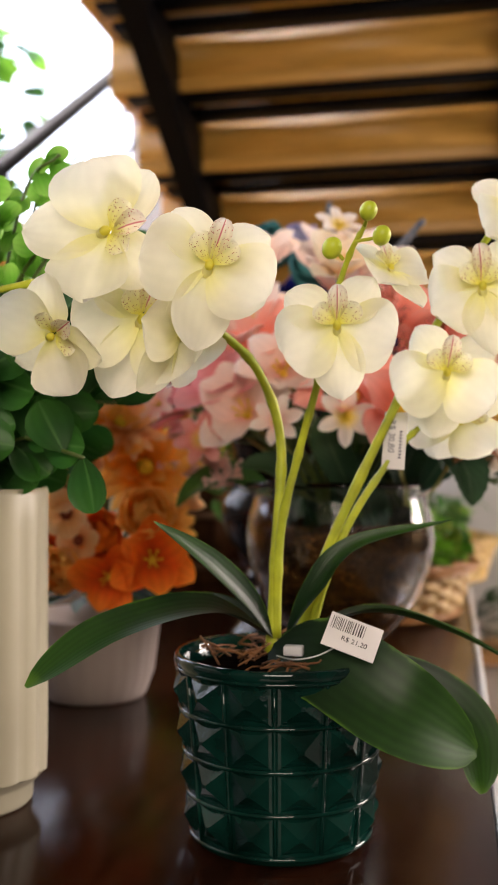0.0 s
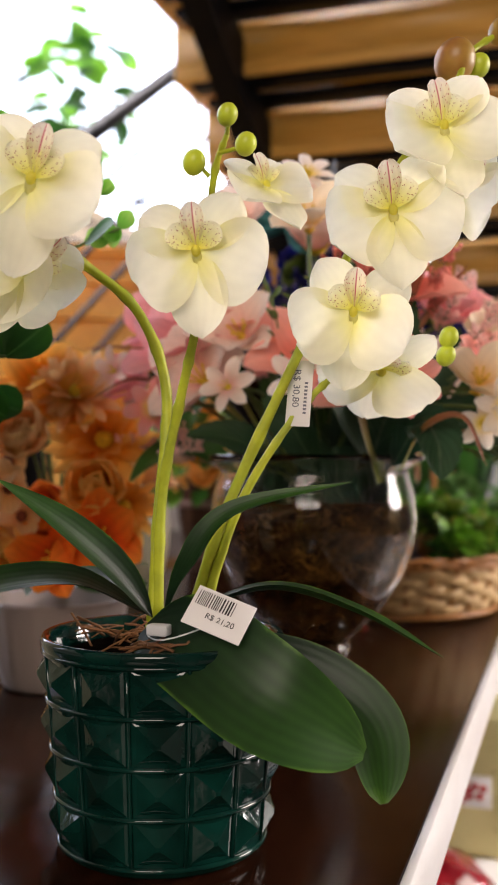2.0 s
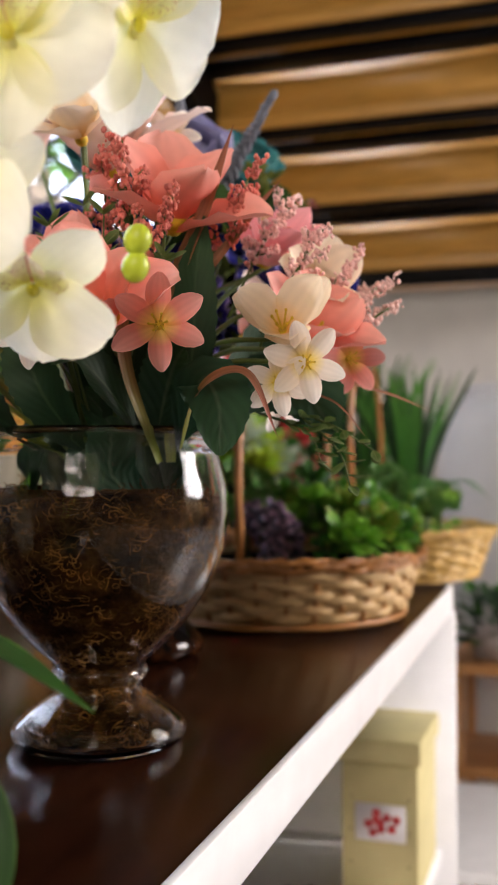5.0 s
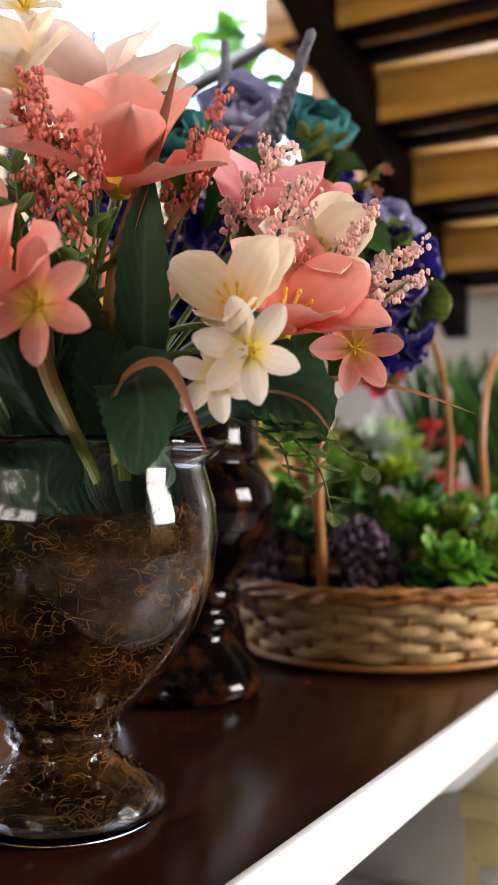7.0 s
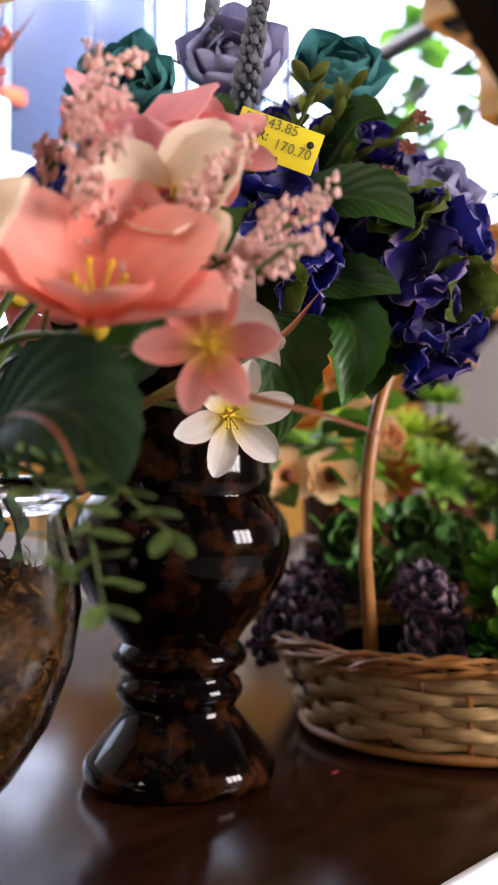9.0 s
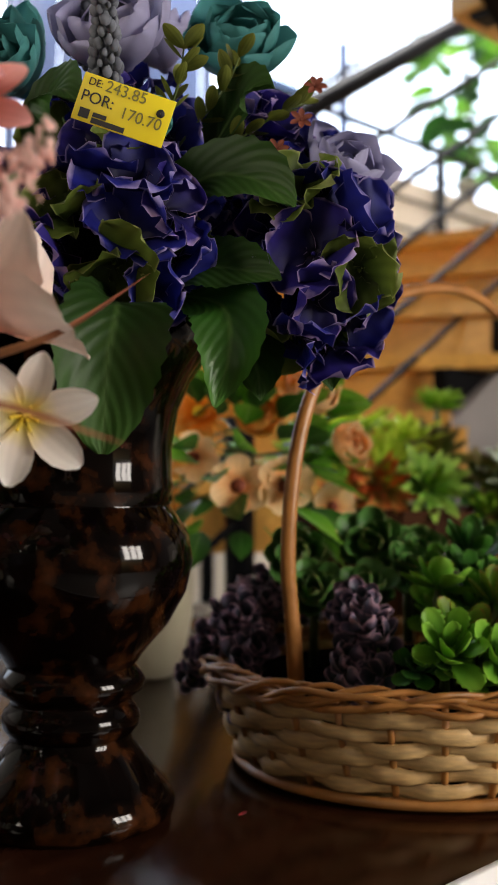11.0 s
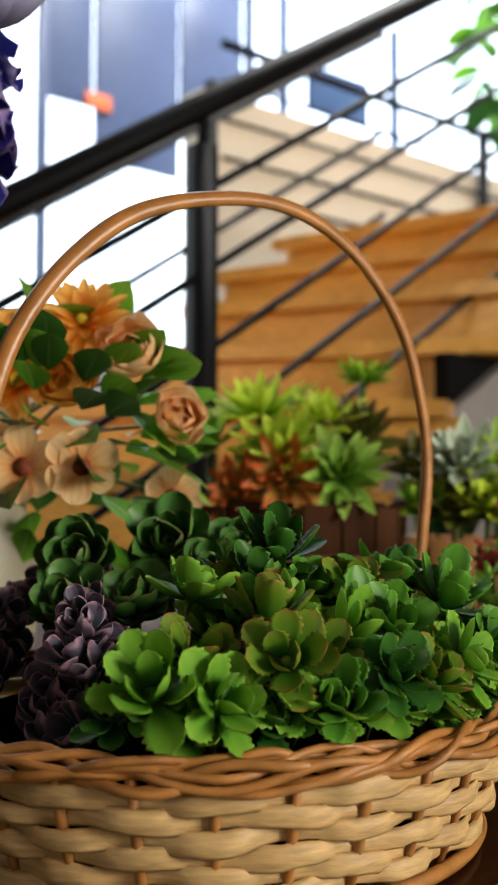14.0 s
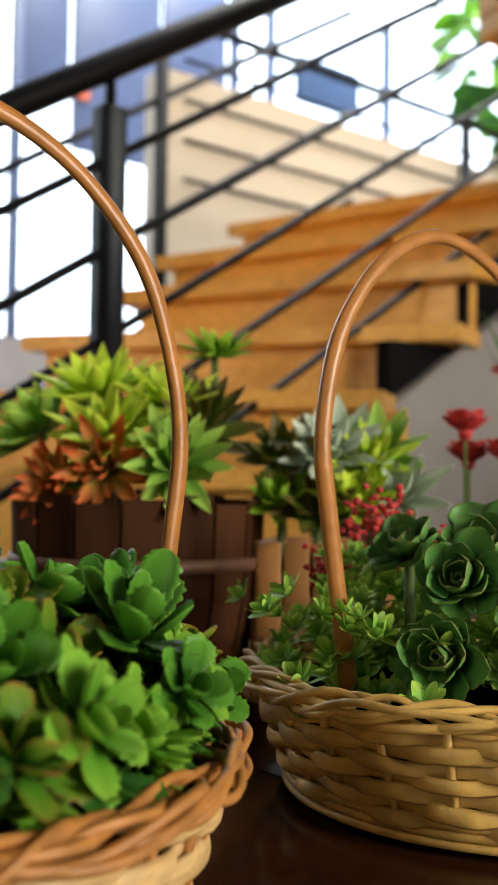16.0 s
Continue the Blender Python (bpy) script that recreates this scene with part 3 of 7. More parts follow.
BUD_BROWN = material("brown_bud", (0.32, 0.13, 0.03), 0.4, vary=0.25, scale=60, second=(0.42, 0.33, 0.05), second_scale=35)
PAPER = material("white_card", (0.78, 0.75, 0.74), 0.55, vary=0.03)
INK = material("black_ink", (0.02, 0.02, 0.022), 0.6, vary=0.1)
PLASTIC = material("clear_plastic_tie", (0.8, 0.8, 0.8), 0.25, vary=0.05, translucent=0.4)

# ---- the orchid in its teal pot ----
PX, PY = -0.118, 0.667
pot = thing("flower_pot", PX, PY, 0.9, "glossy teal ceramic pot with rows of raised pyramids", "flower pot")


def pot_radius(z):
    return 0.0578 + 0.0108 * z / 0.122


part("body", lathe([(0.001, 0.0), (0.054, 0.0), (0.057, 0.002), (0.0583, 0.007), (0.0676, 0.111), (0.0692, 0.1135), (0.0702, 0.116), (0.0702, 0.1195), (0.069, 0.1215), (0.066, 0.121), (0.064, 0.118), (0.0625, 0.1), (0.053, 0.012), (0.001, 0.01)], 64), TEAL_GLAZE, pot)
ROWS_OF_STUDS, STUDS = 4, 13
for r in range(ROWS_OF_STUDS):
    z0, z1 = 0.006 + 0.0268 * r, 0.006 + 0.0268 * (r + 1)
    for i in range(STUDS):
        a0, a1 = 2 * math.pi * i / STUDS, 2 * math.pi * (i + 1) / STUDS
        pad, hgt = 0.06, 0.0052

        def at(a, z, lift):
            q = pot_radius(z) + lift
            return (q * math.cos(a), q * math.sin(a), z)
        da, dz = (a1 - a0) * pad, (z1 - z0) * pad
        am, zm = (a0 + a1) / 2, (z0 + z1) / 2
        base = [(a0 + da, z0 + dz), (a1 - da, z0 + dz), (a1 - da, z1 - dz), (a0 + da, z1 - dz)]
        tip = [(am + (a - am) * 0.1, zm + (z - zm) * 0.1) for a, z in base]
        v = [at(a, z, 0.0002) for a, z in base] + [at(am + (a - am) * 0.86, zm + (z - zm) * 0.86, 0.0004) for a, z in base] + [at(a, z, hgt) for a, z in tip]
        f = [(0, 1, 5, 4), (1, 2, 6, 5), (2, 3, 7, 6), (3, 0, 4, 7), (4, 5, 9, 8), (5, 6, 10, 9), (6, 7, 11, 10), (7, 4, 8, 11), (8, 9, 10, 11)]
        part("stud", Shape().add(v, f), TEAL_GLAZE, pot, smooth=False)
for r in range(ROWS_OF_STUDS + 1):
    z = 0.006 + 0.0268 * r
    part("ridge", tube([((pot_radius(z) + 0.0006) * math.cos(2 * math.pi * i / 60), (pot_radius(z) + 0.0006) * math.sin(2 * math.pi * i / 60), z) for i in range(60)], 0.0017, 8, closed=True, side=(0, 0, 1)), TEAL_GLAZE, pot)
for i in range(STUDS):
    a = 2 * math.pi * i / STUDS
    part("ridge", tube([((pot_radius(z) + 0.0004) * math.cos(a), (pot_radius(z) + 0.0004) * math.sin(a), z) for z in (0.006, 0.03, 0.06, 0.09, 0.113)], 0.0013, 8), TEAL_GLAZE, pot)
soil = thing("potting_bark", PX, PY, 0.9 + 0.108, "brown bark chips and fibre filling the teal pot", "potting mix", kind="stuff")
part("bark", lathe([(0.063, 0.0), (0.05, 0.004), (0.03, 0.007), (0.001, 0.008)], 24), SOIL, soil)
rnd = random.Random(4)
sh = Shape()
for i in range(90):
    a, r = rnd.uniform(0, 6.28), 0.055 * math.sqrt(rnd.random())
    p = Vector((r * math.cos(a), r * math.sin(a), 0.009 + rnd.uniform(0, 0.004)))
    d = Vector((rnd.uniform(-1, 1), rnd.uniform(-1, 1), rnd.uniform(-0.25, 0.35))).normalized() * rnd.uniform(0.006, 0.016)
    tube([p - d, p + Vector((0, 0, 0.002)), p + d], rnd.uniform(0.0004, 0.001), 4, sh)
part("fibre", sh, material("bark_fibre", (0.22, 0.09, 0.03), 0.7, vary=0.35, scale=90), soil)

orchid = thing("orchid_plant", PX, PY, 1.016, "artificial white orchid with two arching flower sprays and broad leaves", "orchid")
for pts, w, up, cup, kind in (
        ([(-0.12, 0.645, 1.026), (-0.08, 0.622, 1.022), (-0.035, 0.611, 0.998), (0.008, 0.63, 0.972)], 0.058, (-0.15, -0.75, 0.65), 0.18, "strap"),
        ([(-0.09, 0.67, 1.016), (-0.03, 0.667, 1.0), (0.004, 0.666, 0.976), (0.012, 0.662, 0.937)], 0.038, (0.5, -0.75, 0.3), 0.2, "strap"),
        ([(-0.11, 0.668, 1.03), (-0.06, 0.688, 1.045), (-0.01, 0.7, 1.032), (0.039, 0.702, 1.009)], 0.03, (0.0, 0.05, 1), 0.25, "point"),
        ([(-0.113, 0.655, 1.03), (-0.094, 0.645, 1.062), (-0.068, 0.648, 1.092), (-0.006, 0.664, 1.109)], 0.016, (0.2, -0.6, 0.9), 0.5, "point"),
        ([(-0.122, 0.66, 1.03), (-0.136, 0.645, 1.054), (-0.158, 0.62, 1.083), (-0.183, 0.594, 1.11)], 0.027, (0.5, -0.35, 0.6), 0.4, "point"),
        ([(-0.122, 0.655, 1.032), (-0.155, 0.615, 1.055), (-0.2, 0.565, 1.047), (-0.234, 0.524, 1.023)], 0.032, (0.1, -0.35, 1), 0.25, "strap"),
        ([(-0.12, 0.67, 1.03), (-0.16, 0.68, 1.045), (-0.2, 0.686, 1.045), (-0.245, 0.688, 1.036)], 0.03, (0, -0.15, 1), 0.3, "point")):
    part("leaf", leaf_path([local(orchid, p) for p in pts], w, kind, up, cup, nu=8, steps=7, keel=0.06), ORCHID_LEAF, orchid)


def stem(points, r0, r1, parent, mat, name="stem", nodes=0.0):
    line = smooth_line([local(parent, p) if parent.parent is None else Vector(p) for p in points], 10)
    def radius(t):
        return r0 + (r1 - r0) * t + nodes * (0.5 + 0.5 * math.cos(t * 60.0)) ** 8
    return part(name, tube(line, radius, 8), mat, parent)


stem([(-0.124, 0.664, 1.02), (-0.121, 0.667, 1.09), (-0.119, 0.673, 1.16), (-0.132, 0.664, 1.205), (-0.152, 0.64, 1.229), (-0.175, 0.6, 1.247), (-0.22, 0.585, 1.256), (-0.27, 0.577, 1.252), (-0.31, 0.565, 1.235)], 0.0036, 0.0019, orchid, ORCHID_STEM, nodes=0.0008)
stem([(-0.121, 0.665, 1.03), (-0.117, 0.662, 1.1), (-0.103, 0.655, 1.155), (-0.091, 0.648, 1.195), (-0.08, 0.635, 1.24), (-0.066, 0.61, 1.27), (-0.056, 0.6, 1.285)], 0.0034, 0.0014, orchid, ORCHID_STEM, nodes=0.0007)
stem([(-0.112, 0.69, 1.02), (-0.088, 0.69, 1.09), (-0.046, 0.694, 1.18), (-0.02, 0.698, 1.232), (0.01, 0.7, 1.285), (0.04, 0.722, 1.335), (0.048, 0.752, 1.37), (0.064, 0.766, 1.386)], 0.0037, 0.0016, orchid, ORCHID_STEM, nodes=0.0008)
stem([(-0.106, 0.692, 1.02), (-0.08, 0.694, 1.095), (-0.046, 0.702, 1.15), (-0.022, 0.714, 1.176)], 0.0032, 0.0018, orchid, ORCHID_STEM, nodes=0.0007)
stem([(-0.056, 0.6, 1.285), (-0.053, 0.594, 1.292)], 0.0012, 0.001, orchid, ORCHID_STEM)
stem([(-0.07, 0.612, 1.268), (-0.075, 0.607, 1.274)], 0.0012, 0.001, orchid, ORCHID_STEM)
stem([(-0.062, 0.604, 1.277), (-0.048, 0.601, 1.278)], 0.0012, 0.001, orchid, ORCHID_STEM)
for p, r, mat in (((-0.053, 0.592, 1.292), 0.0052, BUD), ((-0.076, 0.606, 1.274), 0.006, BUD), ((-0.046, 0.6, 1.279), 0.0054, BUD), ((0.04, 0.745, 1.364), 0.0125, BUD_BROWN), ((0.066, 0.768, 1.388), 0.008, BUD_BROWN), ((0.053, 0.757, 1.364), 0.007, BUD),
                  ((0.036, 0.748, 1.196), 0.006, BUD), ((0.034, 0.75, 1.185), 0.006, BUD)):
    part("bud", ball(aim(local(orchid, p), (0.4, -0.3, 0.8)), r, 1.15, 14, 9), mat, orchid)


def orchid_flower(centre, facing, roll, size, seed, sides=True):
    r = random.Random(seed)
    m = aim(local(orchid, centre), facing, roll)
    size *= 0.93
    core = part("flower", ball(pose(0, 0.05 * size, 0.03 * size, 60), 0.04 * size, 1.6, 10, 6), THROAT, orchid, "white orchid flower with speckled yellow lip", m=m)
    s = size
    for k, (a, ln, w, kind, tilt, bend, cup) in enumerate((
            (0, 0.66, 0.5, "oval", -8, 20, 0.25), (130, 0.5, 0.44, "oval", -4, 18, 0.3), (-130, 0.5, 0.44, "oval", -4, 18, 0.3),
            (68, 0.52, 0.72, "round", 14, -8, 0.24), (-68, 0.52, 0.72, "round", 14, -8, 0.24))):
        z = 0.0 if k < 3 else 0.012 * s
        q = pose(0, 0, z, 0, 0, a + r.uniform(-9, 9)) @ pose(0, 0.02 * s, 0, tilt + r.uniform(-10, 10), r.uniform(-9, 9), 0)
        part("sepal" if k < 3 else "petal", petal(q, ln * s, w * s, kind, bend + r.uniform(-16, 16), cup, 0, 0.035, 1.2, nu=10, nv=12, seed=r.uniform(0, 6)), ORCHID, core)
    part("lip", petal(pose(0, -0.03 * s, 0.03 * s, 0, 0, 180) @ pose(0, 0.01 * s, 0, 40, 0, 0), 0.34 * s, 0.2 * s, "fan", -34, 0.45, 0, 0.05, 2, nu=8, nv=8), LIP_MID, core, "pale lip with red streak")
    for a in (136, -136):
        part("lip", petal(pose(0, 0.0, 0.035 * s, 0, 0, a + r.uniform(-8, 8)) @ pose(0, 0.02 * s, 0, 30, 0, 0), 0.25 * s, 0.21 * s, "fan", -24, 0.35, 0, 0.05, 2, nu=8, nv=8, seed=r.uniform(0, 6)), LIP, core, "yellow side lobe with dark red specks")
    part("callus", ball(pose(0, 0.01 * s, 0.07 * s, 70), 0.036 * s, 1.3, 10, 6), CALLUS, core, "bright yellow callus")


for centre, facing, roll, size, seed in (
        ((-0.201, 0.567, 1.28), (-0.1, -0.95, 0.1), 92, 0.09, 1),
        ((-0.138, 0.552, 1.256), (0.3, -0.9, 0.05), 160, 0.078, 2),
        ((-0.189, 0.588, 1.234), (0.35, -0.8, -0.25), 165, 0.084, 3),
        ((-0.166, 0.594, 1.224), (0.75, -0.45, -0.35), 150, 0.07, 12),
        ((-0.236, 0.568, 1.223), (-0.15, -0.75, -0.5), 120, 0.076, 4),
        ((-0.073, 0.603, 1.228), (0.2, -0.95, -0.12), 182, 0.073, 5),
        ((-0.044, 0.625, 1.263), (0.55, -0.6, 0.55), 195, 0.052, 6),
        ((-0.01, 0.689, 1.206), (0.1, -0.97, -0.1), 172, 0.075, 7),
        ((0.012, 0.688, 1.261), (0.22, -0.92, 0.12), 188, 0.08, 8),
        ((0.038, 0.704, 1.31), (0.25, -0.85, 0.3), 192, 0.078, 9),
        ((0.04, 0.735, 1.283), (0.8, -0.35, -0.5), 200, 0.078, 10),
        ((-0.002, 0.728, 1.178), (0.25, -0.55, -0.8), 180, 0.078, 11)):
    orchid_flower(centre, facing, roll, size, seed)

# price tags tied to the stems
tag = thing("price_tag", -0.096, 0.635, 1.025, "white paper price tag with barcode lying on an orchid leaf", "price tag")
card = Matrix.Translation((0.031, -0.02, 0.016)) @ look((0, 0, 0), (-0.25, 0.85, -0.62), -24)
part("card", box(-0.0165, -0.0115, -0.0004, 0.0165, 0.0115, 0.0004, 0.0002), PAPER, tag, m=card)
rnd = random.Random(8)
x = -0.0145
while x < 0.006:
    w = rnd.choice((0.0003, 0.0005, 0.0008))
    part("bar", box(x, 0.001, 0.0005, x + w, 0.0092, 0.0008), INK, tag, smooth=False, m=card)
    x += w + rnd.choice((0.0006, 0.001))


def writing(text, size, parent, mat, m, name="lettering"):
    c = bpy.data.curves.new(name, "FONT")
    c.body, c.size, c.extrude, c.align_x, c.align_y = text, size, 0.0001, "CENTER", "CENTER"
    tmp = new(name, c)
    me = bpy.data.meshes.new_from_object(tmp.evaluated_get(bpy.context.evaluated_depsgraph_get()))
    bpy.data.objects.remove(tmp)
    me.materials.append(mat)
    ob = new(name, me)
    ob.parent, ob.matrix_basis = parent, m
    return ob


writing("R$ 21,20", 0.0045, tag, INK, card @ pose(0.002, -0.0035, 0.0007))
part("tie", tube(smooth_line([(-0.02, 0.005, -0.002), (-0.005, -0.015, 0.0), (0.01, -0.02, 0.004), (0.02, -0.004, 0.008), (0.006, 0.006, 0.006), (-0.012, -0.002, 0.003)], 6), 0.0005, 5), PLASTIC, tag, "clear plastic tie")
part("clip", box(-0.012, -0.016, 0.002, 0.0, -0.008, 0.008, 0.001), PLASTIC, tag, "white plastic clip")
tag = thing("price_tag", -0.047, 0.703, 1.19, "small white price tag hanging from the orchid stem", "price tag")
card = pose(0.002, -0.004, -0.03, 86, 3, -12)
part("card", box(-0.008, -0.0195, -0.0003, 0.008, 0.0195, 0.0003, 0.0001), PAPER, tag, m=card)
PEN = material("grey_pen_ink", (0.16, 0.16, 0.2), 0.6, vary=0.1)
writing("R$ 30,80", 0.0062, tag, PEN, card @ pose(-0.0022, 0.003, 0.0005, 0, 0, -90))
for i in range(9):
    part("mark", box(0.0032, -0.012 + i * 0.0022, 0.0004, 0.0052, -0.0108 + i * 0.0022, 0.0006), PEN, tag, smooth=False, m=card)

# ---- flower kinds ----
CORAL = petal_material("coral_petal", (0.9, 0.26, 0.15), (0.93, 0.32, 0.24), (0.94, 0.46, 0.38), veins=0.05, vein_count=30, translucent=0.3, bump=0.1)
PINK = petal_material("pink_petal", (0.88, 0.5, 0.44), (0.86, 0.33, 0.34), (0.92, 0.46, 0.48), veins=0.06, vein_count=30, translucent=0.3, bump=0.1)
PALE = petal_material("pale_pink_petal", (0.88, 0.46, 0.38), (0.92, 0.68, 0.58), (0.94, 0.8, 0.72), veins=0.05, vein_count=30, translucent=0.32, bump=0.1)
PEACH = petal_material("cream_petal", (0.92, 0.6, 0.2), (0.93, 0.78, 0.58), (0.95, 0.84, 0.66), veins=0.05, vein_count=30, translucent=0.32, bump=0.1)
WHITE_STAR = petal_material("white_star_petal", (0.88, 0.68, 0.12), (0.92, 0.8, 0.68), (0.93, 0.87, 0.8), veins=0.05, translucent=0.4, bump=0.08)
CORAL_STAR = petal_material("coral_star_petal", (0.88, 0.55, 0.12), (0.84, 0.28, 0.22), (0.86, 0.4, 0.36), veins=0.05, translucent=0.4, bump=0.08)
ORANGE = petal_material("orange_petal", (0.75, 0.2, 0.02), (0.93, 0.38, 0.04), (0.95, 0.56, 0.14), veins=0.1, translucent=0.4)
RED_ORANGE = petal_material("red_orange_petal", (0.5, 0.05, 0.01), (0.82, 0.12, 0.015), (0.92, 0.26, 0.03), veins=0.1, translucent=0.35)
APRICOT = petal_material("apricot_petal", (0.75, 0.24, 0.06), (0.94, 0.54, 0.22), (0.95, 0.66, 0.34), veins=0.08, translucent=0.4)
LEAF = petal_material("green_leaf", (0.025, 0.09, 0.012), (0.03, 0.115, 0.013), (0.055, 0.17, 0.02), rib=(0.09, 0.2, 0.04), veins=0.09, vein_count=60, rough=0.4, spec=0.4, translucent=0.25, bump=0.2, feather=True)
LEAF_DARK = petal_material("dark_leaf", (0.014, 0.04, 0.016), (0.016, 0.05, 0.02), (0.03, 0.075, 0.025), rib=(0.04, 0.085, 0.035), veins=0.07, vein_count=60, rough=0.55, translucent=0.2, bump=0.15, feather=True)
LEAF_ROUND = petal_material("blue_green_leaf", (0.012, 0.045, 0.025), (0.018, 0.065, 0.03), (0.03, 0.085, 0.035), rib=(0.06, 0.11, 0.06), veins=0.14, vein_count=50, rough=0.6, translucent=0.2, bump=0.4, feather=True)
SPRIG = petal_material("sprig_leaf", (0.12, 0.17, 0.04), (0.08, 0.14, 0.035), (0.14, 0.2, 0.06), rib=(0.2, 0.25, 0.1), veins=0.1, rough=0.5, translucent=0.3)
REED = petal_material("brown_reed", (0.16, 0.2, 0.03), (0.26, 0.12, 0.05), (0.3, 0.1, 0.06), veins=0.2, vein_count=20, rough=0.5, translucent=0.15)
STEM = material("green_stem", (0.09, 0.14, 0.03), 0.5, vary=0.25, scale=60)
POLLEN = material("yellow_stamen", (0.8, 0.55, 0.03), 0.6, vary=0.2, scale=200)
BERRY = material("pink_berry", (0.93, 0.66, 0.6), 0.6, vary=0.15, scale=90, second=(0.9, 0.42, 0.36), second_scale=50, translucent=0.2)
BERRY_RED = material("coral_berry", (0.78, 0.24, 0.18), 0.55, vary=0.25, scale=90, second=(0.6, 0.12, 0.1), second_scale=50, translucent=0.15)


def flower(parent, kind, centre, facing, size, mat, seed=0, roll=0.0, core=None):
    """One flower head under a bouquet: its heart is the part, its petals are sub-parts."""
    r = random.Random(seed)
    sh = Shape()
    if kind in ("lily", "star"):
        for i in range(6):
            a = i * 1.047 + r.uniform(-0.2, 0.2)
            tip = Vector((0.09 * math.cos(a), 0.09 * math.sin(a), 0.2 if kind == "lily" else 0.15)) * size
            tube([(0, 0, 0), tip * 0.6, tip], 0.009 * size, 5, sh)
            ball(Matrix.Translation(tip), 0.015 * size, 1.5, 6, 4, sh)
        ball(pose(0, 0, -0.02 * size), 0.06 * size, 1.2, 8, 5, sh)
    elif kind == "anemone":
        ball(pose(0, 0, 0.03 * size), 0.12 * size, 0.6, 10, 6, sh)
    else:
        k = 0.035 if kind == "open" else 0.09
        ball(pose(0, 0, k * size * 0.5), k * size, 1.0, 8, 5, sh)
    head = part("flower", sh, core or POLLEN, parent, m=aim(local(parent, centre), facing, roll))
    q = dict(rnd=r)
    s = round(size, 4)
    if kind == "lily":
        ring_of(head, 3, mat, 42, r.uniform(0, 120), 0.03 * s, -0.02 * s, length=0.58 * s, width=0.44 * s, kind="oval", bend=-16, cup=0.34, wave=0.03, nu=8, nv=10, **q)
        ring_of(head, 3, mat, 50, 60 + r.uniform(-10, 10), 0.02 * s, 0.0, length=0.56 * s, width=0.46 * s, kind="oval", bend=-10, cup=0.36, wave=0.03, nu=8, nv=10, **q)
    elif kind == "cup":
        ring_of(head, 3, mat, 42, r.uniform(0, 120), 0.04 * s, -0.02 * s, length=0.62 * s, width=0.46 * s, kind="oval", bend=-20, cup=0.36, wave=0.04, nu=8, nv=10, **q)
        ring_of(head, 3, mat, 60, 60, 0.03 * s, 0.0, length=0.58 * s, width=0.44 * s, kind="point", bend=-18, cup=0.4, wave=0.03, nu=8, nv=10, **q)
    elif kind == "open":
        ring_of(head, 3, mat, 8, r.uniform(0, 120), 0.04 * s, -0.02 * s, length=0.62 * s, width=0.52 * s, kind="oval", bend=-10, cup=0.34, wave=0.04, nu=8, nv=10, **q)
        ring_of(head, 3, mat, 30, 60, 0.03 * s, 0.0, length=0.56 * s, width=0.48 * s, kind="oval", bend=-14, cup=0.4, wave=0.04, nu=8, nv=10, **q)
    elif kind == "star":
        ring_of(head, 6, mat, 24, r.uniform(0, 60), 0.04 * s, 0.0, length=0.48 * s, width=0.28 * s, kind="oval", bend=-24, cup=0.3, wave=0.02, **q)
    elif kind == "rose":
        for count, tilt, ln, w in ((5, 22, 0.52, 0.52), (5, 36, 0.5, 0.5), (5, 50, 0.44, 0.46), (4, 66, 0.36, 0.4), (3, 78, 0.3, 0.32)):
            ring_of(head, count, mat, tilt, r.uniform(0, 90), 0.03 * s, 0.0, length=ln * s, width=w * s, kind="fan", bend=64, cup=0.5, wave=0.02, nu=8, nv=10, **q)
    elif kind == "daisy":
        for count, tilt, ln in ((15, 12, 0.5), (13, 32, 0.44), (10, 52, 0.34)):
            ring_of(head, count, mat, tilt, r.uniform(0, 30), 0.05 * s, 0.0, length=ln * s, width=0.15 * s, kind="oval", bend=-10, cup=0.3, **q)
    elif kind == "anemone":
        ring_of(head, 6, mat, 12, r.uniform(0, 60), 0.05 * s, 0.0, length=0.46 * s, width=0.42 * s, kind="fan", bend=12, cup=0.2, wave=0.04, **q)
    return head


def berry_spray(parent, start, end, mat, seed, branches=7, size=1.0):
    """A stem set with small beads, on short side twigs."""
    r = random.Random(seed)
    a, b = local(parent, start), local(parent, end)
    sh = Shape()
    tube(smooth_line([a, a.lerp(b, 0.5) + Vector((r.uniform(-1, 1), r.uniform(-1, 1), 0)) * 0.004, b], 4), 0.0009, 5, sh)
    d = (b - a)
    beads = Shape()
    for i in range(branches):
        t = 0.35 + 0.65 * (i + 0.5) / branches
        side = Vector((r.uniform(-1, 1), r.uniform(-1, 1), r.uniform(-0.2, 0.8))).normalized()
        q = a + d * t
        tip = q + (side * 0.013 + d.normalized() * 0.011) * size * (1.25 - 0.6 * t)
        tube([q, tip], 0.0006, 4, sh)
        for k in range(34):
            u = 0.15 + 0.95 * k / 33
            j = Vector((r.uniform(-1, 1), r.uniform(-1, 1), r.uniform(-1, 1))) * 0.0031 * size
            ball(Matrix.Translation(q.lerp(tip, u) + j), r.uniform(0.0007, 0.0017) * size, 1.25, 5, 4, beads)
    twig = part("twig", sh, STEM, parent)
    part("blossom", beads, mat, twig, "bead-like blossom")


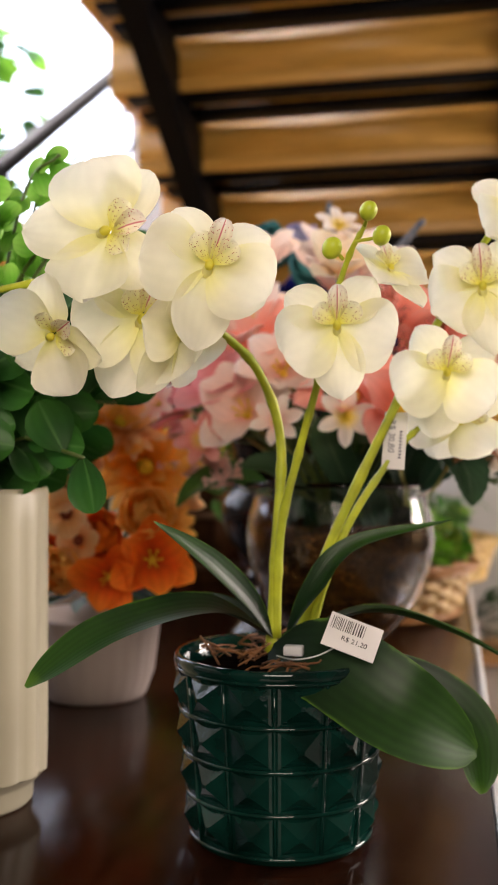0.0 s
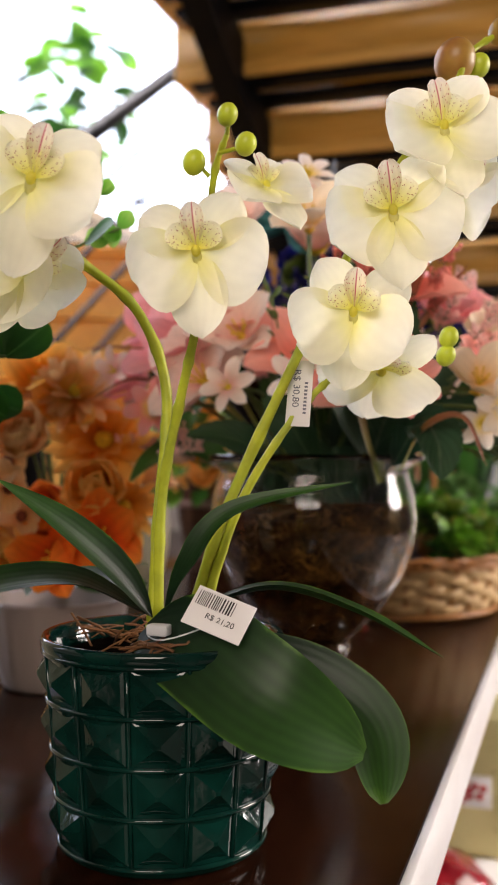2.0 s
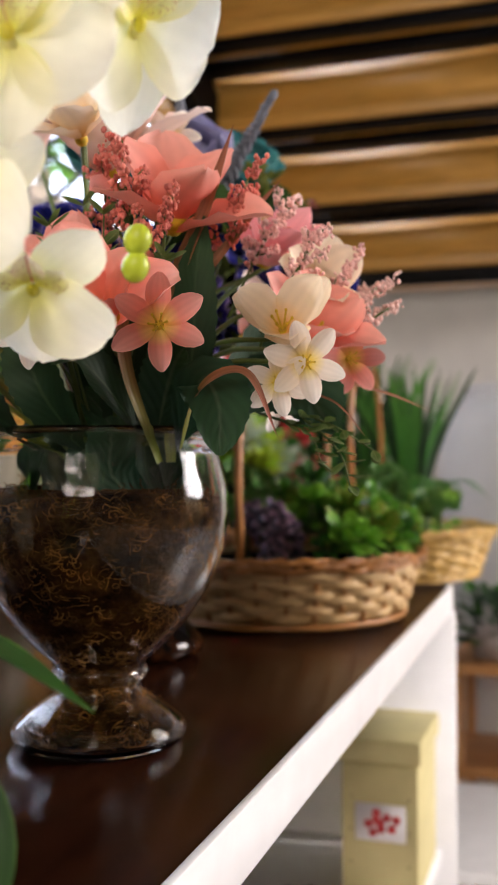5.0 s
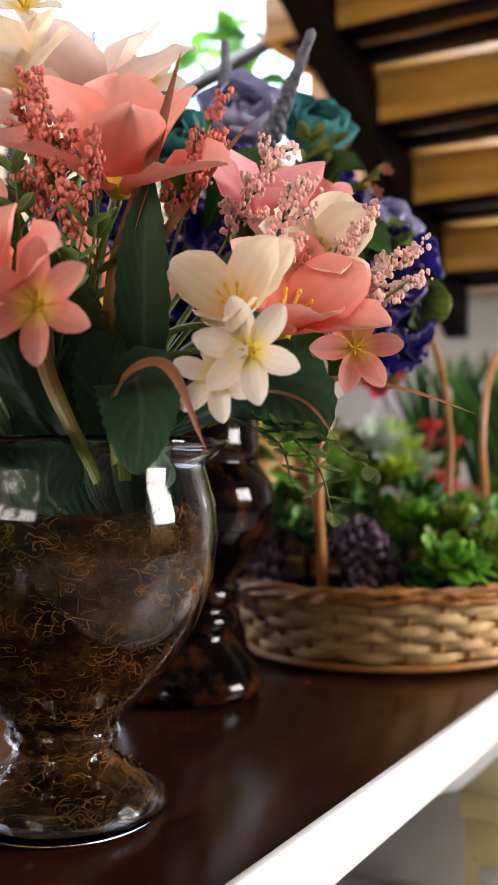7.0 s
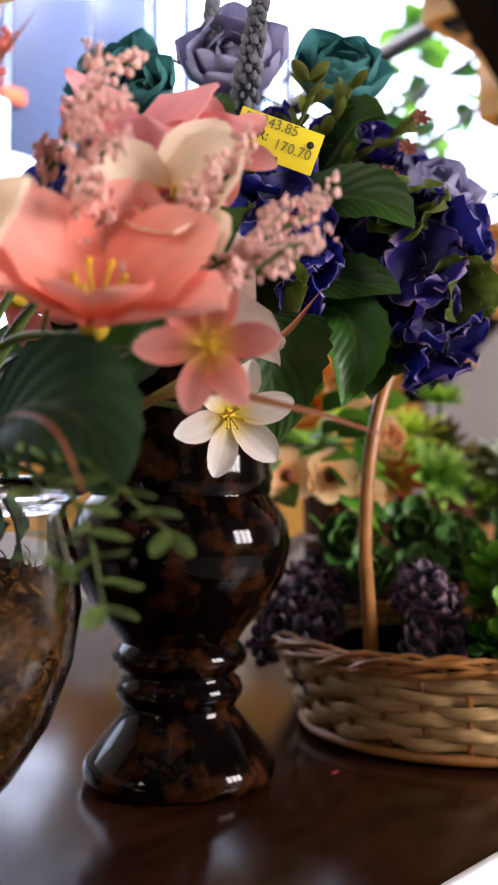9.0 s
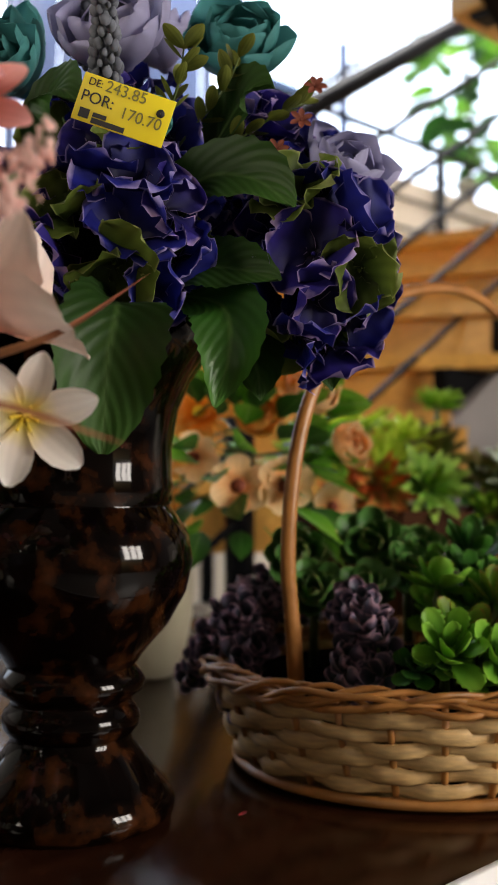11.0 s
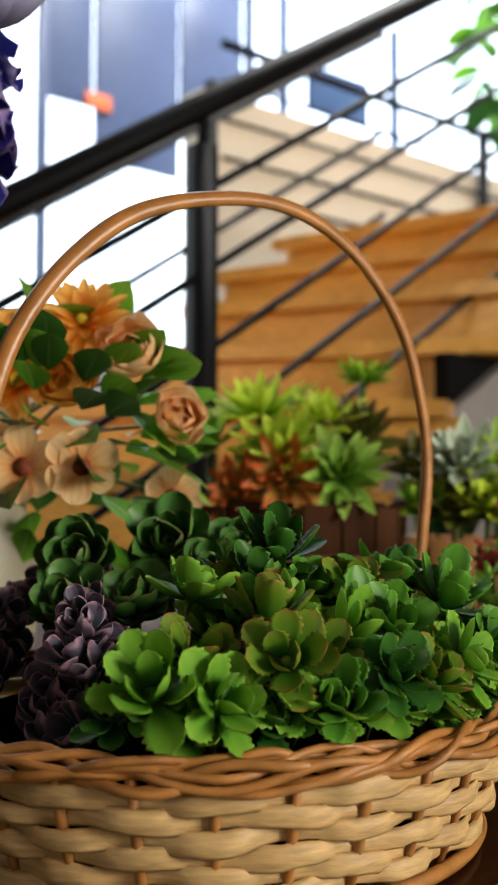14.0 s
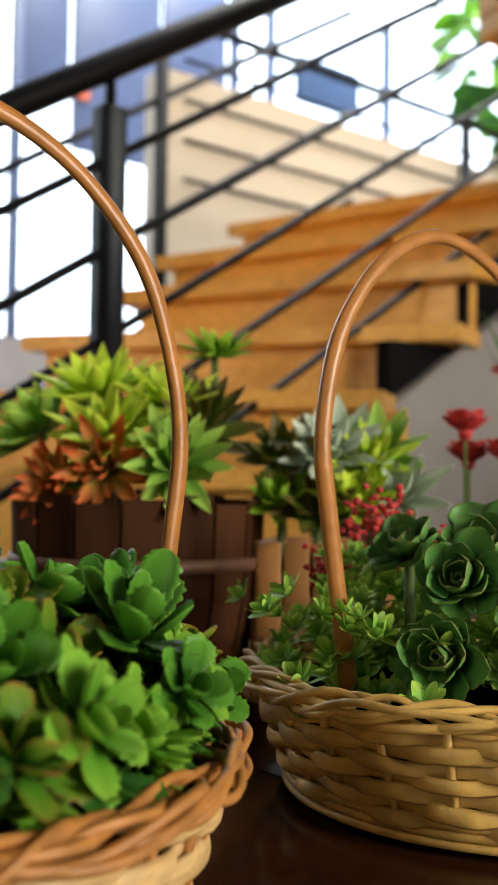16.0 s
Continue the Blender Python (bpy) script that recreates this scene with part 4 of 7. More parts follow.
def sprig(parent, points, mat, leaf, seed, pairs=6):
    r = random.Random(seed)
    line = smooth_line([local(parent, p) for p in points], 6)
    twig = part("twig", tube(line, lambda t: 0.0011 - 0.0006 * t, 5), STEM, parent)
    n = len(line) - 1
    for i in range(pairs):
        k = min(n, int(n * (0.25 + 0.75 * i / max(1, pairs - 1))))
        p = line[k]
        d = (line[k] - line[k - 1]).normalized()
        for sgn in (-1, 1):
            side = d.cross(Vector((r.uniform(-0.6, 0.6), r.uniform(-0.6, 0.6), 1))).normalized() * sgn
            me = petal_mesh(mat, "leaf", length=leaf, width=round(leaf * 0.55, 4), kind="oval", bend=20, cup=0.3, seed=float(r.randrange(3)))
            part("leaf", me, mat, twig, m=along(p, d * 0.7 + side + Vector((0, 0, r.uniform(-0.2, 0.3))), r.uniform(-40, 40)))


# ---- the glass vase with moss ----
VX, VY = -0.121, 1.026
glass = thing("glass_vase", VX, VY, 0.9, "footed clear glass vase filled with brown moss", "vase")
outer = [(0.001, 0.0), (0.057, 0.0), (0.0605, 0.002), (0.0625, 0.006), (0.063, 0.011), (0.06, 0.0155), (0.051, 0.022), (0.04, 0.029), (0.0325, 0.034), (0.0295, 0.0385), (0.0295, 0.042), (0.0325, 0.0445), (0.0345, 0.048), (0.0345, 0.0515), (0.0325, 0.0545), (0.034, 0.058), (0.0465, 0.0685), (0.0636, 0.0865), (0.08, 0.111), (0.0905, 0.139), (0.0942, 0.165), (0.0925, 0.185), (0.0885, 0.2), (0.0865, 0.2065), (0.0868, 0.2105), (0.094, 0.2155), (0.1, 0.219), (0.101, 0.222), (0.099, 0.2245)]
inner = [(0.096, 0.2235), (0.09, 0.219), (0.0843, 0.2125), (0.084, 0.2065), (0.086, 0.199), (0.0898, 0.184), (0.0915, 0.165), (0.0878, 0.14), (0.0775, 0.113), (0.0612, 0.089), (0.0445, 0.0712), (0.0315, 0.06), (0.0293, 0.0545), (0.0305, 0.05), (0.0265, 0.042), (0.0265, 0.038), (0.0375, 0.028), (0.0485, 0.02), (0.0565, 0.013), (0.0575, 0.008), (0.055, 0.004), (0.001, 0.0035)]
UP = 1.0
lift = lambda prof: [(r, z * UP) for r, z in prof]
part("bowl", lathe(lift(outer[14:] + inner[:13]), 80), GLASS, glass, "thick clear glass")
part("foot", lathe(lift(outer[:15]), 80, lathe(lift(inner[12:]), 80)), GLASS, glass, "thick clear glass")
moss = thing("brown_moss", VX, VY, 0.904, "tangled brown moss packed inside the glass vase", "moss", kind="stuff")
fill = [(0.001, 0.001), (0.05, 0.0015), (0.0545, 0.005), (0.054, 0.009), (0.0465, 0.0165), (0.036, 0.0245), (0.025, 0.0345), (0.0252, 0.039), (0.0285, 0.0465), (0.0275, 0.0515), (0.03, 0.0575), (0.0425, 0.068), (0.059, 0.0858), (0.0752, 0.1095), (0.0855, 0.1365), (0.0888, 0.16), (0.0865, 0.171), (0.07, 0.178), (0.04, 0.172), (0.001, 0.176)]
fill = [(r, z * UP + 0.0005) for r, z in fill]
part("moss_bed", lathe(fill, 64, wobble=lambda a, z: 1.0 - 0.035 * (0.5 + 0.5 * math.sin(7 * a + 90 * z) * math.sin(3 * a - 140 * z))), MOSS, moss)
rnd = random.Random(12)
sh = Shape()
for i in range(3600):
    a = rnd.uniform(0, 6.283)
    k = rnd.choice((2, 3, 4, 5, 6, 8, 10, 10, 11, 11, 12, 12, 12, 13, 13, 13, 14, 14, 14, 15, 15, 16))
    t = rnd.random()
    r0 = fill[k][0] + (fill[k + 1][0] - fill[k][0]) * t
    z0 = fill[k][1] + (fill[k + 1][1] - fill[k][1]) * t
    heading, curl, step = rnd.uniform(0, 6.28), rnd.uniform(-1.1, 1.1), rnd.uniform(0.0016, 0.0034)
    lo, hi = rnd.uniform(-0.0025, 0.0), rnd.uniform(0.0, 0.0016)
    pts, s_a, s_z = [], 0.0, 0.0
    for j in range(7):
        rr = max(0.004, r0 - 0.0008 + lo * abs(math.sin(1.1 * j + i)) + min(hi, 0.0006))
        pts.append((rr * math.cos(a + s_a / rr), rr * math.sin(a + s_a / rr), min(0.186, max(0.0025, z0 + s_z))))
        s_a += step * math.cos(heading)
        s_z += 0.7 * step * math.sin(heading)
        heading += curl + rnd.uniform(-0.5, 0.5)
    tube(pts, rnd.uniform(0.00022, 0.0005), 3, sh)
part("strand", sh, MOSS_STRAND, moss)

bouquet = thing("pink_bouquet", VX, VY, 1.07, "bouquet of artificial coral lilies and pale pink blossoms", "flower arrangement")
for kind, c, f, size, mat, seed in (
        ("lily", (0.033, 0.974, 1.183), (0.2, -0.8, 0.55), 0.07, PEACH, 1),
        ("cup", (-0.05, 0.99, 1.258), (0.35, -0.45, 0.8), 0.12, CORAL, 2),
        ("cup", (-0.125, 1.05, 1.318), (0.1, -0.3, 0.95), 0.14, PALE, 3),
        ("lily", (-0.115, 0.985, 1.325), (0.1, -0.7, 0.7), 0.085, PEACH, 31),
        ("cup", (-0.055, 0.905, 1.185), (0.1, -0.8, 0.45), 0.1, CORAL, 4),
        ("star", (-0.012, 0.882, 1.178), (0.3, -0.95, 0.1), 0.056, CORAL_STAR, 5),
        ("star", (-0.083, 1.06, 1.342), (0.4, -0.85, 0.25), 0.05, WHITE_STAR, 6),
        ("star", (-0.118, 0.99, 1.372), (0.4, -0.6, 0.6), 0.05, WHITE_STAR, 7),
        ("cup", (-0.016, 1.09, 1.25), (0.45, -0.4, 0.75), 0.092, PINK, 8),
        ("lily", (0.026, 1.034, 1.182), (0.62, -0.42, 0.66), 0.1, CORAL, 9),
        ("star", (0.055, 1.064, 1.173), (0.6, -0.8, 0.0), 0.052, CORAL_STAR, 10),
        ("star", (0.009, 1.116, 1.266), (0.7, -0.6, 0.3), 0.056, CORAL_STAR, 11),
        ("star", (0.054, 0.95, 1.161), (0.4, -0.9, -0.05), 0.05, WHITE_STAR, 12),
        ("star", (0.038, 0.947, 1.15), (0.3, -0.9, -0.15), 0.042, WHITE_STAR, 13),
        ("lily", (0.024, 1.072, 1.223), (0.6, -0.6, 0.5), 0.078, PEACH, 14),
        ("lily", (-0.2, 0.955, 1.187), (-0.1, -0.9, 0.35), 0.1, PALE, 16),
        ("cup", (-0.255, 1.015, 1.232), (-0.4, -0.7, 0.5), 0.1, PINK, 17),
        ("lily", (-0.205, 1.0, 1.27), (-0.1, -0.75, 0.6), 0.1, PALE, 18),
        ("lily", (-0.21, 1.09, 1.35), (-0.1, -0.6, 0.75), 0.09, PALE, 19),
        ("star", (-0.03, 1.165, 1.155), (0.75, -0.45, -0.2), 0.062, WHITE_STAR, 72),
        ("star", (-0.1, 0.9, 1.183), (0.0, -1.0, 0.1), 0.055, WHITE_STAR, 20),
        ("star", (-0.165, 0.915, 1.18), (-0.1, -1.0, 0.2), 0.05, PALE, 21),
        ("cup", (-0.225, 0.965, 1.21), (-0.1, -0.8, 0.5), 0.095, PINK, 51),
        ("lily", (-0.165, 0.95, 1.225), (0.0, -0.85, 0.45), 0.085, PALE, 52),
        ("star", (-0.24, 0.935, 1.165), (-0.1, -1.0, 0.1), 0.055, CORAL_STAR, 53),
        ("cup", (-0.185, 0.98, 1.245), (0.0, -0.7, 0.6), 0.09, CORAL, 54),
        ("cup", (-0.1, 0.945, 1.2), (0.0, -0.8, 0.5), 0.1, CORAL, 22),
        ("cup", (-0.27, 0.985, 1.19), (-0.6, -0.7, 0.3), 0.08, PINK, 23),
        ("star", (-0.29, 0.96, 1.2), (-0.3, -0.95, 0.1), 0.045, PALE, 24),
        ("lily", (-0.05, 1.15, 1.2), (0.5, 0.7, 0.5), 0.1, PALE, 25),
        ("cup", (-0.19, 1.15, 1.23), (-0.3, 0.8, 0.5), 0.1, CORAL, 26)):
    flower(bouquet, kind, c, f, size, mat, seed)
    base = Vector((VX, VY, 1.09)) + (Vector(c) - Vector((VX, VY, 1.09))) * 0.15
    mid = base.lerp(Vector(c), 0.5) + Vector((0, 0, 0.03))
    stem([tuple(base), tuple(mid), tuple(Vector(c) - Vector(f).normalized() * 0.006)], 0.0022, 0.0016, bouquet, STEM)
for a, b, mat, seed in (
        ((-0.06, 0.96, 1.21), (-0.062, 0.94, 1.298), BERRY_RED, 1), ((-0.06, 0.97, 1.2), (-0.035, 0.945, 1.262), BERRY_RED, 2), ((-0.02, 1.02, 1.2), (0.014, 1.05, 1.285), BERRY, 3),
        ((0.01, 1.04, 1.17), (0.056, 1.075, 1.24), BERRY, 4), ((0.01, 1.04, 1.16), (0.08, 1.082, 1.21), BERRY, 5), ((0.0, 1.03, 1.18), (0.045, 1.02, 1.255), BERRY, 14), ((0.01, 1.05, 1.18), (0.072, 1.1, 1.225), BERRY, 15), ((-0.03, 1.0, 1.2), (0.002, 1.0, 1.29), BERRY_RED, 16), ((0.0, 1.03, 1.19), (0.03, 1.055, 1.225), BERRY_RED, 6),
        ((-0.22, 1.02, 1.14), (-0.31, 1.03, 1.195), BERRY, 7), ((-0.2, 1.01, 1.11), (-0.285, 0.985, 1.135), BERRY, 8), ((-0.17, 1.02, 1.19), (-0.22, 1.005, 1.262), BERRY, 9),
        ((-0.2, 1.01, 1.16), (-0.275, 0.985, 1.17), BERRY, 10), ((-0.2, 1.0, 1.12), (-0.25, 0.965, 1.15), BERRY, 11), ((-0.1, 1.0, 1.21), (-0.08, 0.95, 1.29), BERRY_RED, 12), ((-0.2, 1.0, 1.12), (-0.232, 0.965, 1.125), BERRY, 13)):
    berry_spray(bouquet, a, b, mat, seed, 9, 1.1)
for pts, w, mat, up, kind in (
        ([(-0.05, 1.0, 1.11), (-0.035, 0.99, 1.17), (-0.03, 0.985, 1.225), (-0.022, 0.98, 1.262)], 0.03, LEAF_DARK, (0.4, -0.9, 0.1), "point"),
        ([(-0.04, 0.98, 1.115), (-0.012, 0.95, 1.15), (0.004, 0.935, 1.135), (0.008, 0.925, 1.105)], 0.04, LEAF_ROUND, (0.4, -0.8, 0.4), "oval"),
        ([(-0.05, 1.03, 1.125), (0.0, 1.02, 1.15), (0.035, 1.02, 1.145), (0.055, 1.02, 1.12)], 0.052, LEAF_ROUND, (0.3, -0.8, 0.5), "oval"),
        ([(-0.1, 0.96, 1.11), (-0.11, 0.93, 1.14), (-0.12, 0.925, 1.165), (-0.125, 0.925, 1.185)], 0.035, LEAF_DARK, (0.1, -0.95, 0.2), "oval"),
        ([(-0.14, 0.97, 1.11), (-0.15, 0.935, 1.13), (-0.175, 0.92, 1.14), (-0.2, 0.91, 1.14)], 0.035, LEAF_DARK, (0.0, -0.7, 0.6), "point"),
        ([(-0.06, 0.96, 1.12), (-0.07, 0.93, 1.15), (-0.08, 0.91, 1.165), (-0.09, 0.9, 1.16)], 0.03, LEAF_DARK, (0.2, -0.7, 0.6), "point"),
        ([(-0.18, 1.0, 1.11), (-0.22, 0.98, 1.13), (-0.25, 0.96, 1.12), (-0.27, 0.95, 1.1)], 0.035, LEAF, (-0.2, -0.7, 0.6), "point"),
        ([(-0.06, 1.06, 1.13), (-0.03, 1.1, 1.18), (-0.01, 1.12, 1.22), (0.0, 1.13, 1.25)], 0.035, LEAF_DARK, (0.6, -0.7, 0.1), "point"),
        ([(-0.02, 1.05, 1.14), (0.02, 1.07, 1.19), (0.035, 1.08, 1.215), (0.05, 1.09, 1.23)], 0.03, LEAF, (0.6, -0.7, 0.2), "point"),
        ([(-0.09, 0.985, 1.12), (-0.075, 0.975, 1.15), (-0.066, 0.968, 1.18), (-0.06, 0.965, 1.205)], 0.042, LEAF_DARK, (0.5, -0.85, 0.1), "oval"),
        ([(-0.11, 1.0, 1.12), (-0.1, 0.99, 1.16), (-0.09, 0.985, 1.2), (-0.082, 0.98, 1.225)], 0.045, LEAF_DARK, (0.5, -0.85, 0.1), "oval"),
        ([(-0.06, 0.99, 1.12), (-0.05, 0.98, 1.145), (-0.04, 0.972, 1.165), (-0.03, 0.965, 1.175)], 0.04, LEAF_ROUND, (0.5, -0.8, 0.3), "oval"),
        ([(-0.12, 1.02, 1.12), (-0.12, 1.02, 1.17), (-0.115, 1.02, 1.21), (-0.11, 1.02, 1.24)], 0.05, LEAF_DARK, (0.5, -0.85, 0.1), "oval"),
        ([(-0.1, 0.99, 1.13), (-0.1, 0.97, 1.2), (-0.105, 0.96, 1.24), (-0.11, 0.95, 1.26)], 0.03, LEAF, (0.2, -0.9, 0.1), "point")):
    part("leaf", leaf_path([local(bouquet, p) for p in pts], w, kind, up, 0.2, nu=6, steps=9, keel=0.12, wave=0.02, seed=w * 90, teeth=0.045 if mat is not LEAF else 0.0), mat, bouquet)
for pts, w in (
        ([(-0.055, 1.0, 1.1), (-0.05, 0.985, 1.2), (-0.02, 0.98, 1.27), (0.0, 0.975, 1.318)], 0.011),
        ([(-0.05, 1.0, 1.12), (-0.04, 0.99, 1.2), (0.0, 1.0, 1.26), (0.022, 1.01, 1.29)], 0.008),
        ([(-0.05, 0.97, 1.1), (-0.06, 0.94, 1.16), (-0.055, 0.93, 1.21), (-0.035, 0.925, 1.24)], 0.009),
        ([(-0.03, 0.96, 1.11), (-0.005, 0.93, 1.145), (0.025, 0.925, 1.153), (0.043, 0.93, 1.115)], 0.009),
        ([(-0.02, 1.03, 1.13), (0.04, 1.06, 1.155), (0.075, 1.09, 1.15), (0.106, 1.12, 1.137)], 0.005),
        ([(-0.06, 1.08, 1.13), (-0.02, 1.13, 1.17), (0.0, 1.165, 1.188), (-0.018, 1.225, 1.224)], 0.007),
        ([(-0.15, 1.0, 1.12), (-0.22, 0.97, 1.2), (-0.28, 0.96, 1.22), (-0.33, 0.96, 1.22)], 0.007),
        ([(-0.15, 1.0, 1.12), (-0.21, 0.96, 1.17), (-0.26, 0.94, 1.19), (-0.31, 0.94, 1.17)], 0.006),
        ([(-0.15, 1.0, 1.12), (-0.2, 0.98, 1.22), (-0.21, 0.97, 1.28), (-0.215, 0.965, 1.33)], 0.006),
        ([(-0.03, 1.02, 1.13), (0.02, 1.0, 1.145), (0.06, 0.99, 1.14), (0.085, 0.985, 1.115)], 0.003)):
    part("reed", leaf_path([local(bouquet, p) for p in pts], w, "blade", (0.4, -0.6, 0.7), 0.4, nu=4, steps=8), REED, bouquet)
for pts, leaf, seed, pairs in (
        ([(0.0, 1.02, 1.14), (0.035, 1.008, 1.13), (0.062, 1.002, 1.108), (0.07, 1.002, 1.085)], 0.0145, 1, 8),
        ([(0.0, 1.02, 1.135), (0.042, 0.998, 1.12), (0.054, 0.99, 1.1)], 0.014, 2, 6),
        ([(0.0, 1.02, 1.14), (0.05, 1.015, 1.127), (0.082, 1.018, 1.108)], 0.0135, 9, 6),
        ([(-0.09, 0.98, 1.13), (-0.08, 0.95, 1.2), (-0.07, 0.93, 1.255)], 0.014, 3, 7),
        ([(-0.1, 0.97, 1.13), (-0.1, 0.93, 1.2), (-0.095, 0.91, 1.245)], 0.014, 4, 6),
        ([(-0.1, 0.99, 1.13), (-0.06, 0.955, 1.18), (-0.03, 0.935, 1.225)], 0.014, 5, 6),
        ([(-0.09, 0.99, 1.17), (-0.078, 0.975, 1.23), (-0.07, 0.965, 1.275)], 0.015, 21, 8),
        ([(-0.1, 0.99, 1.17), (-0.095, 0.975, 1.23), (-0.1, 0.96, 1.27)], 0.015, 22, 8),
        ([(-0.08, 0.99, 1.17), (-0.055, 0.975, 1.21), (-0.045, 0.965, 1.245)], 0.015, 23, 7),
        ([(-0.11, 0.99, 1.17), (-0.115, 0.965, 1.22), (-0.12, 0.95, 1.255)], 0.015, 24, 7),
        ([(-0.1, 0.97, 1.13), (-0.12, 0.93, 1.2), (-0.125, 0.91, 1.25)], 0.014, 6, 6)):
    sprig(bouquet, pts, SPRIG, leaf, seed, pairs)

# leaf bases and stalks that show through the glass above the moss
rnd = random.Random(77)
for i in range(26):
    a, r0 = rnd.uniform(0, 6.283), rnd.uniform(0.02, 0.066)
    x, y = VX + r0 * math.cos(a), VY + r0 * math.sin(a)
    k = rnd.uniform(0.75, 0.95)
    pts = [(VX + k * r0 * math.cos(a + 0.5), VY + k * r0 * math.sin(a + 0.5), 1.07), (x, y, 1.092), (VX + 0.9 * r0 * math.cos(a), VY + 0.9 * r0 * math.sin(a), 1.125), (VX + 0.95 * r0 * math.cos(a - 0.3), VY + 0.95 * r0 * math.sin(a - 0.3), 1.15)]
    part("leaf", leaf_path([local(bouquet, p) for p in pts], rnd.uniform(0.018, 0.034), "strap", (math.cos(a), math.sin(a), 0.3), 0.2, nu=4, steps=4, keel=0.1), LEAF_DARK if i % 3 else LEAF_ROUND, bouquet)

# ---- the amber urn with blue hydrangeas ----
# petal bases run to near black: shade inside the heads is painted in
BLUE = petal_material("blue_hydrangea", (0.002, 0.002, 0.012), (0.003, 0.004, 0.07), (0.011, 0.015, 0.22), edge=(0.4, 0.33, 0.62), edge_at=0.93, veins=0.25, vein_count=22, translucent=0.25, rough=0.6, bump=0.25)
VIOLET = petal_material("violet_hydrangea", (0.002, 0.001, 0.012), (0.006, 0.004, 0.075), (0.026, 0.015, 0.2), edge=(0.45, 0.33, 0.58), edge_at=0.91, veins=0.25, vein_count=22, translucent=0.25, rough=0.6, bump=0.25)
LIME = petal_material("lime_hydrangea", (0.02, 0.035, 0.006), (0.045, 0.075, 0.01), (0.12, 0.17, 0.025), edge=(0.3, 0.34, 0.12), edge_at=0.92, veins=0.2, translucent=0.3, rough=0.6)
LILAC = petal_material("lilac_rose", (0.22, 0.2, 0.32), (0.26, 0.25, 0.42), (0.38, 0.37, 0.56), veins=0.08, translucent=0.3, rough=0.7)
TEAL_ROSE = petal_material("teal_rose", (0.02, 0.09, 0.09), (0.035, 0.17, 0.17), (0.06, 0.25, 0.25), veins=0.08, translucent=0.3, rough=0.7)
GREY_SPIKE = material("grey_spike", (0.12, 0.13, 0.16), 0.8, vary=0.3, scale=120, second=(0.2, 0.22, 0.26), second_scale=60)
YELLOW = material("yellow_card", (0.86, 0.7, 0.02), 0.5, vary=0.04)
RUST = material("rust_blossom", (0.2, 0.045, 0.02), 0.7, vary=0.3, scale=100)

# near-black fill that stands for the shade between florets
SHADE_CORE = material("shade_core", (0.006, 0.008, 0.006), 0.9, vary=0.4, scale=90, spec=0.0)
UX, UY = -0.232, 1.328
urn = thing("amber_urn", UX, UY, 0.9, "dark amber glass urn with mottled brown glaze and ringed foot", "vase")
profile = [(0.001, 0.0), (0.074, 0.0), (0.081, 0.005), (0.082, 0.012), (0.078, 0.02), (0.066, 0.032), (0.055, 0.044), (0.048, 0.052), (0.0475, 0.056), (0.053, 0.062), (0.0545, 0.067), (0.052, 0.073), (0.0475, 0.077), (0.048, 0.081), (0.056, 0.086), (0.058, 0.092), (0.054, 0.098), (0.05, 0.102), (0.058, 0.112), (0.076, 0.13), (0.09, 0.152), (0.0952, 0.172), (0.092, 0.19), (0.083, 0.203), (0.0765, 0.21), (0.0785, 0.2135), (0.0785, 0.218), (0.08, 0.222), (0.078, 0.23), (0.078, 0.25), (0.083, 0.275), (0.093, 0.295), (0.106, 0.312), (0.11, 0.322), (0.1105, 0.327), (0.1085, 0.329), (0.105, 0.326), (0.091, 0.305), (0.077, 0.27), (0.073, 0.24), (0.074, 0.22), (0.085, 0.18), (0.06, 0.12), (0.001, 0.11)]
for piece, lo, hi in (("foot", 0, 9), ("stem_ring", 8, 18), ("bowl", 17, 25), ("neck", 24, 44)):
    part(piece, lathe([(r * 0.864, z) for r, z in profile[lo:hi]], 72), BRONZE_GLASS, urn, "mottled amber glass")
bark = thing("bark_filling", UX, UY, 0.9 + 0.27, "brown bark pieces filling the amber urn", "bark", kind="stuff")
part("bark", lathe([(0.062, 0.0), (0.05, 0.012), (0.03, 0.016), (0.001, 0.018)], 24), SOIL, bark)

blue = thing("blue_bouquet", UX, UY, 1.18, "bouquet of dark blue hydrangeas with teal and lilac roses", "flower arrangement")
FLORETS = []
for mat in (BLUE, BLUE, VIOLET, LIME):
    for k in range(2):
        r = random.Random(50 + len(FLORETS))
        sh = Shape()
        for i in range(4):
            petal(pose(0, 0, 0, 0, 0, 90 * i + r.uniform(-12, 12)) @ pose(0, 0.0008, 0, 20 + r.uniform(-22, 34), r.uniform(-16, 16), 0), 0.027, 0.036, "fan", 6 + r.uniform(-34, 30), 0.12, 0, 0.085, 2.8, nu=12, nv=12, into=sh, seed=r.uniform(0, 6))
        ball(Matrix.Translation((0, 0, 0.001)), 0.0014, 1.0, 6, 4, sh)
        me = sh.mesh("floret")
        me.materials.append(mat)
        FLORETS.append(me)


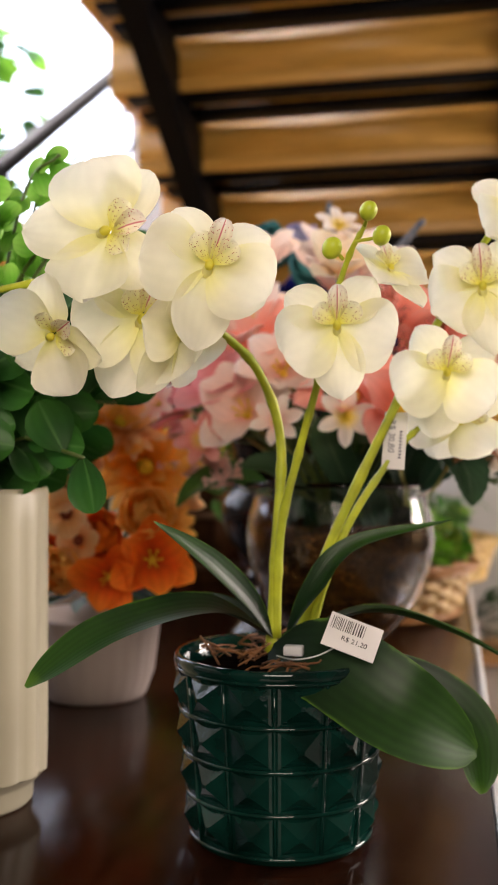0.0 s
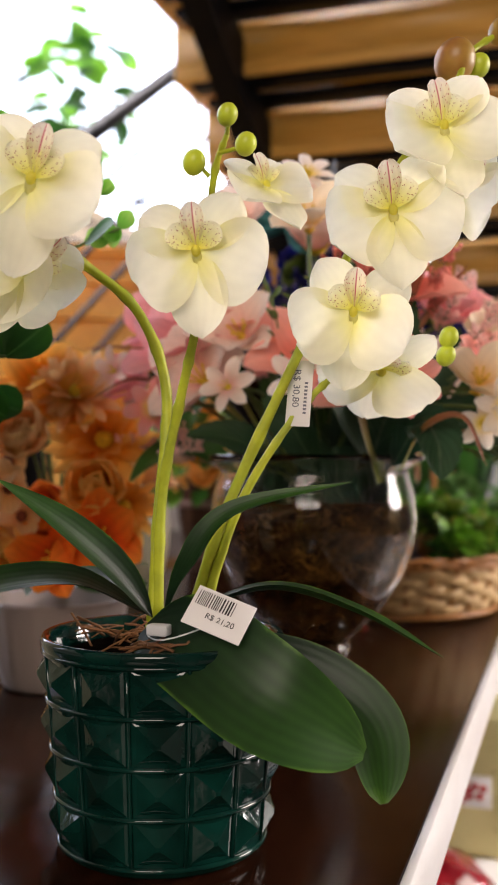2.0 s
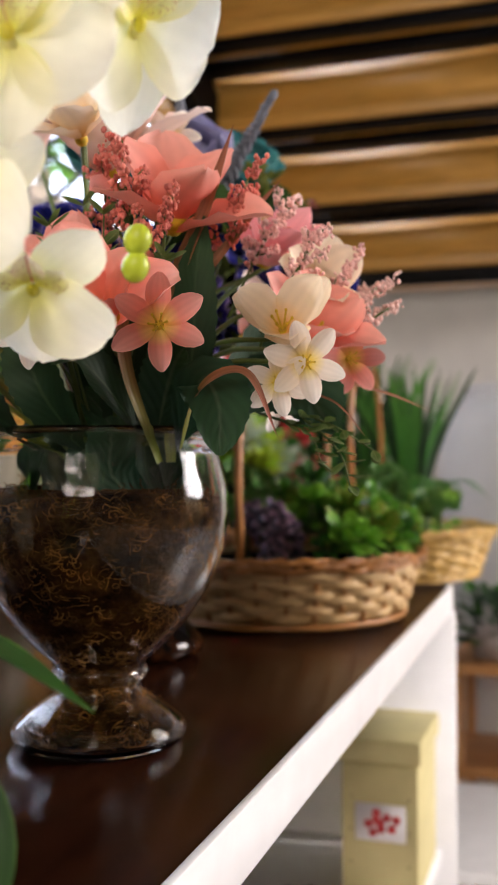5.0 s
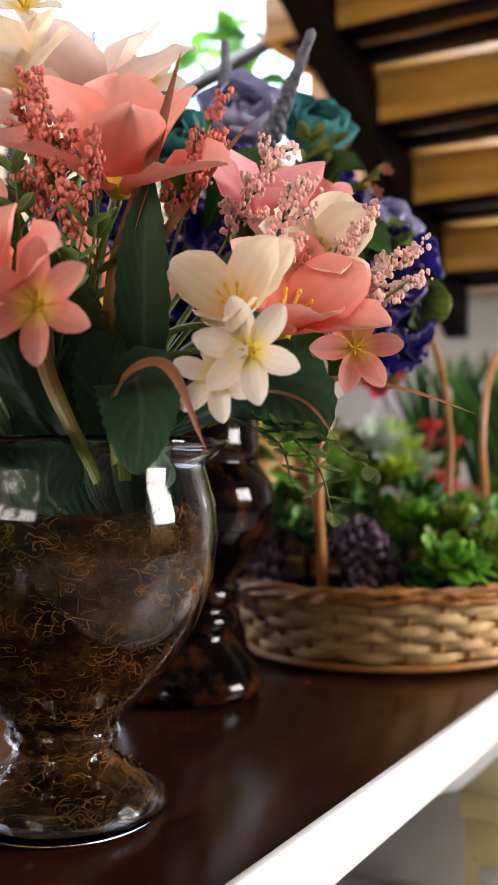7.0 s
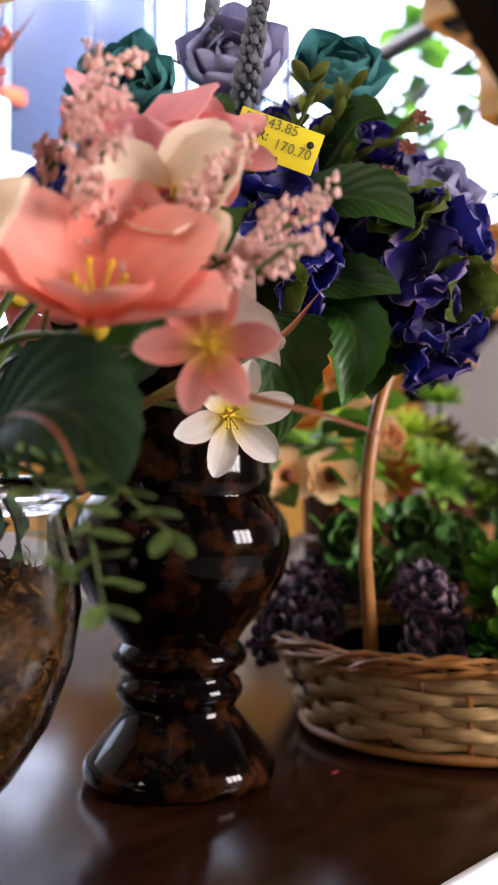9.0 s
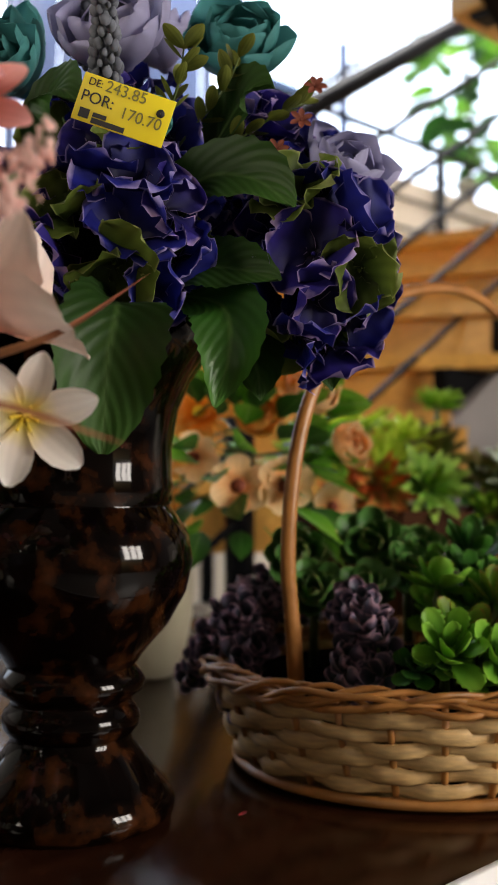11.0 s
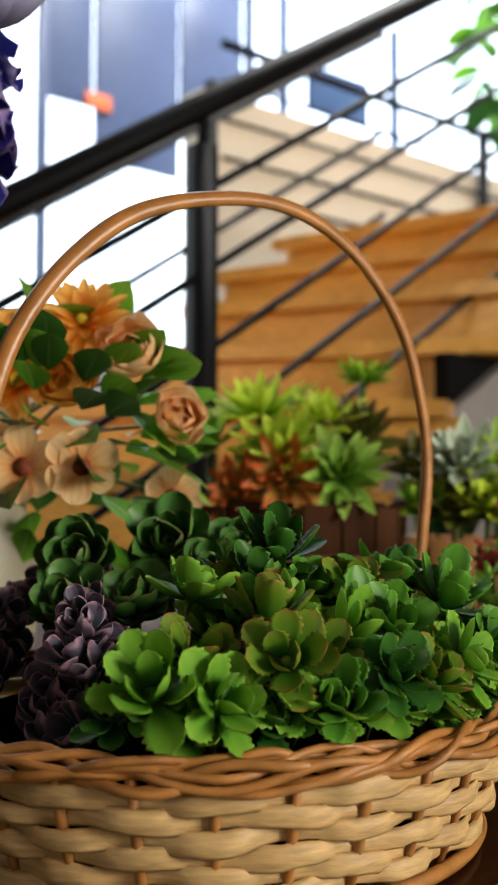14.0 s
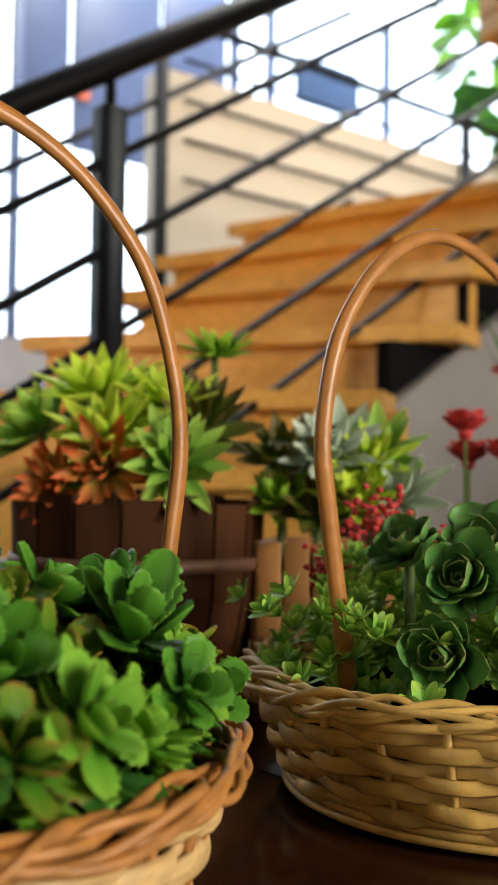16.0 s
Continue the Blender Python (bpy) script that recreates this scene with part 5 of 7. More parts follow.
def hydrangea(centre, radii, count, seed, lime=0.14):
    """A head of many four-petalled florets round a dark ball that stands for shade in the gaps."""
    r = random.Random(seed)
    c = local(blue, centre)
    core = part("flower_head", ball(Matrix.Translation(c), radii[0] * 0.6, 1.1, 14, 9), SHADE_CORE, blue, "dark blue hydrangea head with pale petal rims")
    for i in range(count):
        z = 1 - 2 * (i + 0.5) / count
        a = i * 2.39996 + r.uniform(-0.25, 0.25)
        q = math.sqrt(1 - z * z)
        d = Vector((q * math.cos(a), q * math.sin(a), z))
        k = r.uniform(0.72, 1.05)
        p = c + Vector((d.x * radii[0], d.y * radii[0], d.z * radii[1])) * k
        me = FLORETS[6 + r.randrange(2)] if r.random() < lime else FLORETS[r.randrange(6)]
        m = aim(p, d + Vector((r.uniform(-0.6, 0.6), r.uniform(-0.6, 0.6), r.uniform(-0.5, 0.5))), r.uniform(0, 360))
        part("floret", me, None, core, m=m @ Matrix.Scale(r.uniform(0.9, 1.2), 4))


hydrangea((-0.061, 1.388, 1.254), (0.034, 0.047), 25, 1, 0.2)
hydrangea((-0.114, 1.272, 1.26), (0.04, 0.046), 27, 2, 0.2)
hydrangea((-0.175, 1.325, 1.325), (0.045, 0.05), 24, 6, 0.08)
hydrangea((-0.135, 1.41, 1.33), (0.038, 0.042), 22, 3)
hydrangea((-0.29, 1.27, 1.3), (0.046, 0.046), 24, 4)
hydrangea((-0.25, 1.42, 1.29), (0.046, 0.046), 22, 5)
for c, f, size, mat, seed in (((-0.09, 1.435, 1.318), (0.6, -0.2, 0.5), 0.09, LILAC, 41), ((-0.25, 1.3, 1.395), (0.2, -0.7, 0.5), 0.11, TEAL_ROSE, 42), ((-0.165, 1.32, 1.395), (0.5, -0.7, 0.4), 0.11, LILAC, 43),
                              ((-0.14, 1.395, 1.4), (0.6, -0.5, 0.5), 0.105, TEAL_ROSE, 44), ((-0.195, 1.255, 1.37), (0.5, -0.7, 0.3), 0.085, TEAL_ROSE, 45), ((-0.22, 1.4, 1.43), (0.2, -0.5, 0.8), 0.085, LILAC, 46), ((-0.115, 1.297, 1.335), (0.7, -0.6, 0.0), 0.05, TEAL_ROSE, 47)):
    flower(blue, "rose", c, f, size, mat, seed, core=mat)
for a, b in (((-0.13, 1.28, 1.345), (-0.045, 1.215, 1.425)), ((-0.17, 1.3, 1.39), (-0.165, 1.29, 1.47))):
    a, b = local(blue, a), local(blue, b)
    sh = Shape()
    rnd = random.Random(3)
    for i in range(150):
        t = i / 149
        w = 0.0085 * (1.1 - t)
        ang = i * 2.4
        d = (b - a).normalized()
        u = d.orthogonal().normalized()
        v = d.cross(u)
        ball(Matrix.Translation(a.lerp(b, t) + (u * math.cos(ang) + v * math.sin(ang)) * w), rnd.uniform(0.0016, 0.0034), 1.3, 6, 4, sh)
    tube([a, b], 0.004, 6, sh)
    part("flower_spike", sh, GREY_SPIKE, blue, "grey-blue flower spike")
LEAF_HYD = petal_material("hydrangea_leaf", (0.012, 0.036, 0.006), (0.018, 0.055, 0.008), (0.036, 0.095, 0.014), rib=(0.06, 0.12, 0.03), veins=0.14, vein_count=60, rough=0.5, spec=0.3, translucent=0.25, bump=0.3, feather=True)
for pts, w, mat, up, kind in (
        ([(-0.13, 1.3, 1.26), (-0.09, 1.315, 1.3), (-0.06, 1.33, 1.3), (-0.035, 1.34, 1.28)], 0.04, LEAF_HYD, (0.7, -0.6, 0.3), "oval"),
        ([(-0.13, 1.3, 1.23), (-0.1, 1.315, 1.25), (-0.075, 1.33, 1.25), (-0.045, 1.34, 1.24)], 0.034, LEAF_HYD, (0.7, -0.6, 0.3), "oval"),
        ([(-0.12, 1.32, 1.24), (-0.078, 1.325, 1.228), (-0.066, 1.32, 1.2), (-0.07, 1.312, 1.168)], 0.044, LEAF, (0.7, -0.7, 0.1), "point"),
        ([(-0.09, 1.26, 1.225), (-0.062, 1.238, 1.212), (-0.056, 1.228, 1.184), (-0.062, 1.23, 1.14)], 0.056, LEAF_HYD, (0.8, -0.55, 0.15), "oval"),
        ([(-0.14, 1.35, 1.23), (-0.1, 1.36, 1.215), (-0.085, 1.36, 1.195), (-0.082, 1.36, 1.175)], 0.04, LEAF_HYD, (0.7, -0.6, 0.2), "point"),
        ([(-0.12, 1.38, 1.225), (-0.08, 1.4, 1.215), (-0.065, 1.4, 1.2), (-0.06, 1.4, 1.182)], 0.034, LEAF_HYD, (0.7, -0.6, 0.2), "point"),
        ([(-0.16, 1.25, 1.3), (-0.13, 1.24, 1.335), (-0.11, 1.235, 1.34), (-0.09, 1.235, 1.325)], 0.035, LEAF_HYD, (0.6, -0.6, 0.4), "point"),
        ([(-0.13, 1.35, 1.32), (-0.1, 1.355, 1.355), (-0.085, 1.355, 1.365), (-0.065, 1.355, 1.36)], 0.035, LEAF_HYD, (0.6, -0.6, 0.4), "point"),
        ([(-0.2, 1.24, 1.22), (-0.2, 1.2, 1.21), (-0.2, 1.18, 1.18), (-0.2, 1.175, 1.15)], 0.045, LEAF_HYD, (0.2, -0.9, 0.2), "point"),
        ([(-0.25, 1.25, 1.22), (-0.28, 1.21, 1.21), (-0.3, 1.19, 1.18), (-0.31, 1.18, 1.14)], 0.045, LEAF, (-0.2, -0.9, 0.3), "point")):
    part("leaf", leaf_path([local(blue, p) for p in pts], w, kind, up, 0.25, nu=8, steps=8, keel=0.2, wave=0.09, seed=w * 90, teeth=0.04), mat, blue)
OLIVE = petal_material("olive_leaf", (0.12, 0.14, 0.02), (0.1, 0.12, 0.02), (0.16, 0.18, 0.03), veins=0.1, rough=0.5, translucent=0.25)
for pts, seed in (([(-0.13, 1.33, 1.33), (-0.1, 1.345, 1.365), (-0.09, 1.35, 1.385)], 1), ([(-0.12, 1.34, 1.32), (-0.085, 1.37, 1.35), (-0.07, 1.385, 1.36)], 2), ([(-0.12, 1.31, 1.33), (-0.1, 1.31, 1.36), (-0.095, 1.31, 1.38)], 3)):
    sprig(blue, pts, OLIVE, 0.018, seed, 6)
for k, c in enumerate(((-0.062, 1.375, 1.345), (-0.068, 1.36, 1.325), (-0.055, 1.38, 1.365))):
    flower(blue, "star", c, (0.7, -0.6, 0.3), 0.015, RUST, 60 + k, core=RUST)

tag = thing("sale_tag", -0.068, 1.246, 1.32, "yellow cardboard sale tag with black print on the hydrangeas", "price tag")
card = look((0, 0, 0), (-0.62, 0.72, 0.08), -20)
part("card", box(-0.0255, -0.0125, -0.0004, 0.0255, 0.0125, 0.0004, 0.0003), YELLOW, tag, m=card)
writing("DE:", 0.0055, tag, INK, card @ pose(-0.018, 0.0085, 0.0007))
writing("243.85", 0.0085, tag, material("grey_pen", (0.2, 0.19, 0.05), 0.6), card @ pose(-0.001, 0.0085, 0.0007))
writing("POR:", 0.0085, tag, INK, card @ pose(-0.0145, 0.0005, 0.0007))
writing("170.70", 0.0085, tag, material("grey_pen_line", (0.2, 0.19, 0.05), 0.6), card @ pose(0.0105, -0.002, 0.0007))
sh = Shape()
for x0, x1, y0, y1 in ((-0.022, -0.0165, -0.0105, -0.0055), (-0.0145, -0.007, -0.0085, -0.0062), (-0.0145, 0.004, -0.0118, -0.009)):
    box(x0, y0, 0.0005, x1, y1, 0.0008, into=sh)
part("mark", sh, INK, tag, smooth=False, m=card)
part("eyelet", lathe([(0.0022, 0.0005), (0.0022, 0.0009), (0.0001, 0.0009)], 16), INK, tag, m=card @ pose(0.0195, 0.004, 0))

# ---- baskets ----
WICKER_YELLOW = material("yellow_wicker", (0.62, 0.4, 0.11), 0.42, vary=0.22, scale=60, second=(0.4, 0.23, 0.06), second_scale=14, bump=0.2, bump_scale=300, per_object=0.12)


def basket(name, x, y, base, rim, height, rows, stakes, mats, label, seed, handle, turn=0.0, base_rods=1):
    body_mat, rim_mat, stake_mat, handle_mat = mats
    b = thing(name, x, y, 0.9, label, "basket", turn=turn)
    r = random.Random(seed)

    def wall(a, t, off=0.0):
        k = t ** 0.8
        sx, sy = base[0] + (rim[0] - base[0]) * k + off, base[1] + (rim[1] - base[1]) * k + off
        return Vector((sx * math.cos(a), sy * math.sin(a), 0.006 + (height - 0.006) * t))

    step = (height - 0.016) / rows
    for k in range(rows):
        t = (0.008 + step * (k + 0.5)) / height
        pts = []
        for i in range(stakes * 6):
            s = i / 6
            ph = math.cos(math.pi * (s + k))
            a = 2 * math.pi * s / stakes
            pts.append(wall(a, t, 0.0034 * max(-1, min(1, 1.5 * ph)) + r.uniform(-0.0004, 0.0004)) + Vector((0, 0, 0.001 * math.sin(3.1 * s + k) + 0.0008 * math.sin(0.9 * s + 2.3 * k) + r.uniform(-0.0004, 0.0004))))
        part("weaver", tube(pts, lambda t: step * (0.56 + 0.05 * math.sin(47 * t + k) + 0.04 * math.sin(113 * t + 2 * k)), 8, flat=0.34, closed=True, side=(0, 0, 1)), body_mat, b)
    for i in range(stakes):
        a = 2 * math.pi * i / stakes
        part("stake", tube([wall(a, t) for t in (0.0, 0.3, 0.65, 0.98)], 0.0027, 6), stake_mat, b)
    strands, turns = 8, stakes // 4
    for q in range(strands):
        pts = []
        n = stakes * 8
        for i in range(n):
            a = 2 * math.pi * i / n
            w = turns * a + 2 * math.pi * q / strands
            p = wall(a, 1.0, 0.0025 + 0.007 * math.cos(w + 0.9 * math.sin(7 * a + 1.7 * q)))
            pts.append(p + Vector((0, 0, 0.001 + 0.006 * math.sin(w + 1.0 * math.sin(5 * a + 2.1 * q)) + 0.002 * math.sin(13 * a + 2 * q))))
        part("rim_rod", tube(pts, 0.0022 + 0.0003 * (q % 3), 6, closed=True, side=(0, 0, 1)), rim_mat, b, "twisted brown rim")
    for q in range(base_rods):
        pts = [wall(2 * math.pi * i / 96, 0.03, 0.004) + Vector((0, 0, -0.0015 + 0.0052 * q)) for i in range(96)]
        part("base_rod", tube(pts, 0.0042 if base_rods == 1 else 0.0028, 7, closed=True, side=(0, 0, 1)), rim_mat if base_rods == 1 else body_mat, b)
    part("bottom", lathe([(1.0, 0.0), (1.0, 0.003), (0.001, 0.004)], 48, m=Matrix.Diagonal((base[0], base[1], 1, 1)) @ Matrix.Translation((0, 0, 0.002))), body_mat, b)
    inv = b.matrix_world.inverted()
    part("handle", tube(smooth_line([inv @ Vector(p) for p in handle], 8), lambda t: 0.0062 - 0.0008 * math.sin(math.pi * t) + 0.0002 * math.sin(40 * t), 10, flat=0.72), handle_mat, b, "bent cane handle")
    return b


basket("wicker_basket", -0.159, 1.634, (0.148, 0.16), (0.172, 0.187), 0.078, 6, 30, (WICKER, WICKER_RIM, WICKER_RIM, CANE), "oval pale wicker basket with brown rim planted with succulents", 3,
       [(-0.168, 1.484, 0.94), (-0.168, 1.481, 1.0), (-0.168, 1.474, 1.069), (-0.168, 1.481, 1.139), (-0.167, 1.499, 1.193), (-0.165, 1.534, 1.24), (-0.162, 1.58, 1.274), (-0.158, 1.645, 1.292), (-0.155, 1.697, 1.292), (-0.152, 1.742, 1.274), (-0.15, 1.777, 1.244), (-0.149, 1.8, 1.21), (-0.148, 1.815, 1.16), (-0.148, 1.819, 1.12), (-0.148, 1.814, 1.075), (-0.148, 1.804, 1.0), (-0.148, 1.796, 0.95)])
basket("wicker_basket", -0.114, 2.09, (0.152, 0.165), (0.178, 0.195), 0.078, 7, 28, (WICKER_YELLOW, WICKER_YELLOW, WICKER_YELLOW, CANE), "oval yellow wicker basket with cane handle planted with succulents", 5,
       [(-0.135, 1.947, 0.94), (-0.135, 1.936, 1.0), (-0.135, 1.921, 1.089), (-0.135, 1.916, 1.13), (-0.135, 1.924, 1.179), (-0.135, 1.941, 1.216), (-0.135, 1.974, 1.252), (-0.135, 2.02, 1.273), (-0.135, 2.07, 1.265), (-0.135, 2.115, 1.235), (-0.135, 2.148, 1.18), (-0.135, 2.165, 1.1), (-0.135, 2.16, 0.96)], base_rods=3)

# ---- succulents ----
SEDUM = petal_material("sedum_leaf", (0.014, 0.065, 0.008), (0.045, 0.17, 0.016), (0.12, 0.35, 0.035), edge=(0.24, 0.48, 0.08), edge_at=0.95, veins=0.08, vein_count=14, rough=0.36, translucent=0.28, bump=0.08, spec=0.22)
# a dark and a light copy of the leaf imitate shaded and lit clusters
SEDUM_SHADED = petal_material("shaded_sedum_leaf", (0.008, 0.045, 0.008), (0.016, 0.085, 0.012), (0.05, 0.17, 0.02), edge=(0.1, 0.24, 0.04), edge_at=0.95, veins=0.08, vein_count=14, rough=0.36, translucent=0.2, bump=0.08, spec=0.22)
SEDUM_LIT = petal_material("lit_sedum_leaf", (0.05, 0.17, 0.012), (0.11, 0.33, 0.025), (0.26, 0.53, 0.06), edge=(0.3, 0.5, 0.06), edge_at=0.95, veins=0.08, vein_count=14, rough=0.36, translucent=0.32, bump=0.08, spec=0.22)
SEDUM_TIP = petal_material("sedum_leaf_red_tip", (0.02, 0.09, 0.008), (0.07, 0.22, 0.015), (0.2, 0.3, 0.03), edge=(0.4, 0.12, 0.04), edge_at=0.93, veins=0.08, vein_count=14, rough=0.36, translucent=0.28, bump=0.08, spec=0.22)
ECHEVERIA = petal_material("echeveria_leaf", (0.03, 0.11, 0.025), (0.036, 0.14, 0.03), (0.11, 0.28, 0.06), edge=(0.28, 0.16, 0.07), edge_at=0.95, veins=0.06, vein_count=10, rough=0.4, translucent=0.15, bump=0.08)
DUSKY = petal_material("dusky_leaf", (0.012, 0.03, 0.03), (0.045, 0.06, 0.08), (0.17, 0.13, 0.2), edge=(0.42, 0.26, 0.33), edge_at=0.86, veins=0.05, rough=0.45, translucent=0.1, bump=0.08)
LIME_AGAVE = petal_material("lime_agave_leaf", (0.28, 0.5, 0.03), (0.5, 0.72, 0.05), (0.7, 0.8, 0.1), veins=0.12, vein_count=12, rough=0.45, translucent=0.3)
RED_AGAVE = petal_material("red_tipped_leaf", (0.25, 0.4, 0.05), (0.6, 0.34, 0.08), (0.85, 0.16, 0.05), veins=0.12, vein_count=12, rough=0.45, translucent=0.3)
GREEN_AGAVE = petal_material("green_agave_leaf", (0.12, 0.3, 0.04), (0.22, 0.46, 0.06), (0.42, 0.62, 0.11), veins=0.12, vein_count=12, rough=0.45, translucent=0.2)
BRIGHT = petal_material("bright_green_leaf", (0.1, 0.28, 0.02), (0.2, 0.45, 0.03), (0.4, 0.6, 0.06), veins=0.1, rough=0.45, translucent=0.35)


def rosette(parent, m, rings, mat, kind, seed, thick=0.0016, bend=22, cup=0.3, teeth=0.0, nu=6, nv=7):
    """A rosette: its heart is the part, its leaves are sub-parts. rings: (count, length, width, tilt) from outside in."""
    r = random.Random(seed)
    heart = part("rosette", ball(pose(0, 0, 0), rings[-1][1] * 0.16, 0.8, 8, 5), mat, parent, m=m)
    for count, ln, w, tilt in rings:
        first = r.uniform(0, 360)
        me = petal_mesh(mat, "leaf", length=round(ln, 4), width=round(w, 4), kind=kind, bend=bend, cup=cup, thick=thick, teeth=teeth, nu=nu, nv=nv)
        for i in range(count):
            k = r.uniform(0.85, 1.12)
            q = pose(0, 0, 0, 0, 0, first + 360 * i / count + r.uniform(-9, 9)) @ pose(0, 0.1 * ln, 0, tilt + r.uniform(-8, 8), r.uniform(-12, 12), 0) @ Matrix.Scale(k, 4)
            part("leaf", me, mat, heart, m=q)
    return heart


LOW_SEDUM = [(5, 0.027, 0.0185, 6), (4, 0.025, 0.0175, 34), (3, 0.019, 0.0135, 62)]
TALL_SEDUM = [(4, 0.03, 0.0175, 20), (4, 0.031, 0.0165, 48), (3, 0.026, 0.0145, 72)]
ECHEVERIA_RINGS = [(7, 0.034, 0.03, 14), (6, 0.03, 0.027, 36), (5, 0.023, 0.022, 56), (4, 0.014, 0.015, 74)]
DUSKY_RINGS = [(4, 0.017, 0.014, 14), (3, 0.014, 0.012, 46)]


def plant(name, x, y, z, label, category, group=""):
    return thing(name, x, y, z, label, category, group)


GROUP_ONE, GROUP_TWO = "succulents in the pale basket", "succulents in the yellow basket"
soil = thing("basket_soil", -0.157, 1.636, 0.91, "dark soil filling the pale wicker basket", "soil", kind="stuff")
part("soil", lathe([(0.8, 0.0), (0.86, 0.025), (0.96, 0.055), (0.5, 0.062), (0.001, 0.064)], 36, m=Matrix.Diagonal((0.164, 0.18, 1, 1))), SOIL, soil)
sedum = plant("sedum_plant", -0.12, 1.67, 0.97, "bright green artificial sedum with toothed rounded leaves", "succulent", GROUP_ONE)
rnd = random.Random(21)
spots = []
tries = 0
while len(spots) < 62 and tries < 6000:
    tries += 1
    a, q = rnd.uniform(0, 6.283), math.sqrt(rnd.random())
    x, y = -0.157 + 0.16 * q * math.cos(a), 1.636 + 0.174 * q * math.sin(a)
    if (x + 0.157) * 0.8 + (y - 1.636) * 0.55 < 0.004 or any((x - u) ** 2 + (y - v) ** 2 < 0.0262 ** 2 for u, v in spots):
        continue
    spots.append((x, y))
    edge = q ** 3
    p = Vector((x, y, 1.0 + 0.042 * (1 - q * q) + rnd.uniform(-0.02, 0.024) * (1 - 0.6 * edge) + 0.006 * edge))
    lean = Vector(((x + 0.157) * 5.0 * q, (y - 1.636) * 4.0 * q, 0.75 - 0.15 * edge)) + Vector((rnd.uniform(-0.25, 0.6), rnd.uniform(-0.6, 0.4), 0))
    tall = rnd.random() < 0.6 * (1 - 0.5 * edge)
    o = local(sedum, p)
    part("stem", tube([o + Vector((-(x + 0.157) * 0.15, -(y - 1.636) * 0.15, -0.04)), o - lean.normalized() * 0.012, o], 0.0018, 5), STEM, sedum)
    rosette(sedum, aim(o, lean, rnd.uniform(0, 360)) @ Matrix.Scale(rnd.uniform(0.75, 1.2), 4), TALL_SEDUM if tall else LOW_SEDUM, rnd.choice((SEDUM, SEDUM, SEDUM_SHADED, SEDUM_LIT, SEDUM_LIT, SEDUM_TIP)), "succulent", len(spots), 0.0022, 12 if tall else 18, 0.22, 0.11, 6, 18)
for k in range(24):
    a = -1.9 + 3.5 * k / 23 + rnd.uniform(-0.05, 0.05)
    if -0.157 + 0.128 * math.cos(a) + 0.7 * math.sin(a) * 0.16 < -0.21:
        continue
    o = local(sedum, (-0.157 + 0.148 * math.cos(a), 1.636 + 0.158 * math.sin(a), 0.996 + rnd.uniform(-0.004, 0.008)))
    d = Vector((0.6 * math.cos(a), 0.6 * math.sin(a), 0.6))
    part("stem", tube([o - d * 0.04, o], 0.0018, 5), STEM, sedum)
    rosette(sedum, aim(o, d, rnd.uniform(0, 360)) @ Matrix.Scale(rnd.uniform(0.75, 1.0), 4), LOW_SEDUM, rnd.choice((SEDUM, SEDUM_SHADED, SEDUM_LIT)), "succulent", 300 + k, 0.0022, 18, 0.22, 0.11, 6, 18)
for x, y, z, d, s in ((-0.2, 1.6, 1.03, (0.3, -0.5, 0.8), 0.9), (-0.23, 1.57, 1.03, (0.4, -0.6, 0.6), 0.85), (-0.24, 1.655, 1.066, (0.6, -0.65, 0.4), 1.0), (-0.285, 1.61, 1.058, (0.6, -0.65, 0.35), 0.95), (-0.22, 1.7, 1.06, (0.5, -0.5, 0.6), 0.8), (-0.235, 1.73, 1.055, (0.4, -0.4, 0.8), 0.9), (-0.2, 1.66, 1.045, (0.5, -0.5, 0.7), 0.9)):
    e = plant("echeveria", x, y, z - 0.02, "dark green echeveria rosette in the pale basket", "succulent", GROUP_ONE)
    rosette(e, aim((0, 0, 0.02), d, rnd.uniform(0, 360)) @ Matrix.Scale(s, 4), ECHEVERIA_RINGS, ECHEVERIA, "fan", 7, 0.003, 34, 0.4)
    part("stem", tube([(0, 0, -0.04), (0, 0, 0.02)], 0.004, 6), STEM, e)
for x0, y0, z0, dx, dy, n in ((-0.165, 1.535, 1.03, 0.05, -0.02, 9), (-0.15, 1.515, 0.995, 0.03, -0.02, 6), (-0.27, 1.56, 1.02, -0.03, -0.05, 10), (-0.285, 1.6, 1.03, -0.045, -0.02, 10), (-0.25, 1.53, 1.01, -0.02, -0.05, 9), (-0.3, 1.64, 1.03, -0.03, 0.0, 9), (-0.24, 1.51, 0.99, 0.01, -0.02, 6), (-0.2, 1.695, 1.05, 0.015, -0.012, 5), (-0.19, 1.56, 1.03, 0.03, -0.02, 7)):
    p = plant("trailing_succulent", x0, y0, z0 - 0.02, "dusky purple-green trailing succulent over the basket edge", "succulent", GROUP_ONE)
    line = smooth_line([(0, 0, -0.02), (dx * 0.3, dy * 0.3, 0.02), (dx * 0.8, dy * 0.8, 0.005), (dx * 1.2, dy * 1.2, -0.03)], 5)
    part("stem", tube(line, 0.0016, 5), STEM, p)
    for i in range(n):
        q = line[int((len(line) - 1) * (i + 1) / n)]
        rosette(p, aim(q + Vector((rnd.uniform(-1, 1), rnd.uniform(-1, 1), rnd.uniform(0, 1))) * 0.007, (0.5 + rnd.uniform(-0.6, 0.6), -0.5 + rnd.uniform(-0.6, 0.6), 0.5), 0) @ Matrix.Scale(rnd.uniform(0.9, 1.3), 4), DUSKY_RINGS, DUSKY, "fan", 110 + i % 2, 0.004, 30, 0.4)

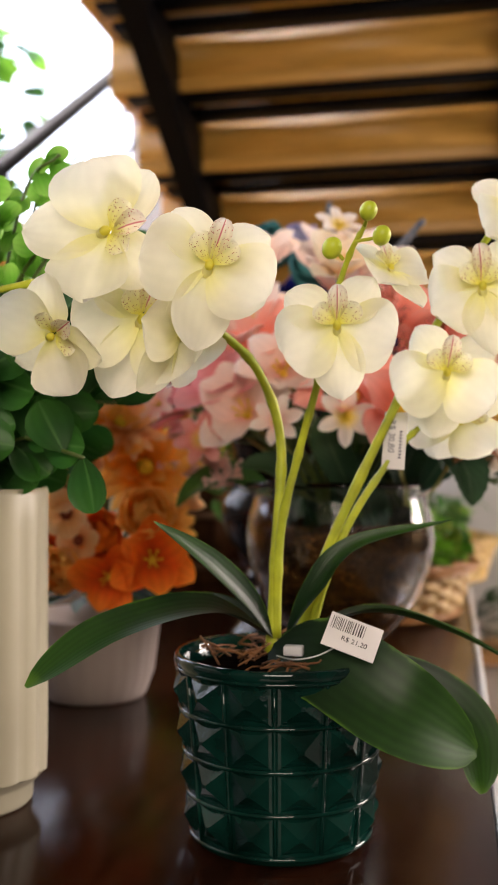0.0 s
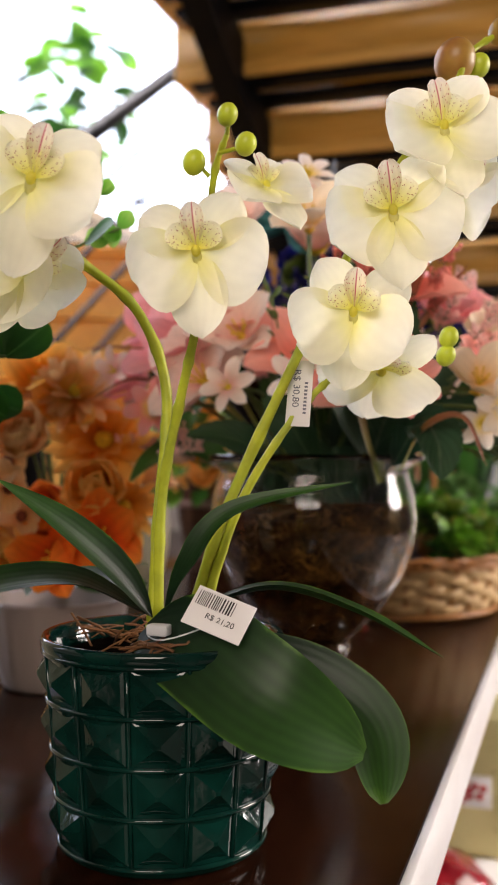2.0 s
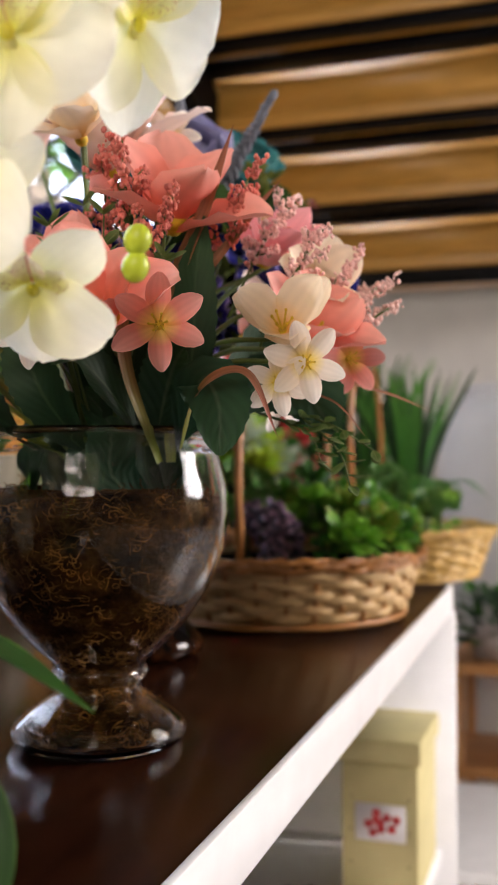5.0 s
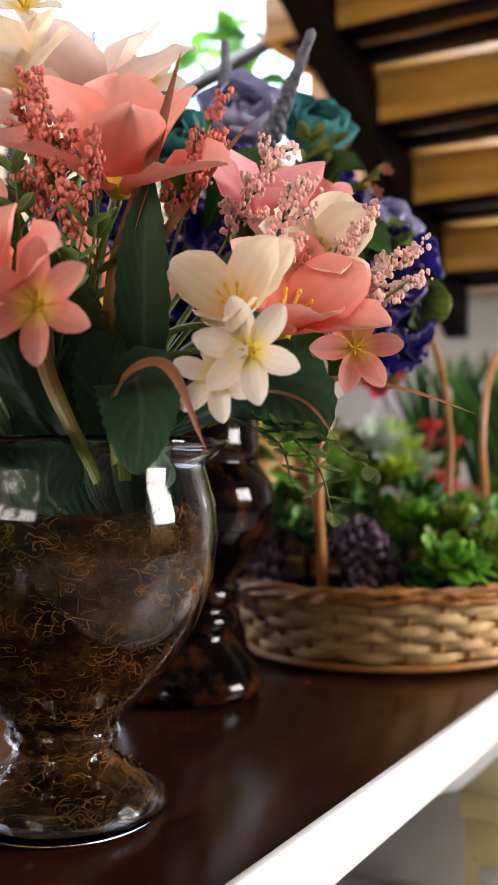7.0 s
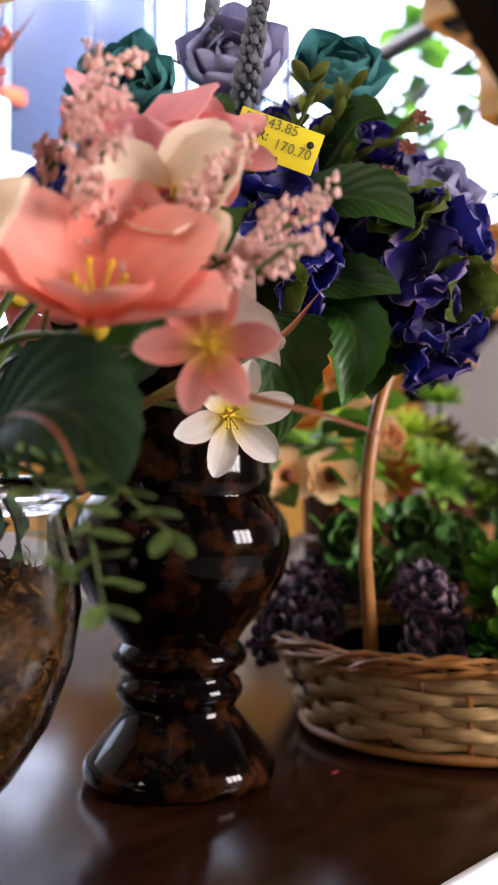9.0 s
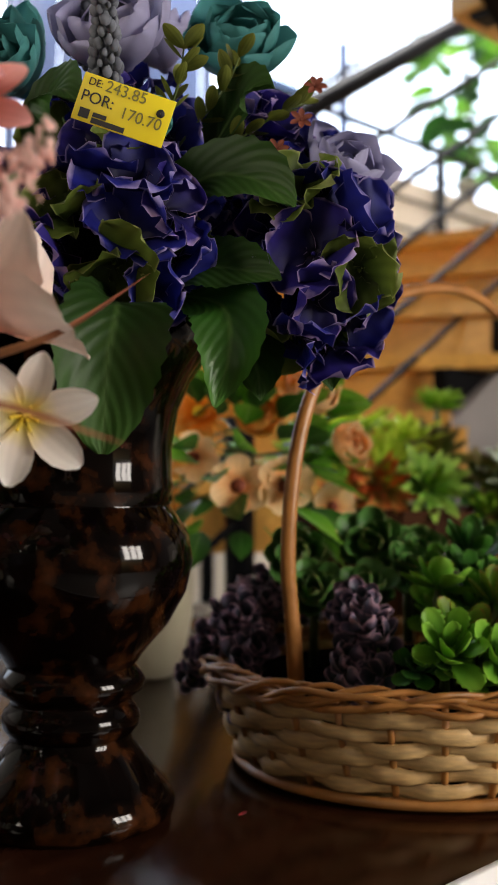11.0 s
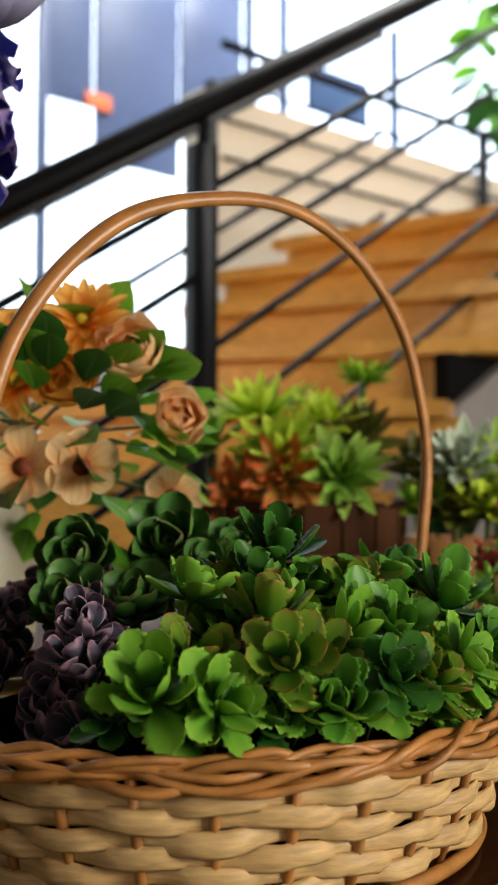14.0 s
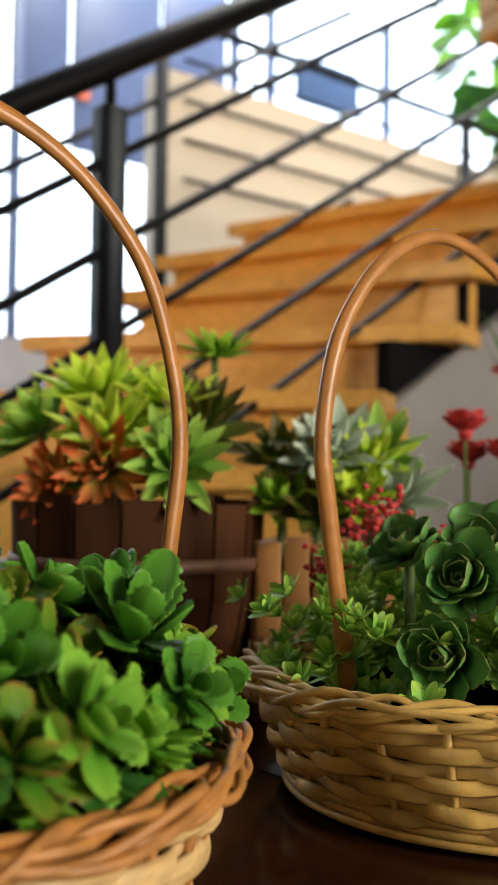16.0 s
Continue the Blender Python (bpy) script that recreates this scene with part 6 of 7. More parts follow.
soil = thing("basket_soil", -0.12, 2.083, 0.91, "dark soil filling the yellow wicker basket", "soil", kind="stuff")
part("soil", lathe([(0.8, 0.0), (0.86, 0.025), (0.96, 0.055), (0.5, 0.062), (0.001, 0.064)], 36, m=Matrix.Diagonal((0.162, 0.182, 1, 1))), SOIL, soil)
for x, y, z, d, s in ((-0.085, 1.985, 1.045, (0.45, -0.8, 0.35), 0.9), (-0.078, 1.96, 1.002, (0.4, -0.9, 0.2), 0.88), (-0.1, 2.03, 1.06, (0.2, -0.6, 0.7), 1.0), (-0.03, 2.0, 1.02, (0.5, -0.6, 0.5), 0.9), (-0.13, 1.99, 1.06, (0.0, -0.6, 0.7), 0.8), (-0.02, 2.08, 1.03, (0.6, -0.4, 0.6), 1.0)):
    e = plant("echeveria", x, y, z - 0.02, "dark green echeveria rosette with reddish rims in yellow basket", "succulent", GROUP_TWO)
    rosette(e, aim((0, 0, 0.02), d, rnd.uniform(0, 360)) @ Matrix.Scale(s, 4), ECHEVERIA_RINGS, ECHEVERIA, "fan", 7, 0.003, 34, 0.4)
    part("stem", tube([(0, 0, -0.05), (0, 0, 0.02)], 0.004, 6), STEM, e)
for x0, y0, z0, label, n in ((-0.19, 1.995, 1.0, "fine-leaved dark green creeping succulent in the basket", 60), (-0.21, 2.06, 1.02, "fine-leaved green creeping succulent behind the handle", 60), (-0.14, 1.95, 0.99, "small-leaved creeping succulent at the basket rim", 36), (-0.09, 2.03, 1.01, "fine-leaved creeping succulent between the echeverias", 60), (-0.04, 2.05, 1.0, "fine-leaved creeping succulent beside the basket handle", 50)):
    p = tagged(plant("creeping_succulent", x0, y0, z0 - 0.03, label, "succulent"), kind="stuff")
    sh = Shape()
    for i in range(n):
        o = Vector((rnd.gauss(0, 0.024), rnd.gauss(0, 0.026), 0.03 + rnd.uniform(-0.03, 0.035)))
        m = aim(o, (rnd.uniform(-0.4, 0.8), rnd.uniform(-1, 0.2), 0.8), rnd.uniform(0, 360)) @ Matrix.Scale(rnd.uniform(0.9, 1.5), 4)
        for tilt, count in ((25, 5), (55, 4)):
            for k in range(count):
                petal(m @ pose(0, 0, 0, 0, 0, 360 * k / count + tilt) @ pose(0, 0.001, 0, tilt, 0, 0), 0.011, 0.006, "oval", 10, 0.2, nu=4, nv=4, into=sh)
    part("shoot", sh, GREEN_AGAVE, p)
FERN = petal_material("fern_blade", (0.05, 0.15, 0.03), (0.05, 0.2, 0.035), (0.1, 0.27, 0.05), veins=0.1, rough=0.35, translucent=0.25)
for x, y, z, n, ln in ((-0.12, 2.08, 1.03, 16, 0.1), (-0.05, 2.12, 1.02, 14, 0.1), (-0.2, 2.05, 1.0, 9, 0.05)):
    p = plant("grassy_plant", x, y, z - 0.05, "tuft of arching glossy green blades in the basket", "plant", GROUP_TWO)
    for i in range(n):
        a = rnd.uniform(0, 6.283)
        d = Vector((math.cos(a), math.sin(a), 0))
        part("blade", leaf_path([Vector((0, 0, 0)), d * ln * 0.3 + Vector((0, 0, ln * 0.7)), d * ln * 0.75 + Vector((0, 0, ln * 0.9)), d * ln * 1.15 + Vector((0, 0, ln * rnd.uniform(0.5, 0.8)))], 0.011, "blade", (d.x * -0.3, d.y * -0.3, 1), 0.3, nu=4, steps=5), FERN, p)
RED = material("red_blossom", (0.5, 0.025, 0.03), 0.6, vary=0.3, scale=80, second=(0.6, 0.08, 0.06), second_scale=40)
for x, y, z, s in ((-0.235, 2.06, 1.065, 1.0), (-0.26, 2.1, 1.075, 1.0), (-0.215, 2.1, 1.06, 0.9), (-0.25, 2.03, 1.05, 0.8)):
    p = plant("red_kalanchoe", x, y, z - 0.06, "cluster of small red blossoms on green stalks", "flower", GROUP_TWO)
    stem([(x, y, z - 0.06), (x, y, z)], 0.002, 0.0015, p, STEM)
    sh = Shape()
    for i in range(80):
        o = Vector((rnd.gauss(0, 0.011), rnd.gauss(0, 0.011), 0.06 + rnd.gauss(0, 0.011))) * s
        ball(Matrix.Translation(o), rnd.uniform(0.002, 0.004) * s, 0.9, 6, 4, sh)
    part("blossom", sh, RED, p, "bright red blossom cluster")

# ---- tall fluted vase with round-leaved foliage ----
TX, TY = -0.352, 0.684
v = thing("fluted_vase", TX, TY, 0.9, "tall cream ceramic vase with soft vertical flutes", "vase")
part("foot", lathe([(0.001, 0.0), (0.045, 0.0), (0.0475, 0.003), (0.048, 0.014), (0.052, 0.018), (0.0575, 0.024)], 96), CERAMIC, v)
part("body", lathe([(0.0575, 0.024), (0.058, 0.05), (0.058, 0.2), (0.0585, 0.222), (0.0575, 0.2265), (0.055, 0.2265), (0.054, 0.222), (0.053, 0.03), (0.001, 0.025)], 96, wobble=lambda a, z: 1.0 + (0.045 * abs(math.sin(8 * a)) - 0.03 if 0.02 < z < 0.21 else 0.0)), CERAMIC, v)
ROUND_LEAF = petal_material("round_leaf", (0.02, 0.08, 0.015), (0.02, 0.1, 0.018), (0.035, 0.14, 0.02), rib=(0.06, 0.17, 0.04), veins=0.08, rough=0.42, translucent=0.25, bump=0.1)
# lighter green for high leaves and tips; back light is put into the colour
BACKLIT_LEAF = petal_material("backlit_leaf", (0.1, 0.3, 0.03), (0.14, 0.4, 0.04), (0.3, 0.6, 0.1), veins=0.08, rough=0.45, translucent=0.6, bump=0.1)
foliage = thing("foliage_bunch", TX, TY, 1.1, "bunch of round green leaves, made paler at the top", "foliage")
rnd = random.Random(31)
for i in range(26):
    a = rnd.uniform(0, 6.283)
    reach = rnd.uniform(0.03, 0.12)
    top = Vector((reach * math.cos(a) + 0.02, reach * math.sin(a), rnd.uniform(0.0, 0.23) + 0.03))
    if top.z < 0.1:
        top.z = rnd.uniform(0.01, 0.1)
    line = smooth_line([(0.01 * math.cos(a), 0.01 * math.sin(a), 0.0), (top.x * 0.4, top.y * 0.4, max(0.06, top.z * 0.7)), top], 4)
    twig = part("twig", tube(line, 0.0014, 5), STEM, foliage)
    for k in range(9):
        q = line[1 + (k * (len(line) - 1)) // 9]
        d = Vector((rnd.uniform(-1, 1), rnd.uniform(-1, 1), rnd.uniform(-0.3, 0.6)))
        backlit = q.z > 0.14
        ln = 0.02 if backlit else 0.036
        mat = BACKLIT_LEAF if backlit else ROUND_LEAF
        part("leaf", petal_mesh(mat, "leaf", length=ln, width=round(ln * 0.95, 4), kind="round", bend=16, cup=0.25, seed=float(rnd.randrange(3))), mat, twig, m=aim(q, (d.x * 0.7, -0.8, rnd.uniform(-0.2, 0.7)), rnd.uniform(0, 360)))
for i in range(40):
    high = i < 22
    a = rnd.uniform(0, 6.283) if high else rnd.uniform(-1.3, 1.1)
    reach = rnd.uniform(0.02, 0.11) if high else rnd.uniform(0.05, 0.12)
    top = Vector((reach * math.cos(a), reach * math.sin(a), rnd.uniform(0.19, 0.28) if high else rnd.uniform(0.03, 0.14)))
    line = smooth_line([(0.01 * math.cos(a), 0.01 * math.sin(a), 0.08 if high else 0.03), (top.x * 0.6, top.y * 0.6, top.z * 0.85 + 0.01), top], 5)
    twig = part("twig", tube(line, 0.0013, 5), STEM, foliage)
    for k in range(9):
        q = line[2 + (k * (len(line) - 2)) // 9]
        backlit = q.z > 0.14
        ln = 0.02 if backlit else 0.036
        mat = BACKLIT_LEAF if backlit else ROUND_LEAF
        part("leaf", petal_mesh(mat, "leaf", length=ln, width=round(ln * 0.95, 4), kind="round", bend=16, cup=0.25, seed=float(rnd.randrange(3))), mat, twig, m=aim(q, (rnd.uniform(-0.7, 0.7), -0.8, rnd.uniform(-0.2, 0.7)), rnd.uniform(0, 360)))
for pts in ([(-0.32, 0.7, 1.2), (-0.26, 0.75, 1.28), (-0.225, 0.79, 1.315)], [(-0.32, 0.7, 1.2), (-0.25, 0.76, 1.26), (-0.21, 0.8, 1.29)], [(-0.32, 0.7, 1.2), (-0.27, 0.72, 1.25), (-0.24, 0.74, 1.27)]):
    line = smooth_line([local(foliage, p) for p in pts], 6)
    twig = part("twig", tube(line, 0.0012, 5), STEM, foliage)
    for k in range(12):
        q = line[min(len(line) - 1, 3 + k)]
        mat = BACKLIT_LEAF if k > 6 else ROUND_LEAF
        ln = 0.016 if k > 6 else 0.03
        part("leaf", petal_mesh(mat, "leaf", length=ln, width=round(ln * 0.95, 4), kind="round", bend=16, cup=0.25, seed=float(rnd.randrange(3))), mat, twig, m=aim(q, (rnd.uniform(-0.7, 0.7), -0.8, rnd.uniform(-0.2, 0.7)), rnd.uniform(0, 360)))


# ---- orange bouquets in pale pots ----
DARK_CORE = material("dark_red_core", (0.22, 0.04, 0.012), 0.7, vary=0.3, scale=200)

def ribbed_pot(x, y, r, h, label, ribs, mat, flare=1.1):
    p = thing("round_pot", x, y, 0.9, label, "flower pot")
    part("body", lathe([(0.001, 0.0), (r * 0.8, 0.0), (r * 0.86, 0.004), (r * 0.98, h * 0.3), (r * flare * 0.96, h * 0.75), (r * flare, h * 0.94)], 96, wobble=lambda a, z: 1.0 + (0.012 * math.sin(ribs * a) if 0.15 * h < z < 0.9 * h else 0.0)), mat, p)
    part("rim", lathe([(r * flare, h * 0.94), (r * flare * 1.01, h * 0.96), (r * flare * 1.01, h), (r * flare * 0.94, h), (r * 0.85, h * 0.4), (0.001, h * 0.3)], 96), mat, p)
    return p


ribbed_pot(-0.375, 1.012, 0.062, 0.085, "white ribbed ceramic pot holding orange flowers", 26, CERAMIC_PINK)
orange = thing("orange_bouquet", -0.375, 1.012, 0.985, "bouquet of artificial orange and apricot flowers", "flower arrangement", "orange bouquets")
for kind, c, f, size, mat, seed in (
        ("rose", (-0.343, 0.945, 1.065), (0.1, -0.95, 0.3), 0.085, RED_ORANGE, 1), ("daisy", (-0.312, 0.985, 1.136), (0.2, -0.9, 0.35), 0.105, ORANGE, 2), ("lily", (-0.288, 0.93, 1.05), (0.35, -0.9, 0.2), 0.09, RED_ORANGE, 3),
        ("anemone", (-0.362, 0.9, 1.095), (0.05, -1.0, 0.1), 0.05, APRICOT, 4), ("anemone", (-0.352, 0.905, 1.07), (0.05, -1.0, 0.0), 0.045, APRICOT, 5), ("lily", (-0.372, 0.975, 1.185), (0.1, -0.7, 0.6), 0.09, ORANGE, 6),
        ("anemone", (-0.365, 0.905, 1.118), (-0.1, -1.0, 0.2), 0.05, APRICOT, 16), ("rose", (-0.43, 0.96, 1.1), (-0.5, -0.8, 0.3), 0.085, RED_ORANGE, 7), ("daisy", (-0.4, 1.0, 1.19), (-0.2, -0.6, 0.75), 0.09, ORANGE, 8), ("lily", (-0.34, 0.96, 1.16), (0.3, -0.8, 0.5), 0.075, ORANGE, 9),
        ("rose", (-0.36, 0.93, 1.135), (0.1, -0.9, 0.4), 0.08, APRICOT, 61), ("daisy", (-0.33, 0.965, 1.18), (0.2, -0.8, 0.55), 0.09, APRICOT, 62), ("rose", (-0.298, 0.94, 1.09), (0.3, -0.9, 0.2), 0.08, ORANGE, 63), ("lily", (-0.325, 0.915, 1.035), (0.2, -0.95, 0.0), 0.075, RED_ORANGE, 64), ("rose", (-0.368, 0.918, 1.04), (0.0, -1.0, 0.1), 0.07, ORANGE, 65), ("rose", (-0.31, 1.05, 1.1), (0.7, 0.1, 0.5), 0.08, APRICOT, 10), ("daisy", (-0.3, 1.0, 1.075), (0.7, -0.6, 0.1), 0.075, ORANGE, 11), ("lily", (-0.39, 0.93, 1.06), (-0.1, -0.9, 0.1), 0.07, RED_ORANGE, 12), ("rose", (-0.37, 1.06, 1.18), (0.1, 0.2, 0.95), 0.08, ORANGE, 13)):
    flower(orange, kind, c, f, size, mat, seed, core=DARK_CORE if kind == "anemone" else None)
    base = Vector((-0.375, 1.012, 0.99))
    stem([tuple(base), tuple(base.lerp(Vector(c), 0.5) + Vector((0, 0, 0.02))), tuple(Vector(c) - Vector(f).normalized() * 0.005)], 0.0022, 0.0015, orange, STEM)
for k in range(34):
    a = rnd.uniform(0, 6.283)
    d = Vector((math.cos(a), math.sin(a), rnd.uniform(-0.1, 0.9)))
    part("leaf", petal_mesh(LEAF_DARK if k % 3 else LEAF, "leaf", length=0.05, width=0.024, kind="point", bend=-30, cup=0.2, seed=float(k % 3)), LEAF, orange, m=along(d * rnd.uniform(0.02, 0.05) + Vector((0, 0, 0.02)), d, rnd.uniform(-30, 30)))

cream = thing("round_vase", -0.6, 1.675, 0.9, "cream rounded ceramic vase holding orange flowers", "vase")
part("body", lathe([(0.001, 0.0), (0.036, 0.0), (0.04, 0.003), (0.052, 0.03), (0.06, 0.07), (0.062, 0.11), (0.058, 0.15), (0.05, 0.178), (0.049, 0.19)], 48), CERAMIC, cream)
part("rim", lathe([(0.049, 0.19), (0.053, 0.194), (0.054, 0.199), (0.05, 0.201), (0.046, 0.196), (0.045, 0.17), (0.001, 0.16)], 48), CERAMIC, cream)
orange = thing("orange_bouquet", -0.6, 1.675, 1.062, "leafy bouquet of soft orange flowers in a cream vase", "flower arrangement", "orange bouquets")
for kind, c, f, size, mat, seed in (
        ("daisy", (-0.46, 1.565, 1.145), (0.6, -0.75, 0.2), 0.085, ORANGE, 21), ("anemone", (-0.355, 1.6, 1.122), (0.75, -0.6, 0.1), 0.062, APRICOT, 22), ("anemone", (-0.328, 1.635, 1.122), (0.8, -0.5, 0.1), 0.06, APRICOT, 23),
        ("rose", (-0.345, 1.69, 1.205), (0.7, -0.5, 0.4), 0.085, APRICOT, 24), ("daisy", (-0.41, 1.7, 1.235), (0.6, -0.6, 0.5), 0.08, APRICOT, 25), ("rose", (-0.39, 1.66, 1.19), (0.7, -0.6, 0.2), 0.08, ORANGE, 26), ("daisy", (-0.48, 1.66, 1.2), (0.5, -0.7, 0.4), 0.09, ORANGE, 27),
        ("anemone", (-0.42, 1.6, 1.15), (0.6, -0.7, 0.2), 0.055, APRICOT, 28), ("rose", (-0.44, 1.57, 1.1), (0.6, -0.75, 0.0), 0.07, ORANGE, 29), ("rose", (-0.33, 1.72, 1.16), (0.8, -0.3, 0.2), 0.07, APRICOT, 30), ("anemone", (-0.36, 1.74, 1.1), (0.8, -0.4, 0.0), 0.055, APRICOT, 32), ("daisy", (-0.37, 1.66, 1.24), (0.6, -0.6, 0.5), 0.075, ORANGE, 33), ("daisy", (-0.5, 1.6, 1.11), (0.5, -0.8, 0.1), 0.085, ORANGE, 34), ("rose", (-0.42, 1.64, 1.22), (0.6, -0.6, 0.4), 0.08, ORANGE, 35)):
    flower(orange, kind, c, f, size, mat, seed, core=DARK_CORE if kind == "anemone" else None)
    base = Vector((-0.6, 1.675, 1.075))
    stem([tuple(base), tuple(base.lerp(Vector(c), 0.5) + Vector((0, 0, 0.03))), tuple(Vector(c) - Vector(f).normalized() * 0.005)], 0.0022, 0.0015, orange, STEM)
MID_LEAF = petal_material("mid_green_leaf", (0.08, 0.24, 0.015), (0.12, 0.36, 0.025), (0.24, 0.5, 0.05), rib=(0.24, 0.42, 0.1), veins=0.12, rough=0.45, translucent=0.35)
for p, d, s in (((-0.345, 1.7, 1.2), (0.6, 0.2, 0.1), 1.1), ((-0.35, 1.69, 1.17), (0.7, 0.3, -0.5), 1.0), ((-0.42, 1.7, 1.24), (0.5, 0.1, 0.5), 1.1), ((-0.45, 1.66, 1.25), (0.4, -0.3, 0.3), 1.2), ((-0.38, 1.62, 1.16), (0.6, -0.3, 0.1), 1.0), ((-0.36, 1.72, 1.13), (0.6, 0.3, -0.2), 1.0),
                ((-0.44, 1.6, 1.17), (0.5, -0.4, -0.1), 1.0), ((-0.34, 1.66, 1.1), (0.6, 0.2, -0.3), 1.0), ((-0.42, 1.74, 1.18), (0.5, 0.5, 0.1), 1.1), ((-0.48, 1.58, 1.18), (0.3, -0.7, 0.2), 1.0), ((-0.4, 1.65, 1.24), (0.6, 0.1, 0.2), 0.9), ((-0.36, 1.64, 1.08), (0.7, -0.2, -0.3), 0.9)):
    m = along(local(orange, p), d, rnd.uniform(-50, 10)) @ Matrix.Scale(s, 4)
    part("leaf", petal_mesh(MID_LEAF, "leaf", length=0.058, width=0.036, kind="point", bend=-20, cup=0.2, seed=float(rnd.randrange(3))), MID_LEAF, orange, m=m)

for k in range(110):
    a = rnd.uniform(0, 6.283)
    d = Vector((math.cos(a), math.sin(a), rnd.uniform(-0.9, 0.9)))
    q = Vector((0.17 + d.x * 0.09, -0.01 + d.y * 0.1, 0.075 + d.z * 0.085))
    part("leaf", petal_mesh(MID_LEAF if k % 2 else LEAF, "leaf", length=0.05, width=0.032, kind="point", bend=-20, cup=0.2, seed=float(k % 3)), MID_LEAF, orange, m=along(q, d, rnd.uniform(-40, 40)))

# ---- planters behind the baskets ----
# barrel wood darkened: the deep shade on it is in the base colour
BARREL = material("darkened_barrel", (0.09, 0.035, 0.014), 0.8, vary=0.4, scale=30, second=(0.03, 0.012, 0.006), spec=0.1, second_scale=10, stretch=(1, 1, 0.2), bump=0.3, per_object=0.25)
PINE = material("pine_wood", (0.5, 0.24, 0.08), 0.5, vary=0.2, scale=14, second=(0.38, 0.17, 0.05), second_scale=5, stretch=(0.3, 1, 1), bump=0.1, per_object=0.1)
HOOP = material("rusty_hoop", (0.2, 0.1, 0.06), 0.6, 0.3, vary=0.3, scale=60)
BX, BY = -0.535, 2.045
tub = thing("barrel_planter", BX, BY, 0.9, "half-barrel wooden planter with metal hoop full of succulents", "planter")
for i in range(18):
    a0, a1 = 2 * math.pi * i / 18, 2 * math.pi * (i + 0.93) / 18
    v = []
    for r0, z in ((0.1, 0.0), (0.122, 0.1), (0.125, 0.185 + 0.004 * (i % 3))):
        for a, dr in ((a0, 0.0), (a1, 0.0), (a1, -0.012), (a0, -0.012)):
            v.append(((r0 + dr) * math.cos(a), (r0 + dr) * math.sin(a), z))
    f = [(3, 2, 1, 0), (8, 9, 10, 11)]
    for k in (0, 4):
        f += [(k + j, k + (j + 1) % 4, k + 4 + (j + 1) % 4, k + 4 + j) for j in range(4)]
    part("stave", Shape().add(v, f), BARREL, tub, smooth=False)
for z, r in ((0.13, 0.125), (0.03, 0.108)):
    part("hoop", tube([(r * math.cos(2 * math.pi * i / 48), r * math.sin(2 * math.pi * i / 48), z) for i in range(48)], 0.007, 6, flat=0.35, closed=True, side=(0, 0, 1)), HOOP, tub)
part("soil", lathe([(0.113, 0.16), (0.06, 0.172), (0.001, 0.175)], 24), SOIL, tub)
GROUP_TUB = "succulents in the barrel planter"
PALE_AGAVE = petal_material("pale_agave_leaf", (0.3, 0.42, 0.26), (0.48, 0.6, 0.46), (0.64, 0.72, 0.58), veins=0.1, vein_count=12, rough=0.5, translucent=0.25)
OLIVE_AGAVE = petal_material("olive_agave_leaf", (0.2, 0.3, 0.03), (0.1, 0.15, 0.02), (0.16, 0.1, 0.03), veins=0.2, vein_count=12, rough=0.45, translucent=0.2)
AG = {"pale": PALE_AGAVE, "olive": OLIVE_AGAVE, "lime": LIME_AGAVE, "red": RED_AGAVE, "green": GREEN_AGAVE, "bright": BRIGHT, "grey": ECHEVERIA}
for key, p, d, ln, label in (
        ("lime", (-0.5, 1.985, 1.145), (0.3, -0.5, 0.8), 0.055, "yellow-green agave rosette in the barrel planter"), ("red", (-0.485, 1.975, 1.118), (0.5, -0.7, 0.2), 0.045, "succulent rosette with orange-red leaf tips"),
        ("red", (-0.52, 1.945, 1.1), (0.45, -0.75, 0.1), 0.04, "succulent rosette with orange-red leaf tips"), ("olive", (-0.476, 2.07, 1.15), (0.5, -0.5, 0.6), 0.06, "dark olive rosette with bronze tips in the barrel"), ("lime", (-0.575, 2.02, 1.19), (0.1, -0.3, 0.95), 0.065, "spiky pale green rosette in the barrel planter"),
        ("bright", (-0.475, 2.09, 1.23), (0.3, -0.2, 0.9), 0.035, "bright lime leaf tuft standing above the planter"), ("green", (-0.62, 1.98, 1.15), (-0.2, -0.5, 0.8), 0.07, "dark green bladed succulent in the barrel planter"),
        ("lime", (-0.5, 2.05, 1.18), (0.3, -0.3, 0.9), 0.05, "leafy lime rosette in the barrel planter"), ("green", (-0.53, 1.99, 1.12), (0.1, -0.8, 0.5), 0.045, "grey-green rosette at the planter rim"), ("green", (-0.44, 2.02, 1.12), (0.7, -0.5, 0.4), 0.05, "grey-green rosette leaning over the rim")):
    e = plant("agave", p[0], p[1], p[2] - 0.07, label, "succulent", GROUP_TUB)
    ln *= 1.08
    rosette(e, aim((0, 0, 0.07), d, 0), [(9, ln, ln * 0.36, 8), (8, ln * 0.95, ln * 0.34, 32), (7, ln * 0.8, ln * 0.3, 56), (4, ln * 0.6, ln * 0.25, 78)], AG[key], "point", round(ln * 1e4), 0.0015, 12, 0.35)
    part("stem", tube([(0, 0, -0.02), (0, 0, 0.07)], 0.004, 6), STEM, e)
crate = thing("slatted_planter", -0.405, 2.19, 0.9, "small orange-brown slatted wooden planter box", "planter", turn=35)
